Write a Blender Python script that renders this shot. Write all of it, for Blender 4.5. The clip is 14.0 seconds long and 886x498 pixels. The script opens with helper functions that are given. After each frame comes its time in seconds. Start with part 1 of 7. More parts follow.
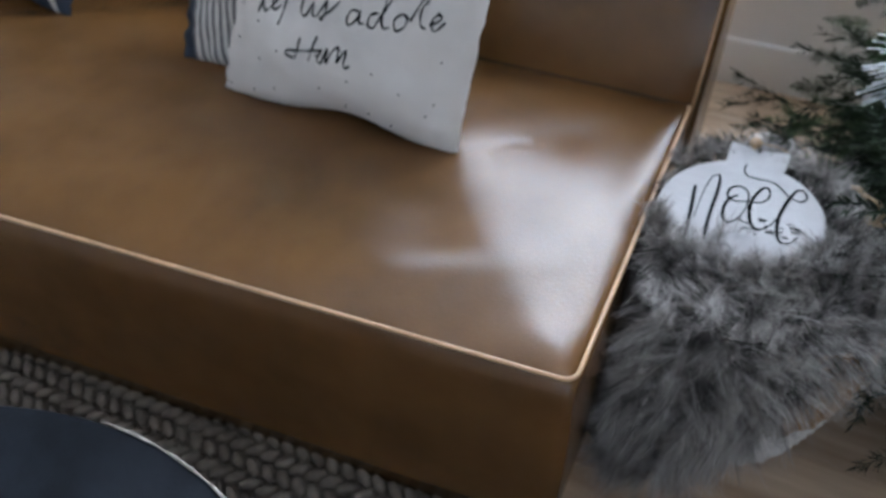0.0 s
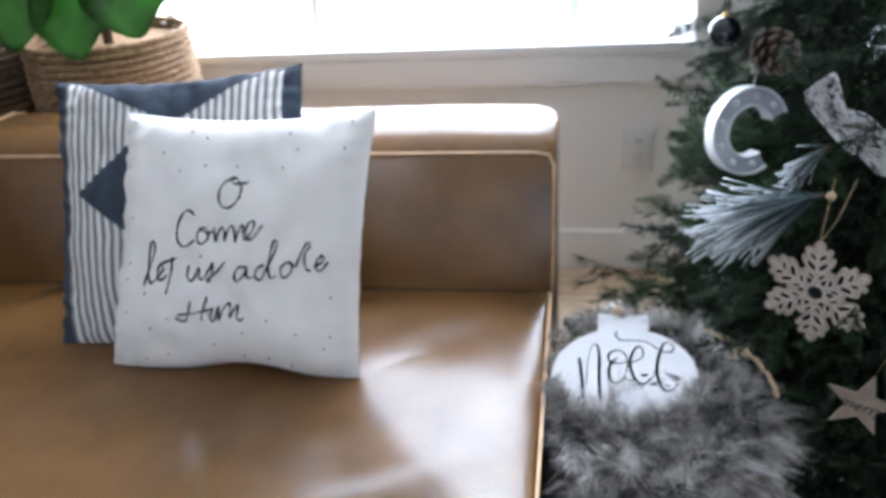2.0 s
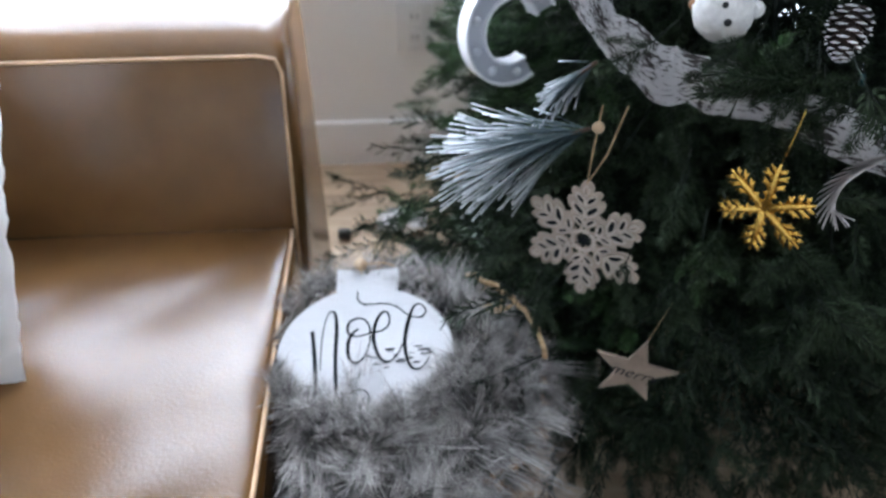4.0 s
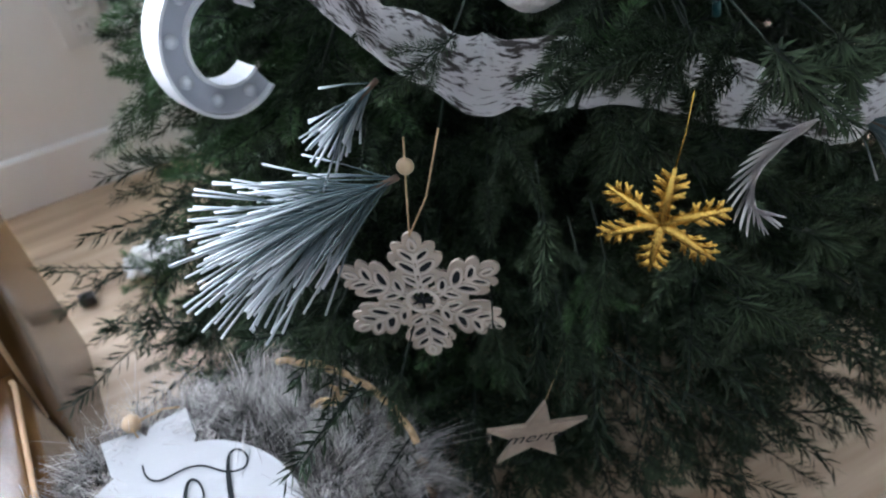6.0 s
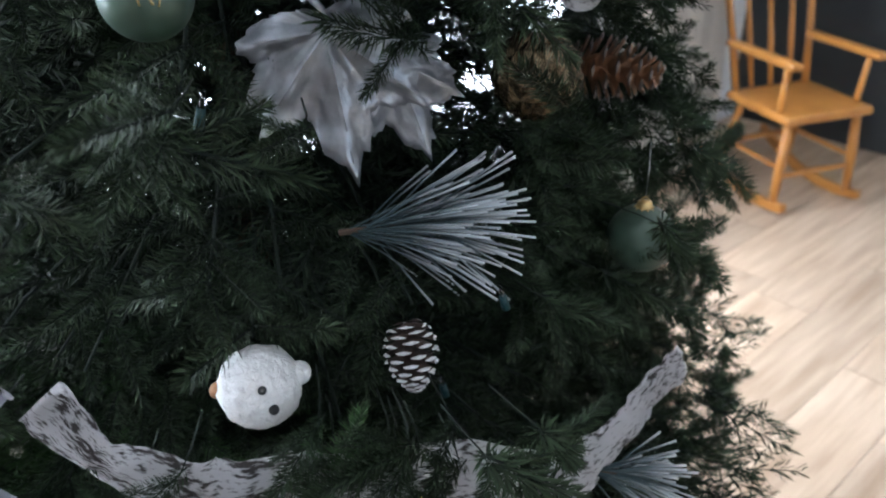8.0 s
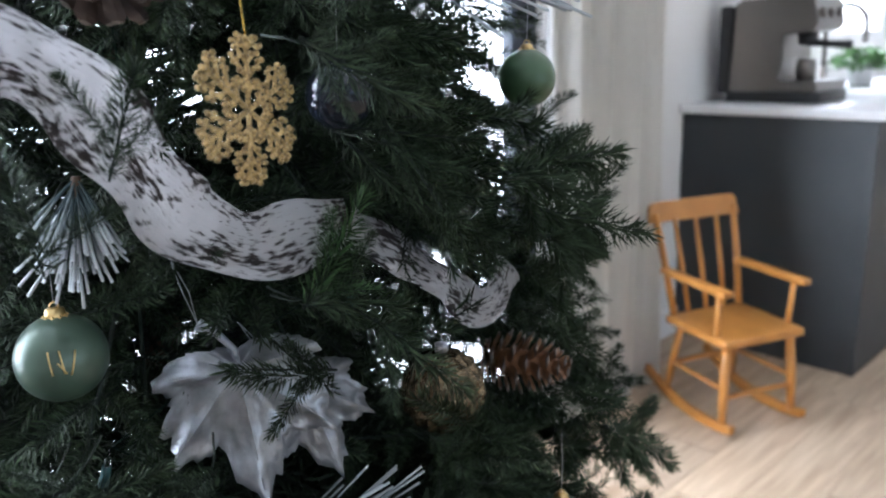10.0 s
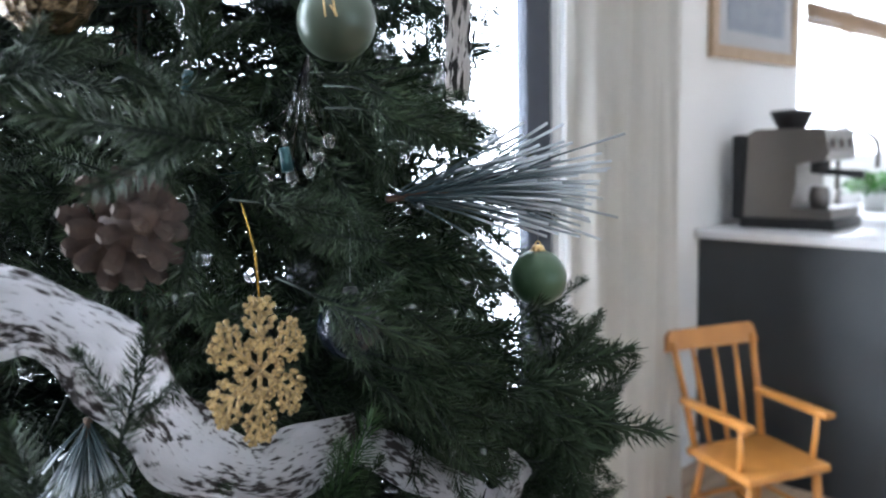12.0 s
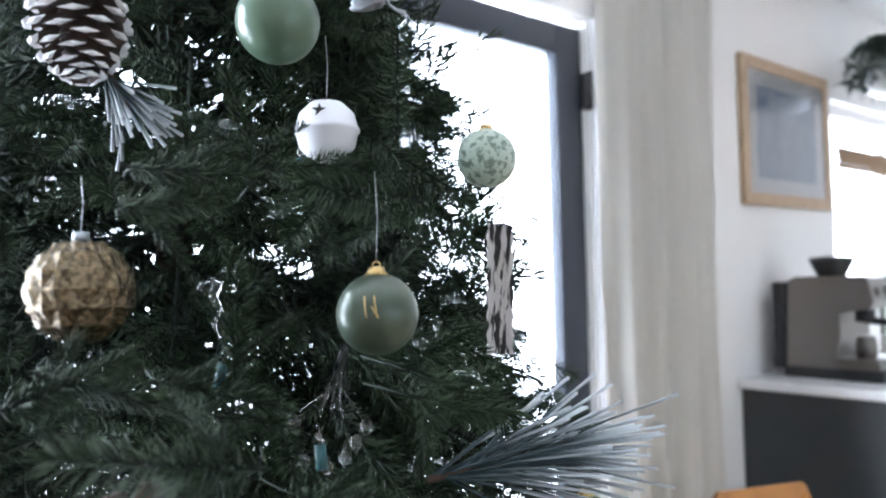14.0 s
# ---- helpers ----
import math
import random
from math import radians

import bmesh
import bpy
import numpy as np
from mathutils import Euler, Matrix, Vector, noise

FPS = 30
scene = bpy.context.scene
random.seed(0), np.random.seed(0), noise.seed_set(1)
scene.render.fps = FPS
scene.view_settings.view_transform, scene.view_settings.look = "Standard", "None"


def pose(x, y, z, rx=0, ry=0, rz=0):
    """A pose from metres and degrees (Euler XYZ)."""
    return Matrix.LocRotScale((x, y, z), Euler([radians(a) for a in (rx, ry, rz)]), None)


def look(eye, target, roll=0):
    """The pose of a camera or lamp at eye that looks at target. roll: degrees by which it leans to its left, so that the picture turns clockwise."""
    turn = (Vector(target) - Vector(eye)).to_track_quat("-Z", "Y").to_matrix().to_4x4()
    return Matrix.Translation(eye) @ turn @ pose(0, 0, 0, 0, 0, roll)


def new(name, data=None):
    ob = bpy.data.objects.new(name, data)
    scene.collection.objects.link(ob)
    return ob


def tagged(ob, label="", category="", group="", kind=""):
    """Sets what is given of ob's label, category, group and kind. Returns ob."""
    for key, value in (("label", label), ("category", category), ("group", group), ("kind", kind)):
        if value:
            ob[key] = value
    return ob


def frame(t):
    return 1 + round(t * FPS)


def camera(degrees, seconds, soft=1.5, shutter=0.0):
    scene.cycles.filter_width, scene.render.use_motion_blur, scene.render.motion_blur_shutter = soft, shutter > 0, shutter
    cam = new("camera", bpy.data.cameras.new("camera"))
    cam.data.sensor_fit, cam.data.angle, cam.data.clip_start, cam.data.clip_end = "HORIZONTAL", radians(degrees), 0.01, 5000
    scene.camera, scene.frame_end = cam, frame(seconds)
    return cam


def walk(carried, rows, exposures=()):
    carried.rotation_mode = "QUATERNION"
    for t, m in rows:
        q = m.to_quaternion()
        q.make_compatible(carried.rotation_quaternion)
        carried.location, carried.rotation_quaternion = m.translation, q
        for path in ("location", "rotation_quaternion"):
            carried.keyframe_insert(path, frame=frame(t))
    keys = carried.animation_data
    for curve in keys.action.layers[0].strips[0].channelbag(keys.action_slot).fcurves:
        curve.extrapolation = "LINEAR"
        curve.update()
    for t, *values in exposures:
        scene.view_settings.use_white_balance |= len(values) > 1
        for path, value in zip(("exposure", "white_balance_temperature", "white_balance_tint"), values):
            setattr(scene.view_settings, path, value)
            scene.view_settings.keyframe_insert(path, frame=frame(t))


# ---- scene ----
cam = camera(58.6, 14.0, soft=2.0)
cam.data.dof.use_dof, cam.data.dof.focus_distance, cam.data.dof.aperture_fstop = True, 0.52, 7.5
PATH = [
    (0, (0.182, 0.175, 1.045), (-0.429, 1.502, -0.322), -0.1),
    (0.5, (0.163, 0.152, 1.059), (-0.453, 1.652, -0.112), -1.7),
    (1, (0.113, 0.142, 1.081), (-0.441, 1.76, 0.043), -2.9),
    (1.5, (0.119, 0.122, 1.083), (-0.364, 1.818, 0.14), -4.3),
    (2, (0.135, 0.088, 1.085), (-0.196, 1.832, 0.163), -4.3),
    (2.5, (0.156, 0.084, 1.084), (0.02, 1.833, 0.125), -2.9),
    (3, (0.194, 0.169, 1.071), (0.206, 1.878, 0.032), -1.1),
    (3.2, (0.212, 0.216, 1.067), (0.26, 1.898, -0.014), -0.4),
    (5.3, (0.293, 0.61, 1.024), (0.521, 1.962, -0.432), -5.3),
    (5.5, (0.294, 0.639, 1.018), (0.615, 1.959, -0.45), -5.8),
    (6, (0.3, 0.686, 1.014), (0.87, 1.92, -0.452), -4.8),
    (6.5, (0.332, 0.686, 1.013), (1.064, 1.924, -0.377), -2.8),
    (7, (0.349, 0.683, 1.039), (1.253, 1.927, -0.241), -0.9),
    (7.5, (0.363, 0.686, 1.072), (1.415, 1.951, -0.066), -1.0),
    (8, (0.38, 0.684, 1.103), (1.531, 1.997, 0.129), -1.4),
    (8.5, (0.397, 0.681, 1.13), (1.619, 2.031, 0.302), -1.1),
    (9, (0.406, 0.671, 1.148), (1.688, 2.047, 0.468), -1.6),
    (9.2, (0.407, 0.666, 1.156), (1.712, 2.045, 0.529), -2.0),
    (11.3, (0.423, 0.651, 1.246), (1.798, 2.054, 0.869), -1.1),
    (11.5, (0.424, 0.653, 1.251), (1.796, 2.068, 0.914), -1.3),
    (12, (0.425, 0.658, 1.272), (1.789, 2.099, 1.021), -1.4),
    (12.5, (0.43, 0.665, 1.294), (1.777, 2.132, 1.121), -1.3),
    (13, (0.435, 0.674, 1.316), (1.771, 2.16, 1.216), -1.3),
    (13.5, (0.439, 0.68, 1.339), (1.767, 2.176, 1.315), -1.2),
    (14, (0.441, 0.681, 1.361), (1.761, 2.183, 1.424), -1.4),
]
walk(cam, [(t, look(eye, target, roll)) for t, eye, target, roll in PATH], exposures=[(0.0, -0.46, 5600, 10), (0.5, -0.22, 5600, 10), (1.5, 0.08, 5600, 10), (3.0, 0.13, 5600, 10), (5.3, 0.18, 5600, 10), (6.5, 0.14, 5600, 10), (9.0, 0.22, 5600, 10), (11.3, 0.34, 5600, 10), (14.0, 0.45, 5600, 10)])

# ---- light ----
world = bpy.data.worlds.new("overcast")
scene.world = world
world.use_nodes = True
wn = world.node_tree.nodes
sky = wn.new("ShaderNodeTexSky")
sky.sky_type, sky.sun_disc, sky.sun_elevation, sky.sun_rotation = "NISHITA", False, radians(51), radians(11)
world.node_tree.links.new(sky.outputs[0], wn["Background"].inputs[0])
wn["Background"].inputs[1].default_value = 0.15


def sky_lamp(name, at, size_x, size_y, watts, turn, colour=(0.97, 0.985, 1.0)):
    """An area lamp that stands in for daylight at an opening."""
    lamp = bpy.data.lights.new(name, "AREA")
    lamp.shape, lamp.size, lamp.size_y, lamp.energy, lamp.color = "RECTANGLE", size_x, size_y, watts, colour
    ob = new(name, lamp)
    ob.matrix_world = pose(*at, *turn)
    return ob


sun = bpy.data.lights.new("sun", "SUN")
sun.energy, sun.angle, sun.color = 1.5, radians(30), (1.0, 0.96, 0.9)
new("sun", sun).matrix_world = look((1.2, 6, 7.6), (0, 0, 0))
sky_lamp("window_daylight", (-0.29, 2.168, 1.41), 1.378, 1.578, 86, (90, 0, 180))
sky_lamp("door_daylight", (1.44, 2.222, 1.04), 1.7, 2.2, 150, (90, 0, 180))
sky_lamp("kitchen_daylight", (4.95, 2.372, 1.63), 1.75, 1.15, 60, (90, 0, 180))
# Unseen fill added behind the camera to brighten the side facing it.
sky_lamp("south_fill", (1.6, -3.24, 1.35), 3.0, 1.7, 8.0, (90, 0, 0))

# ---- materials ----


def material(name, colour, rough=0.6, metal=0.0, vary=0.12, scale=30.0, bump=0.0, bump_scale=200.0, coat=0.0, second=None, per_object=0.0,
             transmission=0.0, sheen=0.0, spec=0.5, stretch=(1, 1, 1), sharp=(0.35, 0.65)):
    """A surface with colour at two scales of variation and fine relief."""
    m = bpy.data.materials.new(name)
    m.use_nodes = True
    n, l = m.node_tree.nodes, m.node_tree.links
    b = n["Principled BSDF"]
    b.inputs["Roughness"].default_value, b.inputs["Metallic"].default_value = rough, metal
    b.inputs["Coat Weight"].default_value, b.inputs["Transmission Weight"].default_value = coat, transmission
    b.inputs["Sheen Weight"].default_value, b.inputs["Specular IOR Level"].default_value = sheen, spec
    tc, mp = n.new("ShaderNodeTexCoord"), n.new("ShaderNodeMapping")
    mp.inputs["Scale"].default_value = stretch
    l.new(tc.outputs["Object"], mp.inputs[0])
    big, fine = n.new("ShaderNodeTexNoise"), n.new("ShaderNodeTexNoise")
    big.inputs["Scale"].default_value, big.inputs["Detail"].default_value = scale, 6
    fine.inputs["Scale"].default_value, fine.inputs["Detail"].default_value = bump_scale, 3
    l.new(mp.outputs[0], big.inputs[0])
    l.new(mp.outputs[0], fine.inputs[0])
    ramp = n.new("ShaderNodeValToRGB")
    ramp.color_ramp.elements[0].position, ramp.color_ramp.elements[1].position = sharp
    lo = second or tuple(c * (1 - vary) for c in colour)
    hi = colour if second else tuple(min(1, c * (1 + vary)) for c in colour)
    ramp.color_ramp.elements[0].color, ramp.color_ramp.elements[1].color = (*lo, 1), (*hi, 1)
    l.new(big.outputs[0], ramp.inputs[0])
    out = ramp.outputs[0]
    if per_object:
        info, hsv, add = n.new("ShaderNodeObjectInfo"), n.new("ShaderNodeHueSaturation"), n.new("ShaderNodeMath")
        add.operation = "MULTIPLY_ADD"
        add.inputs[1].default_value, add.inputs[2].default_value = 2 * per_object, 1 - per_object
        l.new(info.outputs["Random"], add.inputs[0])
        l.new(add.outputs[0], hsv.inputs["Value"])
        l.new(out, hsv.inputs["Color"])
        out = hsv.outputs[0]
    l.new(out, b.inputs["Base Color"])
    if bump:
        bp = n.new("ShaderNodeBump")
        bp.inputs["Strength"].default_value, bp.inputs["Distance"].default_value = bump, 0.002
        l.new(fine.outputs[0], bp.inputs["Height"])
        l.new(bp.outputs[0], b.inputs["Normal"])
    return m


def strand_material(name, root, tip, rough=0.6, spread=0.4, spec=0.3):
    """Hair and needles: colour from root to tip, each strand a little different."""
    m = bpy.data.materials.new(name)
    m.use_nodes = True
    n, l = m.node_tree.nodes, m.node_tree.links
    b = n["Principled BSDF"]
    b.inputs["Roughness"].default_value, b.inputs["Specular IOR Level"].default_value = rough, spec
    at, geo, mix, hsv = n.new("ShaderNodeAttribute"), n.new("ShaderNodeNewGeometry"), n.new("ShaderNodeMix"), n.new("ShaderNodeHueSaturation")
    at.attribute_name = "along"
    mix.data_type = "RGBA"
    mix.inputs[6].default_value, mix.inputs[7].default_value = (*root, 1), (*tip, 1)
    l.new(at.outputs["Fac"], mix.inputs[0])
    add = n.new("ShaderNodeMath")
    add.operation = "MULTIPLY_ADD"
    add.inputs[1].default_value, add.inputs[2].default_value = 2 * spread, 1 - spread
    l.new(geo.outputs["Random Per Island"], add.inputs[0])
    l.new(add.outputs[0], hsv.inputs["Value"])
    l.new(mix.outputs[2], hsv.inputs["Color"])
    l.new(hsv.outputs[0], b.inputs["Base Color"])
    return m


LEATHER = material("tan_leather", (0.152, 0.076, 0.025), 0.225, vary=0.16, scale=7, bump=0.14, bump_scale=260, second=(0.112, 0.056, 0.0185), spec=0.56)
PIPING = material("leather_piping", (0.55, 0.36, 0.2), 0.4, vary=0.12, scale=30, bump=0.2, bump_scale=300)
WALL = material("white_wall_paint", (0.86, 0.85, 0.83), 0.75, vary=0.015, scale=2, bump=0.08, bump_scale=160)
TRIM = material("white_trim_paint", (0.86, 0.86, 0.86), 0.4, vary=0.012, scale=3)
CEIL = material("ceiling_paint", (0.82, 0.82, 0.81), 0.85, vary=0.015, scale=2)
DARK = material("charcoal_paint", (0.035, 0.04, 0.043), 0.5, vary=0.1, scale=4)
NAVY_DOOR = material("dark_blue_door_paint", (0.03, 0.036, 0.05), 0.45, vary=0.1, scale=4)
COUNTER = material("white_quartz", (0.75, 0.75, 0.76), 0.18, vary=0.04, scale=12)
CURTAIN = material("cream_linen", (0.80, 0.785, 0.745), 0.9, vary=0.03, scale=60, bump=0.3, bump_scale=500)
OAK = material("light_oak_plank", (0.60, 0.47, 0.34), 0.42, scale=3.0, second=(0.36, 0.255, 0.165), stretch=(1, 11, 1), bump=0.12, bump_scale=60, per_object=0.15, sharp=(0.3, 0.7))
CHAIR_WOOD = material("honey_pine", (0.53, 0.235, 0.05), 0.32, scale=9, second=(0.40, 0.165, 0.032), stretch=(1, 1, 0.15), coat=0.2)
PALE_WOOD = material("pale_frame_oak", (0.5, 0.37, 0.24), 0.5, scale=12, second=(0.4, 0.28, 0.17), stretch=(6, 1, 1))
WHITE_CLOTH = material("white_cotton", (0.69, 0.68, 0.665), 0.9, vary=0.02, scale=20, bump=0.25, bump_scale=700, sheen=0.1)
INK = material("dark_ink", (0.022, 0.025, 0.028), 0.8, vary=0.1, spec=0.08)
NAVY = material("navy_cotton", (0.026, 0.038, 0.06), 0.9, vary=0.15, scale=40, bump=0.25, bump_scale=700)
STRIPE = material("stripe_cotton", (0.54, 0.53, 0.51), 0.9, vary=0.03, scale=40, bump=0.25, bump_scale=700)
RUG = material("braided_wool", (0.16, 0.14, 0.115), 0.95, vary=0.18, scale=60, bump=0.6, bump_scale=500)
SLATE = material("dark_slate_top", (0.010, 0.012, 0.016), 0.75, vary=0.35, scale=18, bump=0.25, bump_scale=120, spec=0.06)
CHIPPED = material("worn_edge", (0.3, 0.28, 0.25), 0.7, vary=0.3, scale=80)
WICKER = material("woven_seagrass", (0.36, 0.225, 0.115), 0.75, second=(0.18, 0.10, 0.045), scale=90, bump=0.4, bump_scale=300)
WICKER_WHITE = material("white_dipped_seagrass", (0.62, 0.6, 0.57), 0.8, vary=0.12, scale=90, bump=0.4, bump_scale=300)
ROPE = material("jute_rope", (0.45, 0.31, 0.17), 0.9, vary=0.25, scale=200)
SIGN_WHITE = material("whitewashed_board", (0.50, 0.51, 0.53), 0.65, vary=0.07, scale=14, bump=0.25, bump_scale=90, stretch=(0.25, 3, 1))
BOUGH = material("wrapped_bough", (0.012, 0.02, 0.013), 0.9, vary=0.3, scale=60)
TRUNK = material("bark_brown", (0.07, 0.045, 0.03), 0.9, vary=0.3, scale=60)
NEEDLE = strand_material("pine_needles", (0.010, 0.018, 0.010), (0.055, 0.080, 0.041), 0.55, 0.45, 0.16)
# Brighter green for fresh sprigs, and to paint window light on the left side.
NEEDLE_NEW_LIT = strand_material("young_and_lit_needles", (0.024, 0.055, 0.019), (0.066, 0.125, 0.042), 0.5, 0.35)
FROST = strand_material("frosted_needles", (0.025, 0.05, 0.055), (0.56, 0.60, 0.63), 0.7, 0.3)
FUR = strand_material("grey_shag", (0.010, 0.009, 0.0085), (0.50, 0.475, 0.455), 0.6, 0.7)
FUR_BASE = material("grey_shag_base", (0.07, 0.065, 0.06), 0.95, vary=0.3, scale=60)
BIRCH = material("birch_bark_ribbon", (0.61, 0.60, 0.61), 0.7, second=(0.055, 0.046, 0.043), scale=1.0, sharp=(0.43, 0.505), bump=0.8, bump_scale=9)
CARVED = material("carved_bark", (0.52, 0.49, 0.46), 0.8, second=(0.03, 0.027, 0.025), scale=210, stretch=(1, 1, 0.16), sharp=(0.44, 0.50), bump=0.6, bump_scale=260)
bt, bl = BIRCH.node_tree.nodes, BIRCH.node_tree.links
uvn, far_n, near_n, blend = bt.new("ShaderNodeUVMap"), bt.new("ShaderNodeTexNoise"), bt.new("ShaderNodeTexNoise"), bt.new("ShaderNodeMath")
map_far, map_near = bt.new("ShaderNodeMapping"), bt.new("ShaderNodeMapping")
map_far.inputs["Scale"].default_value, map_near.inputs["Scale"].default_value = (24, 50, 1), (120, 380, 1)
far_n.inputs["Scale"].default_value = near_n.inputs["Scale"].default_value = 1.0
far_n.inputs["Detail"].default_value, near_n.inputs["Detail"].default_value = 3, 5
for mp2, nz in ((map_far, far_n), (map_near, near_n)):
    bl.new(uvn.outputs[0], mp2.inputs[0])
    bl.new(mp2.outputs[0], nz.inputs[0])
blend.operation = "MULTIPLY_ADD"
blend.inputs[1].default_value = 0.5
half = bt.new("ShaderNodeMath")
half.operation = "MULTIPLY"
half.inputs[1].default_value = 0.5
bl.new(near_n.outputs[0], half.inputs[0])
bl.new(far_n.outputs[0], blend.inputs[0])
bl.new(half.outputs[0], blend.inputs[2])
bl.new(blend.outputs[0], next(q for q in bt if q.type == "BUMP").inputs["Height"])
bl.new(blend.outputs[0], next(q for q in bt if q.type == "VALTORGB").inputs[0])
SILVER = material("silver_foil", (0.40, 0.42, 0.45), 0.36, 0.7, vary=0.2, scale=60, bump=0.7, bump_scale=90)
GOLD = material("gold_glitter", (0.66, 0.44, 0.1), 0.27, 0.9, vary=0.25, scale=400, bump=0.35, bump_scale=900)
PALE_GOLD = material("champagne_glitter", (0.15, 0.115, 0.068), 0.27, 0.85, vary=0.6, scale=420, bump=0.35, bump_scale=900)
GLITTER = material("gold_glitter_beads", (0.40, 0.29, 0.13), 0.4, 0.55, vary=0.45, scale=500, bump=0.5, bump_scale=900)
BRASS = material("brass_cap", (0.62, 0.45, 0.2), 0.3, 0.9, vary=0.1)
GREEN_BALL = material("satin_sage_green", (0.066, 0.105, 0.076), 0.3, 0.2, vary=0.12, scale=30, coat=0.2)
OLIVE_BALL = material("satin_olive_green", (0.055, 0.075, 0.05), 0.3, 0.2, vary=0.12, scale=30, coat=0.2)
DEEP_GREEN = material("satin_deep_green", (0.05, 0.095, 0.045), 0.34, 0.15, vary=0.15, scale=30, coat=0.2)
MINT = material("mint_speckled", (0.40, 0.48, 0.39), 0.3, second=(0.16, 0.21, 0.16), scale=210, sharp=(0.42, 0.5), coat=0.2)
PALE_GREEN = material("pale_satin_green", (0.085, 0.135, 0.085), 0.3, 0.1, vary=0.1, scale=30, coat=0.3)
BLACK_BALL = material("navy_glass_ball", (0.012, 0.016, 0.026), 0.15, 0.2, vary=0.2, coat=0.4)
CONE = material("cone_scale", (0.062, 0.040, 0.030), 0.7, vary=0.3, scale=90)
CONE_BROWN = material("light_cone_scale", (0.26, 0.13, 0.06), 0.6, vary=0.35, scale=90)
CONE_TIP = material("cone_scale_tip", (0.17, 0.14, 0.12), 0.75, vary=0.25, scale=120)
SNOW = material("snow_paint", (0.75, 0.75, 0.76), 0.8, vary=0.06, scale=100)
GREY_WOOD = material("laser_cut_wood", (0.42, 0.35, 0.29), 0.7, vary=0.12, scale=60, stretch=(1, 5, 1))
FLAKE_FACE = material("pale_laser_cut_wood", (0.52, 0.46, 0.40), 0.7, vary=0.10, scale=80)
PLUSH = material("white_plush", (0.8, 0.8, 0.79), 0.95, vary=0.06, scale=120, bump=0.9, bump_scale=300)
LETTER = material("white_enamel", (0.75, 0.76, 0.79), 0.45, vary=0.03, scale=20)
LETTER_FACE = material("pale_grey_enamel", (0.45, 0.47, 0.53), 0.5, vary=0.04, scale=20)
BULB = material("frosted_bulb", (0.62, 0.64, 0.68), 0.35, vary=0.02)
TEAL = material("teal_socket", (0.008, 0.055, 0.06), 0.4, vary=0.1)
CABLE = material("dark_green_cable", (0.010, 0.022, 0.015), 0.8, vary=0.1, spec=0.1)
STEEL = material("brushed_steel", (0.21, 0.195, 0.18), 0.3, 0.9, vary=0.08, scale=60, stretch=(1, 1, 12))
BLACK = material("black_plastic", (0.02, 0.02, 0.021), 0.4, vary=0.1)
PLATE = material("white_plastic", (0.78, 0.78, 0.77), 0.35, vary=0.01)
LEAF = material("broad_leaf", (0.055, 0.17, 0.02), 0.4, vary=0.3, scale=14, coat=0.15)
HEDGE = material("eucalyptus_leaf", (0.03, 0.05, 0.035), 0.6, vary=0.3, scale=14)
PAPER = material("print_paper", (0.7, 0.7, 0.7), 0.8, vary=0.03, scale=10)
PRINT = material("blue_print", (0.42, 0.47, 0.56), 0.8, second=(0.25, 0.31, 0.42), scale=14, sharp=(0.3, 0.7))
BAMBOO = material("bamboo_shade", (0.36, 0.24, 0.14), 0.7, vary=0.25, scale=60, stretch=(1, 1, 10))
cl = CURTAIN.node_tree
thin = cl.nodes.new("ShaderNodeBsdfTranslucent")
thin.inputs[0].default_value = (0.84, 0.82, 0.78, 1)
both = cl.nodes.new("ShaderNodeMixShader")
both.inputs[0].default_value = 0.45
cl.links.new(cl.nodes["Principled BSDF"].outputs[0], both.inputs[1])
cl.links.new(thin.outputs[0], both.inputs[2])
cl.links.new(both.outputs[0], cl.nodes["Material Output"].inputs[0])
GLASS = bpy.data.materials.new("clear_glass")
GLASS.use_nodes = True
gb = GLASS.node_tree.nodes["Principled BSDF"]
gb.inputs["Transmission Weight"].default_value, gb.inputs["Roughness"].default_value, gb.inputs["IOR"].default_value = 1.0, 0.02, 1.45

# ---- mesh helpers ----
V = Vector


def finish(name, bm, mats, parent=None, label="", smooth=True):
    me = bpy.data.meshes.new(name)
    bm.normal_update()
    bm.to_mesh(me)
    bm.free()
    for m in mats if isinstance(mats, (list, tuple)) else [mats]:
        me.materials.append(m)
    if smooth:
        me.shade_smooth()
    ob = new(name, me)
    if parent:
        ob.parent = parent
    if label:
        ob["label"] = label
    return ob


def part(name, bm, mats, parent, label="", smooth=True):
    return finish(name, bm, mats, parent, label, smooth)


def thing(name, at, label, category, group="", turn=(0, 0, 0), kind=""):
    ob = new(name)
    ob.empty_display_size = 0.05
    ob.matrix_world = pose(*at, *turn)
    return tagged(ob, label, category, group, kind)


def box(bm, lo, hi, bevel=0.0, seg=2, mat=0, m=None):
    r = bmesh.ops.create_cube(bm, size=1)
    vs = r["verts"]
    for v in vs:
        v.co = V([lo[i] + (v.co[i] + 0.5) * (hi[i] - lo[i]) for i in range(3)])
    es = list({e for v in vs for e in v.link_edges})
    fs = list({f for v in vs for f in v.link_faces})
    if bevel:
        g = bmesh.ops.bevel(bm, geom=es, offset=bevel, segments=seg, profile=0.5, affect="EDGES")
        fs = list(set(f for f in g["faces"]) | {f for f in fs if f.is_valid})
        vs = list({v for f in fs for v in f.verts})
    for f in fs:
        if f.is_valid:
            f.material_index = mat
    if m is not None:
        bmesh.ops.transform(bm, matrix=m, verts=vs)
    return vs


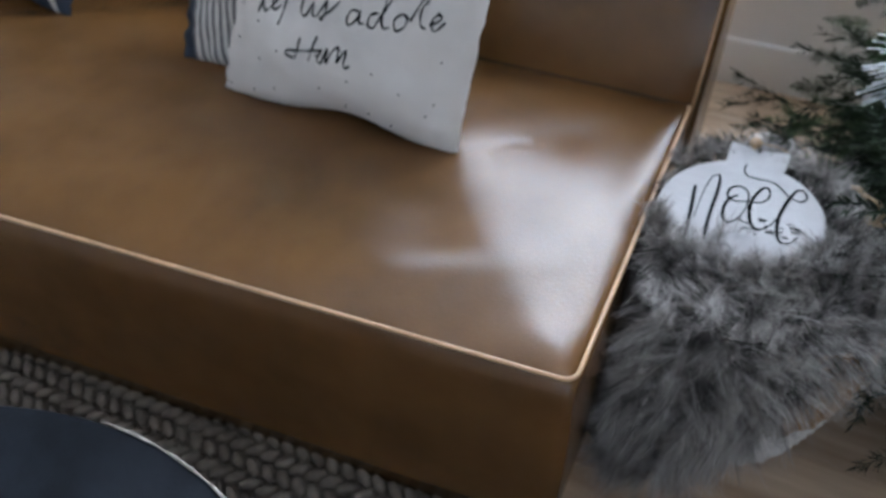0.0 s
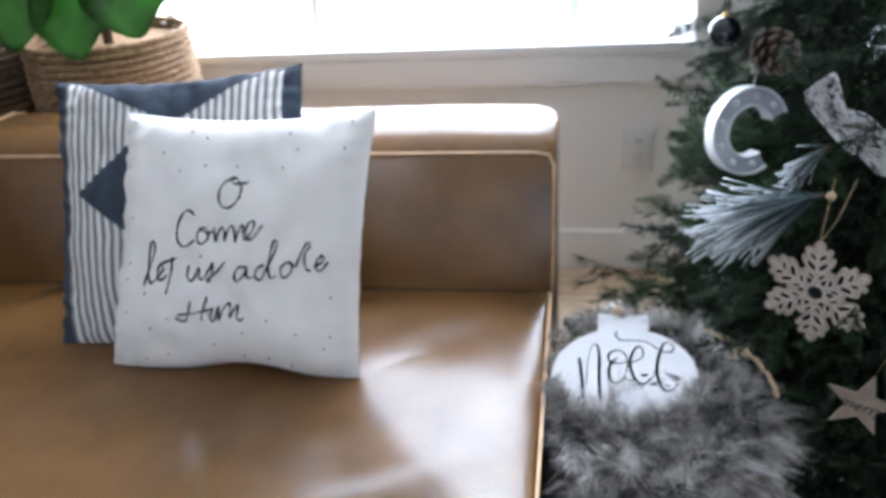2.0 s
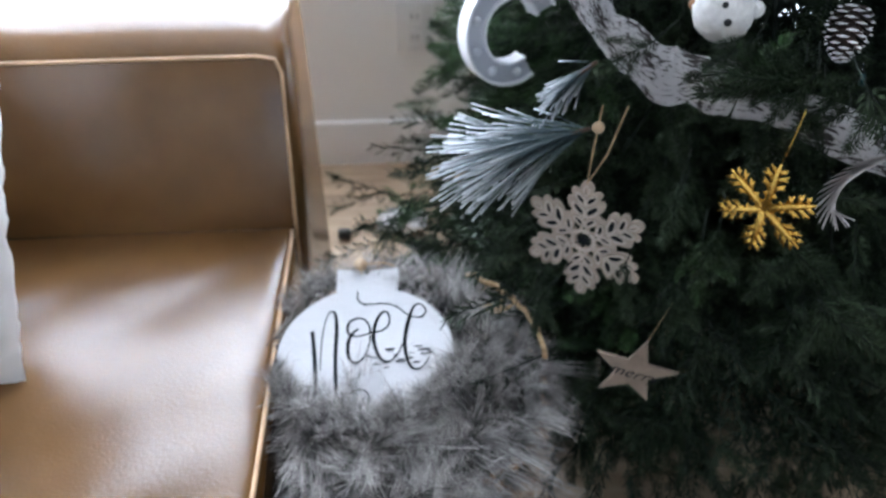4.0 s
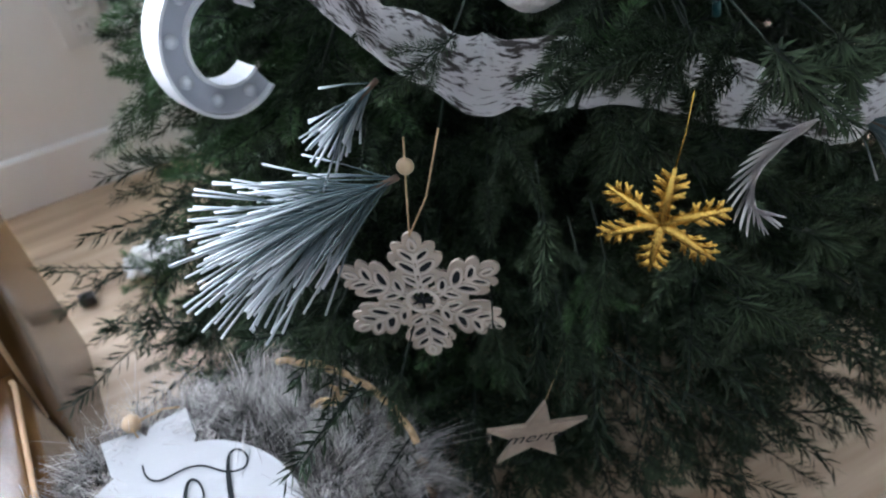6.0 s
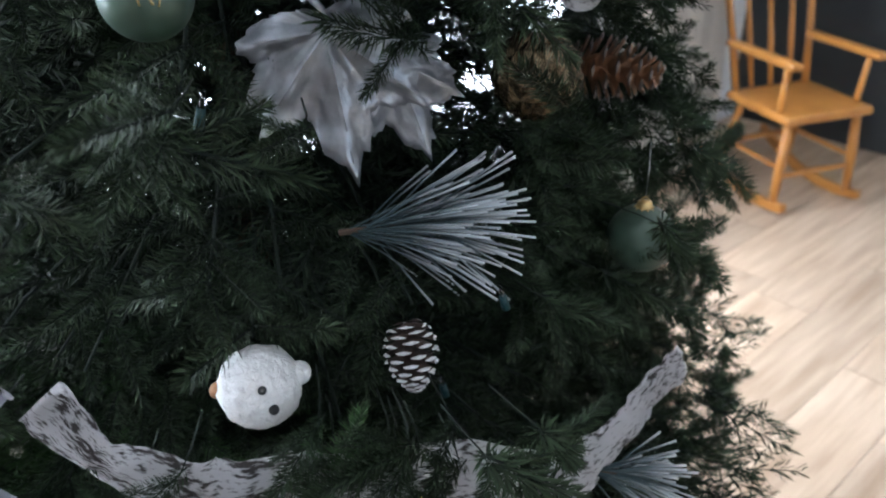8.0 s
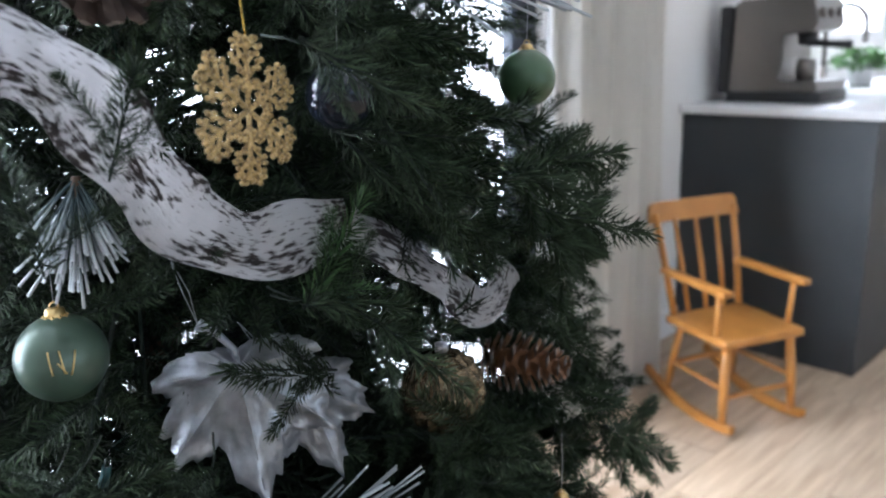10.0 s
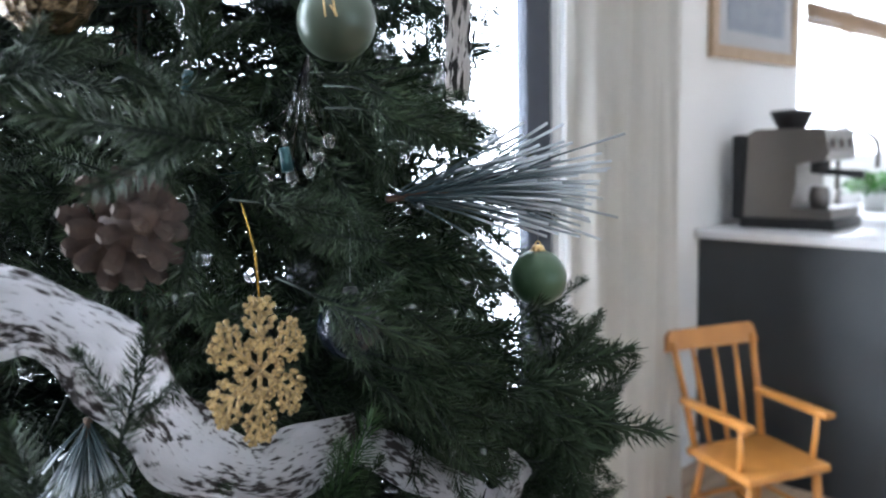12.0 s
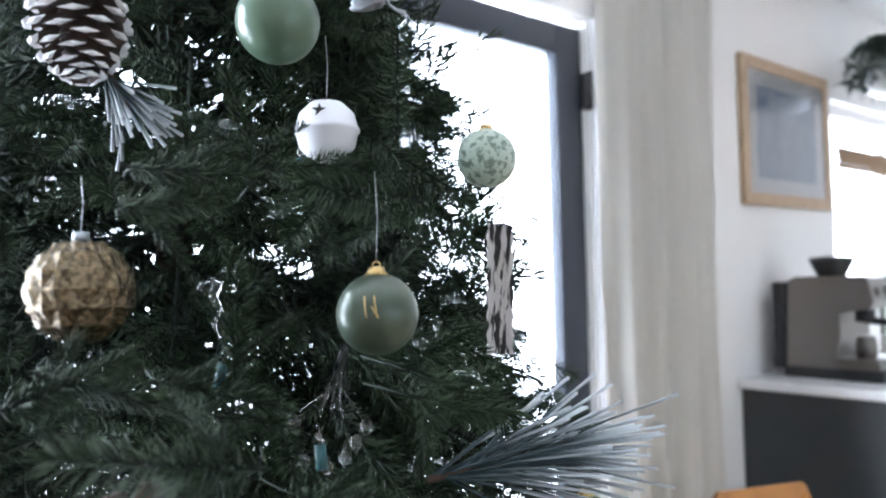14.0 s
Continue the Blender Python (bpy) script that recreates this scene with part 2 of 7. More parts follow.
def tube(bm, pts, radius, sides=8, mat=0, closed=False, caps=True):
    """A round rod along points; radius is a number or one per point."""
    pts = [V(p) for p in pts]
    n = len(pts)
    rad = radius if isinstance(radius, (list, tuple)) else [radius] * n
    rings, up = [], None
    for i, p in enumerate(pts):
        a = pts[(i - 1) % n] if closed or i else p
        b = pts[(i + 1) % n] if closed or i < n - 1 else p
        d = (b - a).normalized()
        if up is None:
            up = d.orthogonal().normalized()
        up = (up - d * up.dot(d)).normalized()
        side = d.cross(up)
        rings.append([bm.verts.new(p + (up * math.cos(t) + side * math.sin(t)) * rad[i]) for t in [2 * math.pi * k / sides for k in range(sides)]])
    for i in range(n if closed else n - 1):
        a, b = rings[i], rings[(i + 1) % n]
        for k in range(sides):
            f = bm.faces.new((a[k], a[(k + 1) % sides], b[(k + 1) % sides], b[k]))
            f.material_index = mat
    if caps and not closed:
        bm.faces.new(rings[0][::-1]).material_index = mat
        bm.faces.new(rings[-1]).material_index = mat
    return rings


def lathe(bm, profile, sides=32, mat=0, centre=(0, 0, 0)):
    """A turned shape from (radius, height) pairs."""
    rings = []
    for r, z in profile:
        rings.append([bm.verts.new((centre[0] + r * math.cos(2 * math.pi * k / sides), centre[1] + r * math.sin(2 * math.pi * k / sides), centre[2] + z)) for k in range(sides)])
    for a, b in zip(rings, rings[1:]):
        for k in range(sides):
            bm.faces.new((a[k], a[(k + 1) % sides], b[(k + 1) % sides], b[k])).material_index = mat
    bm.faces.new(rings[0][::-1]).material_index = mat
    bm.faces.new(rings[-1]).material_index = mat
    return rings


def slab(bm, outline, depth, mat=0, m=None):
    """A flat board from an outline in x and z, with its thickness along y."""
    a = [bm.verts.new((x, -depth / 2, z)) for x, z in outline]
    b = [bm.verts.new((x, depth / 2, z)) for x, z in outline]
    n = len(a)
    bm.faces.new(a).material_index = mat
    bm.faces.new(b[::-1]).material_index = mat
    for k in range(n):
        bm.faces.new((a[(k + 1) % n], a[k], b[k], b[(k + 1) % n])).material_index = mat
    if m is not None:
        bmesh.ops.transform(bm, matrix=m, verts=a + b)


def raw_mesh(name, verts, faces, mats, parent=None, along=None, index=None, smooth=False):
    """A large mesh from arrays of corners and quads."""
    me = bpy.data.meshes.new(name)
    me.vertices.add(len(verts))
    me.vertices.foreach_set("co", np.asarray(verts, np.float32).ravel())
    k = faces.shape[1]
    me.loops.add(faces.size)
    me.loops.foreach_set("vertex_index", faces.astype(np.int32).ravel())
    me.polygons.add(len(faces))
    me.polygons.foreach_set("loop_start", np.arange(0, faces.size, k, dtype=np.int32))
    if index is not None:
        me.polygons.foreach_set("material_index", index.astype(np.int32))
    for m in mats:
        me.materials.append(m)
    if along is not None:
        me.attributes.new("along", "FLOAT", "POINT").data.foreach_set("value", along.astype(np.float32))
    me.update()
    me.validate()
    if smooth:
        me.shade_smooth()
    ob = new(name, me)
    if parent:
        ob.parent = parent
    return ob


def letters(text, size, shear=0.25, space=1.0, bold=0.0, res=3):
    """The triangles of a line of writing in x and y, centred."""
    cu = bpy.data.curves.new("writing", "FONT")
    cu.body, cu.size, cu.shear, cu.align_x, cu.align_y, cu.space_character, cu.resolution_u, cu.offset = text, size, shear, "CENTER", "CENTER", space, res, bold
    ob = new("writing", cu)
    dg = bpy.context.evaluated_depsgraph_get()
    me = bpy.data.meshes.new_from_object(ob.evaluated_get(dg))
    bpy.data.objects.remove(ob)
    bpy.data.curves.remove(cu)
    bm = bmesh.new()
    bm.from_mesh(me)
    bpy.data.meshes.remove(me)
    return bm


def facing(at, to, spin=0.0):
    """A pose whose local -y looks at a point and whose z stays up; spin turns it about that line."""
    d = (V(to) - V(at)).normalized()
    y = -d
    x = y.cross(V((0, 0, 1))).normalized()
    z = x.cross(y)
    m = Matrix((x, y, z)).transposed().to_4x4()
    return Matrix.Translation(at) @ m @ Matrix.Rotation(radians(spin), 4, "Y")

# ---- the room ----
WY, KY = 2.05, 2.20


def wall_piece(name, lo, hi, mat=WALL):
    bm = bmesh.new()
    box(bm, lo, hi)
    return tagged(finish(name, bm, mat, smooth=False), "", "wall", "", "structure")


def wall_with_opening(name, x0, x1, y, z1, hole, thick=0.16):
    """A wall along x whose opening goes right through: four butted blocks in one mesh."""
    a, b, c, d = hole
    bm = bmesh.new()
    box(bm, (x0, y, 0), (a, y + thick, z1))
    box(bm, (b, y, 0), (x1, y + thick, z1))
    if c > 0:
        box(bm, (a, y, 0), (b, y + thick, c))
    box(bm, (a, y, d), (b, y + thick, z1))
    return tagged(finish(name, bm, WALL, smooth=False), "white painted wall with a wide opening", "wall", "", "structure")


TOP = 2.6
# Left end of the opening is unseen, drawn in to darken the seat.
wall_with_opening("wall_north", -3.2, 0.55, WY, TOP, (-0.98, 0.40, 0.62, 2.2))
wall_with_opening("wall_door", 0.55, 2.5, WY, TOP, (0.68, 2.20, 0.0, 2.06))
wall_piece("wall_jog", (2.5, WY, 0), (2.62, KY, TOP))
wall_with_opening("wall_kitchen", 2.62, 6.6, KY, TOP, (4.15, 5.75, 1.14, 2.12))
wall_piece("wall_east", (6.6, -3.2, 0), (6.76, KY + 0.16, TOP))
wall_piece("wall_west", (-3.36, -3.2, 0), (-3.2, WY + 0.16, TOP))
# Unseen wall; its opening is made up for the added fill lamp.
sw = wall_with_opening("wall_south", -3.36, 6.76, -3.36, TOP, (0.1, 3.1, 0.5, 2.2))
bm = bmesh.new()
box(bm, (-3.36, -3.36, TOP), (6.76, KY + 0.16, TOP + 0.1))
tagged(finish("ceiling", bm, CEIL, smooth=False), "plain white painted ceiling", "ceiling", "", "structure")
bm = bmesh.new()
box(bm, (-3.36, -3.36, -0.12), (6.76, KY + 0.16, -0.006))
floor = tagged(finish("floor", bm, material("floor_base", (0.2, 0.14, 0.09), 0.8), smooth=False), "light oak plank floor with visible joints and grain", "floor", "", "structure")
bm = bmesh.new()
box(bm, (-40, -40, -0.4), (40, 40, -0.3))
tagged(finish("ground", bm, material("snowy_ground", (0.7, 0.7, 0.72), 0.9, vary=0.05, scale=1), smooth=False), "pale ground outside the house", "ground", "", "structure")

bm = bmesh.new()
for lo, hi in (((-3.2, WY - 0.016, 0), (0.60, WY - 0.001, 0.118)), ((2.62, KY - 0.016, 0), (3.27, KY - 0.001, 0.118))):
    box(bm, lo, hi, 0.004, 1)
tagged(finish("baseboard", bm, TRIM, smooth=False), "plain white painted baseboard", "baseboard", "", "structure")

# Window over the sofa.
win = thing("window_1", (-0.29, WY, 0.62), "wide white framed window above the sofa", "window", kind="structure")
bm = bmesh.new()
box(bm, (-0.735, -0.03, -0.022), (0.735, -0.0005, 0.004), 0.003)
box(bm, (-0.688, -0.0005, 0.0005), (0.688, 0.1175, 0.004))
part("window_sill", bm, TRIM, win)
bm = bmesh.new()
box(bm, (-0.735, -0.020, -0.10), (0.735, -0.002, -0.024), 0.003)
part("apron", bm, TRIM, win)
for s in (-1, 1):
    bm = bmesh.new()
    x = s * 0.729
    box(bm, (x - 0.036, -0.022, 0.0), (x + 0.036, -0.002, 1.65), 0.004)
    part("casing", bm, TRIM, win)
for x in (-0.665, -0.255, 0.415, 0.665):
    bm = bmesh.new()
    box(bm, (x - 0.012, 0.08, 0.0045), (x + 0.012, 0.105, 1.578), 0.004)
    part("window_frame", bm, TRIM, win)
for u, v in ((-0.65, -0.27), (-0.24, 0.40), (0.43, 0.65)):
    bm = bmesh.new()
    box(bm, (u, 0.090, 0.0045), (v, 0.094, 1.578))
    part("pane", bm, GLASS, win, smooth=False).visible_shadow = False

# Glazed double door behind the tree.
door = thing("door_1", (1.44, WY, 0), "dark navy double patio door with full glass panes", "door", kind="structure")
for x0, x1 in ((-0.755, -0.004), (0.004, 0.755)):
    for lo, hi in (((x0, 0.02, 0.01), (x0 + 0.102, 0.065, 2.04)), ((x1 - 0.106, 0.02, 0.01), (x1, 0.065, 2.04)), ((x0 + 0.102, 0.02, 1.955), (x1 - 0.106, 0.065, 2.04)), ((x0 + 0.102, 0.02, 0.01), (x1 - 0.106, 0.065, 0.22))):
        bm = bmesh.new()
        box(bm, lo, hi, 0.006)
        part("door_frame", bm, NAVY_DOOR, door)
    bm = bmesh.new()
    box(bm, (x0 + 0.102, 0.04, 0.22), (x1 - 0.106, 0.046, 1.955))
    part("pane", bm, GLASS, door, smooth=False).visible_shadow = False
for z in (0.3, 1.86):
    bm = bmesh.new()
    box(bm, (0.742, -0.008, z - 0.05), (0.764, 0.018, z + 0.05), 0.004)
    tube(bm, [(0.752, -0.01, z - 0.052), (0.752, -0.01, z + 0.052)], 0.007, 10)
    part("hinge", bm, BLACK, door, "black hinge")
for lo, hi in (((0.765, -0.022, 0.0), (0.835, -0.001, 2.12)), ((-0.835, -0.022, 0.0), (-0.765, -0.001, 2.12)), ((-0.765, -0.022, 2.06), (0.765, -0.001, 2.13))):
    bm = bmesh.new()
    box(bm, lo, hi, 0.004)
    part("casing", bm, TRIM, door)

# Kitchen window with a rolled shade.
kw = thing("window_2", (4.95, KY, 1.14), "bright kitchen window with a woven bamboo shade", "window", kind="structure")
for lo, hi in (((-0.80, 0.06, 0.0), (-0.745, 0.11, 0.98)), ((0.745, 0.06, 0.0), (0.80, 0.11, 0.98)), ((-0.745, 0.06, 0.0), (0.745, 0.11, 0.05)), ((-0.745, 0.06, 0.93), (0.745, 0.11, 0.98)), ((-0.025, 0.06, 0.05), (0.025, 0.11, 0.93))):
    bm = bmesh.new()
    box(bm, lo, hi, 0.004)
    part("window_frame", bm, TRIM, kw)
bm = bmesh.new()
box(bm, (-0.745, 0.082, 0.05), (0.745, 0.086, 0.93))
part("pane", bm, GLASS, kw, smooth=False).visible_shadow = False
shade = thing("roller_shade", (4.95, KY - 0.03, 2.05), "rolled woven bamboo shade across the kitchen window", "window shade")
for k in range(9):
    bm = bmesh.new()
    tube(bm, [(-0.8, 0.004 * math.sin(k), -0.16 - 0.011 * k), (0.8, 0.004 * math.sin(k), -0.16 - 0.011 * k)], 0.0056, 6)
    part("slat", bm, BAMBOO, shade)

# Outlet.
outlet = thing("wall_outlet", (0.29, WY - 0.005, 0.345), "white plastic duplex wall outlet cover plate", "outlet")
bm = bmesh.new()
box(bm, (-0.04, -0.004, -0.058), (0.04, 0.004, 0.058), 0.003, 2)
part("cover_plate", bm, PLATE, outlet)
for z in (-0.024, 0.024):
    bm = bmesh.new()
    box(bm, (-0.017, -0.007, z - 0.016), (0.017, -0.003, z + 0.016), 0.006, 3)
    for dx in (-0.006, 0.006):
        box(bm, (dx - 0.001, -0.0076, z - 0.002), (dx + 0.001, -0.0068, z + 0.008), mat=1)
    part("socket", bm, [PLATE, BLACK], outlet)

# Curtain beside the door.
cur = thing("curtain", (2.50, 2.003, 0.015), "floor-length cream linen curtain hanging in soft folds", "curtain")
bm = bmesh.new()
NU, NZ = 150, 24
grid = []
for j in range(NZ + 1):
    row = []
    for i in range(NU + 1):
        u = i / NU
        x = -0.31 + 0.62 * u
        w = 0.6 + 0.4 * (1 - j / NZ)
        y = 1.1 * w * (0.020 * math.sin(u * 27 + 0.6 * math.sin(j * 0.2)) + 0.006 * math.sin(u * 61 + 1.3) + 0.01 * math.sin(u * 13 + j * 0.09))
        row.append(bm.verts.new((x + 0.012 * math.sin(j * 0.21 + u * 9), y, 2.42 * j / NZ)))
    grid.append(row)
for j in range(NZ):
    for i in range(NU):
        bm.faces.new((grid[j][i], grid[j][i + 1], grid[j + 1][i + 1], grid[j + 1][i]))
bmesh.ops.solidify(bm, geom=bm.faces[:], thickness=0.002)
part("cloth", bm, CURTAIN, cur)
bm = bmesh.new()
tube(bm, [(-0.5, 0, 2.44), (0.45, 0, 2.44)], 0.012, 12)
part("rod", bm, BLACK, cur)

# ---- sofa ----
SX, SF, SB, SZ = 0.092, 0.711, 1.298, 0.355
sofa = thing("sofa", (-1.0, 1.15, 0.0), "long low tan leather sofa with piped edges and creased seat", "sofa")
L0 = -2.3


def local(p):
    return (p[0] + 1.0, p[1] - 1.15, p[2])


def cushion_block(bm, lo, hi, crown, soft, nx, ny, creases=0.0, skew=0.0):
    """An upholstered block with a soft crowned top and shallow creases."""
    tops = []
    for j in range(ny + 1):
        row = []
        for i in range(nx + 1):
            u, v = i / nx, j / ny
            x, y = lo[0] + u * (hi[0] - lo[0]), lo[1] + v * (hi[1] - lo[1])
            y += (1 - v) * skew * (x - hi[0])
            e = min(u * (hi[0] - lo[0]), (1 - u) * (hi[0] - lo[0]), v * (hi[1] - lo[1]), (1 - v) * (hi[1] - lo[1]))
            z = hi[2] + crown * (1 - math.exp(-e / 0.07)) - soft * math.exp(-e / 0.012)
            if creases:
                n1 = noise.noise((x * 2.0 + y * 1.6, (y - x * 0.75) * 8.5, 0.3))
                n2 = noise.noise((x * 7 + 4, y * 7, 2.0))
                k = 1 - math.exp(-e / 0.05)
                fold = -math.exp(-((x + 0.45 + 0.55 * (y - 1.0)) / 0.010) ** 2) - 0.8 * math.exp(-((x + 0.20 - 0.9 * (y - 1.0)) / 0.013) ** 2) * (y < 1.1)
                z += creases * k * (n1 * 0.75 + n2 * 0.4 + 0.16 * fold)
            row.append(bm.verts.new(local((x, y, z))))
        tops.append(row)
    for j in range(ny):
        for i in range(nx):
            bm.faces.new((tops[j][i], tops[j][i + 1], tops[j + 1][i + 1], tops[j + 1][i]))
    rim = tops[0] + [r[-1] for r in tops[1:]] + tops[-1][-2::-1] + [r[0] for r in tops[-2:0:-1]]
    low, cx, cy = [], (lo[0] + hi[0]) / 2, (lo[1] + hi[1]) / 2
    prev = rim
    for k in range(1, 9):
        f = k / 8
        ring = []
        for v in rim:
            bulge = 0.006 * math.sin(math.pi * f)
            x, y = v.co.x - 1.0, v.co.y + 1.15 - 0
            dx = bulge * (1 if x > hi[0] - 1e-4 else -1 if x < lo[0] + 1e-4 else 0)
            dy = bulge * (1 if y > hi[1] - 1e-4 else -1 if y < lo[1] + 1e-4 else 0)
            ring.append(bm.verts.new((v.co.x + dx, v.co.y + dy, v.co.z + (lo[2] - v.co.z) * f)))
        for a in range(len(rim)):
            b = (a + 1) % len(rim)
            bm.faces.new((prev[b], prev[a], ring[a], ring[b]))
        prev = ring
    bm.faces.new(prev[::-1])


bm = bmesh.new()
cushion_block(bm, (L0, SF, 0.012), (SX, SB + 0.03, SZ - 0.004), 0.016, 0.003, 240, 70, 0.0085, 0.07)
part("seat", bm, LEATHER, sofa)
bm = bmesh.new()


def rounded_loop(x0, y0, x1, y1, z, r, n=6):
    pts = []
    for cx, cy, a0 in ((x1 - r, y0 + r, -90), (x1 - r, y1 - r, 0), (x0 + r, y1 - r, 90), (x0 + r, y0 + r, 180)):
        pts += [(cx + r * math.cos(radians(a0 + 90 * k / n)), cy + r * math.sin(radians(a0 + 90 * k / n)), z) for k in range(n + 1)]
    return pts


tube(bm, [local((L0 + (SX - 0.02 - L0) * k / 8, SF + 0.07 * (L0 - SX) * (1 - k / 8), SZ - 0.001)) for k in range(8)] + [local(p) for p in rounded_loop(L0, SF, SX, SB + 0.02, SZ - 0.001, 0.018)[:10]], 0.0029, 8)
part("seat_piping", bm, PIPING, sofa, "pale leather piping")

# Backrest: a leaning block whose cross section is rounded above.
bm = bmesh.new()
section = [(1.30, 0.012), (1.312, 0.30), (1.338, 0.42), (1.372, 0.54), (1.394, 0.585), (1.408, 0.603), (1.44, 0.617), (1.50, 0.624), (1.56, 0.621), (1.60, 0.608), (1.628, 0.58), (1.64, 0.53), (1.645, 0.3), (1.645, 0.012)]
xs = [L0, L0 + 0.01] + [L0 + 0.04 + (SX + 0.008 - L0 - 0.08) * k / 60 for k in range(61)] + [SX - 0.012, SX + 0.0, SX + 0.008]
rings = []
for x in xs:
    e = min(x - L0, SX + 0.008 - x)
    sh = 0.028 * max(0, 1 - e / 0.045) ** 2
    row = []
    for y, z in section:
        cy, cz = 1.48, 0.3
        wob = 0.003 * noise.noise((x * 4, y * 8, z * 8))
        row.append(bm.verts.new(local((x, y + (cy - y) * sh * 1.2 + wob, z + (cz - z) * sh * (1 if z > 0.5 else 0) * 1.6 + wob))))
    rings.append(row)
for a, b in zip(rings, rings[1:]):
    for k in range(len(section)):
        n = (k + 1) % len(section)
        bm.faces.new((a[k], b[k], b[n], a[n]))
bm.faces.new(rings[0])
bm.faces.new(rings[-1][::-1])
part("backrest", bm, LEATHER, sofa)
bm = bmesh.new()
tube(bm, [local((x, 1.393, 0.588)) for x in (L0 + 0.03, -1.6, -1.04, -0.6, -0.2, SX - 0.03)] + [local((SX - 0.004, 1.394, 0.583)), local((SX + 0.004, 1.388, 0.565)), local((SX + 0.004, 1.34, 0.42)), local((SX + 0.002, 1.31, 0.28))], 0.0028, 8)
part("back_piping", bm, PIPING, sofa, "pale leather piping")
bm = bmesh.new()
tube(bm, [local((-1.06, y, z + 0.001)) for y, z in section[4:10]], 0.004, 8)
part("back_seam", bm, PIPING, sofa, "raised leather seam")

# ---- cushions ----


def cushion(name, corner_bl, corner_br, corner_tl, thick, mats, label, paint=None, n=44):
    """A stuffed square cushion; paint(u, v) picks the cloth of each patch."""
    bl, br, tl = V(corner_bl), V(corner_br), V(corner_tl)
    right, up = br - bl, tl - bl
    nrm = right.cross(up).normalized()
    c = bl + right / 2 + up / 2
    ob = thing(name, c, label, "cushion", "cushions on the sofa")

    def at(u, v, side):
        """u and v from -1 to 1."""
        pin = 1 - 0.055 * (1 - v * v) * abs(u) ** 3
        pin2 = 1 - (0.085 if v > 0 else 0.05 + 0.04 * math.sin(u * 4.3 + 1.0)) * (1 - u * u) * abs(v) ** 3
        puff = max(0, (1 - u ** 4) * (1 - v ** 4)) ** 0.55
        wr = 0.011 * noise.noise((u * 2.6 + side * 5, v * 2.6, 1.7)) * puff + 0.004 * noise.noise((u * 7, v * 5, 4.0)) * puff + 0.006 * noise.noise((u * 10 + 3, v * 10, side)) * (1 - puff) * (max(abs(u), abs(v)) < 0.999) + 0.0035 * math.sin(v * 34 + 2 * math.sin(v * 9)) * max(0, abs(u) - 0.72) / 0.28 * (abs(u) < 0.999) + 0.003 * math.sin(u * 29 + 2 * math.sin(u * 7)) * max(0, abs(v) - 0.78) / 0.22 * (abs(v) < 0.999) - 0.012 * math.exp(-((u + 0.42) / 0.13) ** 2 - ((v + 0.80) / 0.10) ** 2) * side
        return right * (u * pin / 2) + up * (v * pin2 / 2) + nrm * side * (thick * puff / 2 + wr)
    bm = bmesh.new()
    sheets = []
    for side in (1, -1):
        g = [[bm.verts.new(at(-1 + 2 * i / n, -1 + 2 * j / n, side)) for i in range(n + 1)] for j in range(n + 1)]
        for j in range(n):
            for i in range(n):
                q = (g[j][i], g[j][i + 1], g[j + 1][i + 1], g[j + 1][i])
                f = bm.faces.new(q if side > 0 else q[::-1])
                if paint:
                    f.material_index = paint(-1 + 2 * (i + 0.5) / n, -1 + 2 * (j + 0.5) / n)
        sheets.append(g)
    bmesh.ops.remove_doubles(bm, verts=bm.verts[:], dist=0.0004)
    part("cover", bm, mats, ob)
    return ob, at, nrm


pil, pil_at, pil_n = cushion("cushion", (-0.602, 1.035, 0.360), (-0.186, 1.022, 0.364), (-0.580, 1.228, 0.726), 0.13, WHITE_CLOTH,
                             "white cotton cushion with black handwriting and tiny dots")


def pen(ob, at, lines, wide=0.0014):
    """Handwriting on a cushion: smooth strokes, in thousandths of its half width, that follow the curved face."""
    for line in lines:
        P = [V((x / 1000 * 0.92 + 0.15, y / 1000 * 0.95 - 0.07)) for x, y in line]
        run = []
        for i in range(len(P) - 1):
            p0, p1, p2, p3 = P[max(0, i - 1)], P[i], P[i + 1], P[min(len(P) - 1, i + 2)]
            for k in range(5):
                t = k / 5
                run.append(0.5 * ((2 * p1) + (p2 - p0) * t + (2 * p0 - 5 * p1 + 4 * p2 - p3) * t * t + (3 * p1 - p0 - 3 * p2 + p3) * t ** 3))
        run.append(P[-1])
        pts = []
        for q in run:
            p = at(q.x, q.y, 1)
            pts.append((p, (p - at(q.x, q.y, -1)).normalized()))
        bm = bmesh.new()
        prev = None
        for i, (p, nn) in enumerate(pts):
            e = pts[min(i + 1, len(pts) - 1)][0] - pts[max(0, i - 1)][0]
            w = nn.cross(e).normalized() * wide * (1.0 + 0.3 * math.sin(i * 0.7)) * (0.6 if i in (0, len(pts) - 1) else 1)
            pair = [bm.verts.new(p + nn * (0.0012 + 0.00004 * (i % 7)) + w * g) for g in (-1, 1)]
            if prev:
                bm.faces.new((prev[0], pair[0], pair[1], prev[1]))
            prev = pair
        part("writing", bm, INK, ob, "black handwritten stroke", smooth=False)


# The word "O".
pen(pil, pil_at, [[(-79, 563), (-159, 529), (-200, 438), (-183, 351), (-109, 328), (-49, 388), (-30, 485), (-71, 549), (-115, 560), (-86, 513), (24, 528)]])
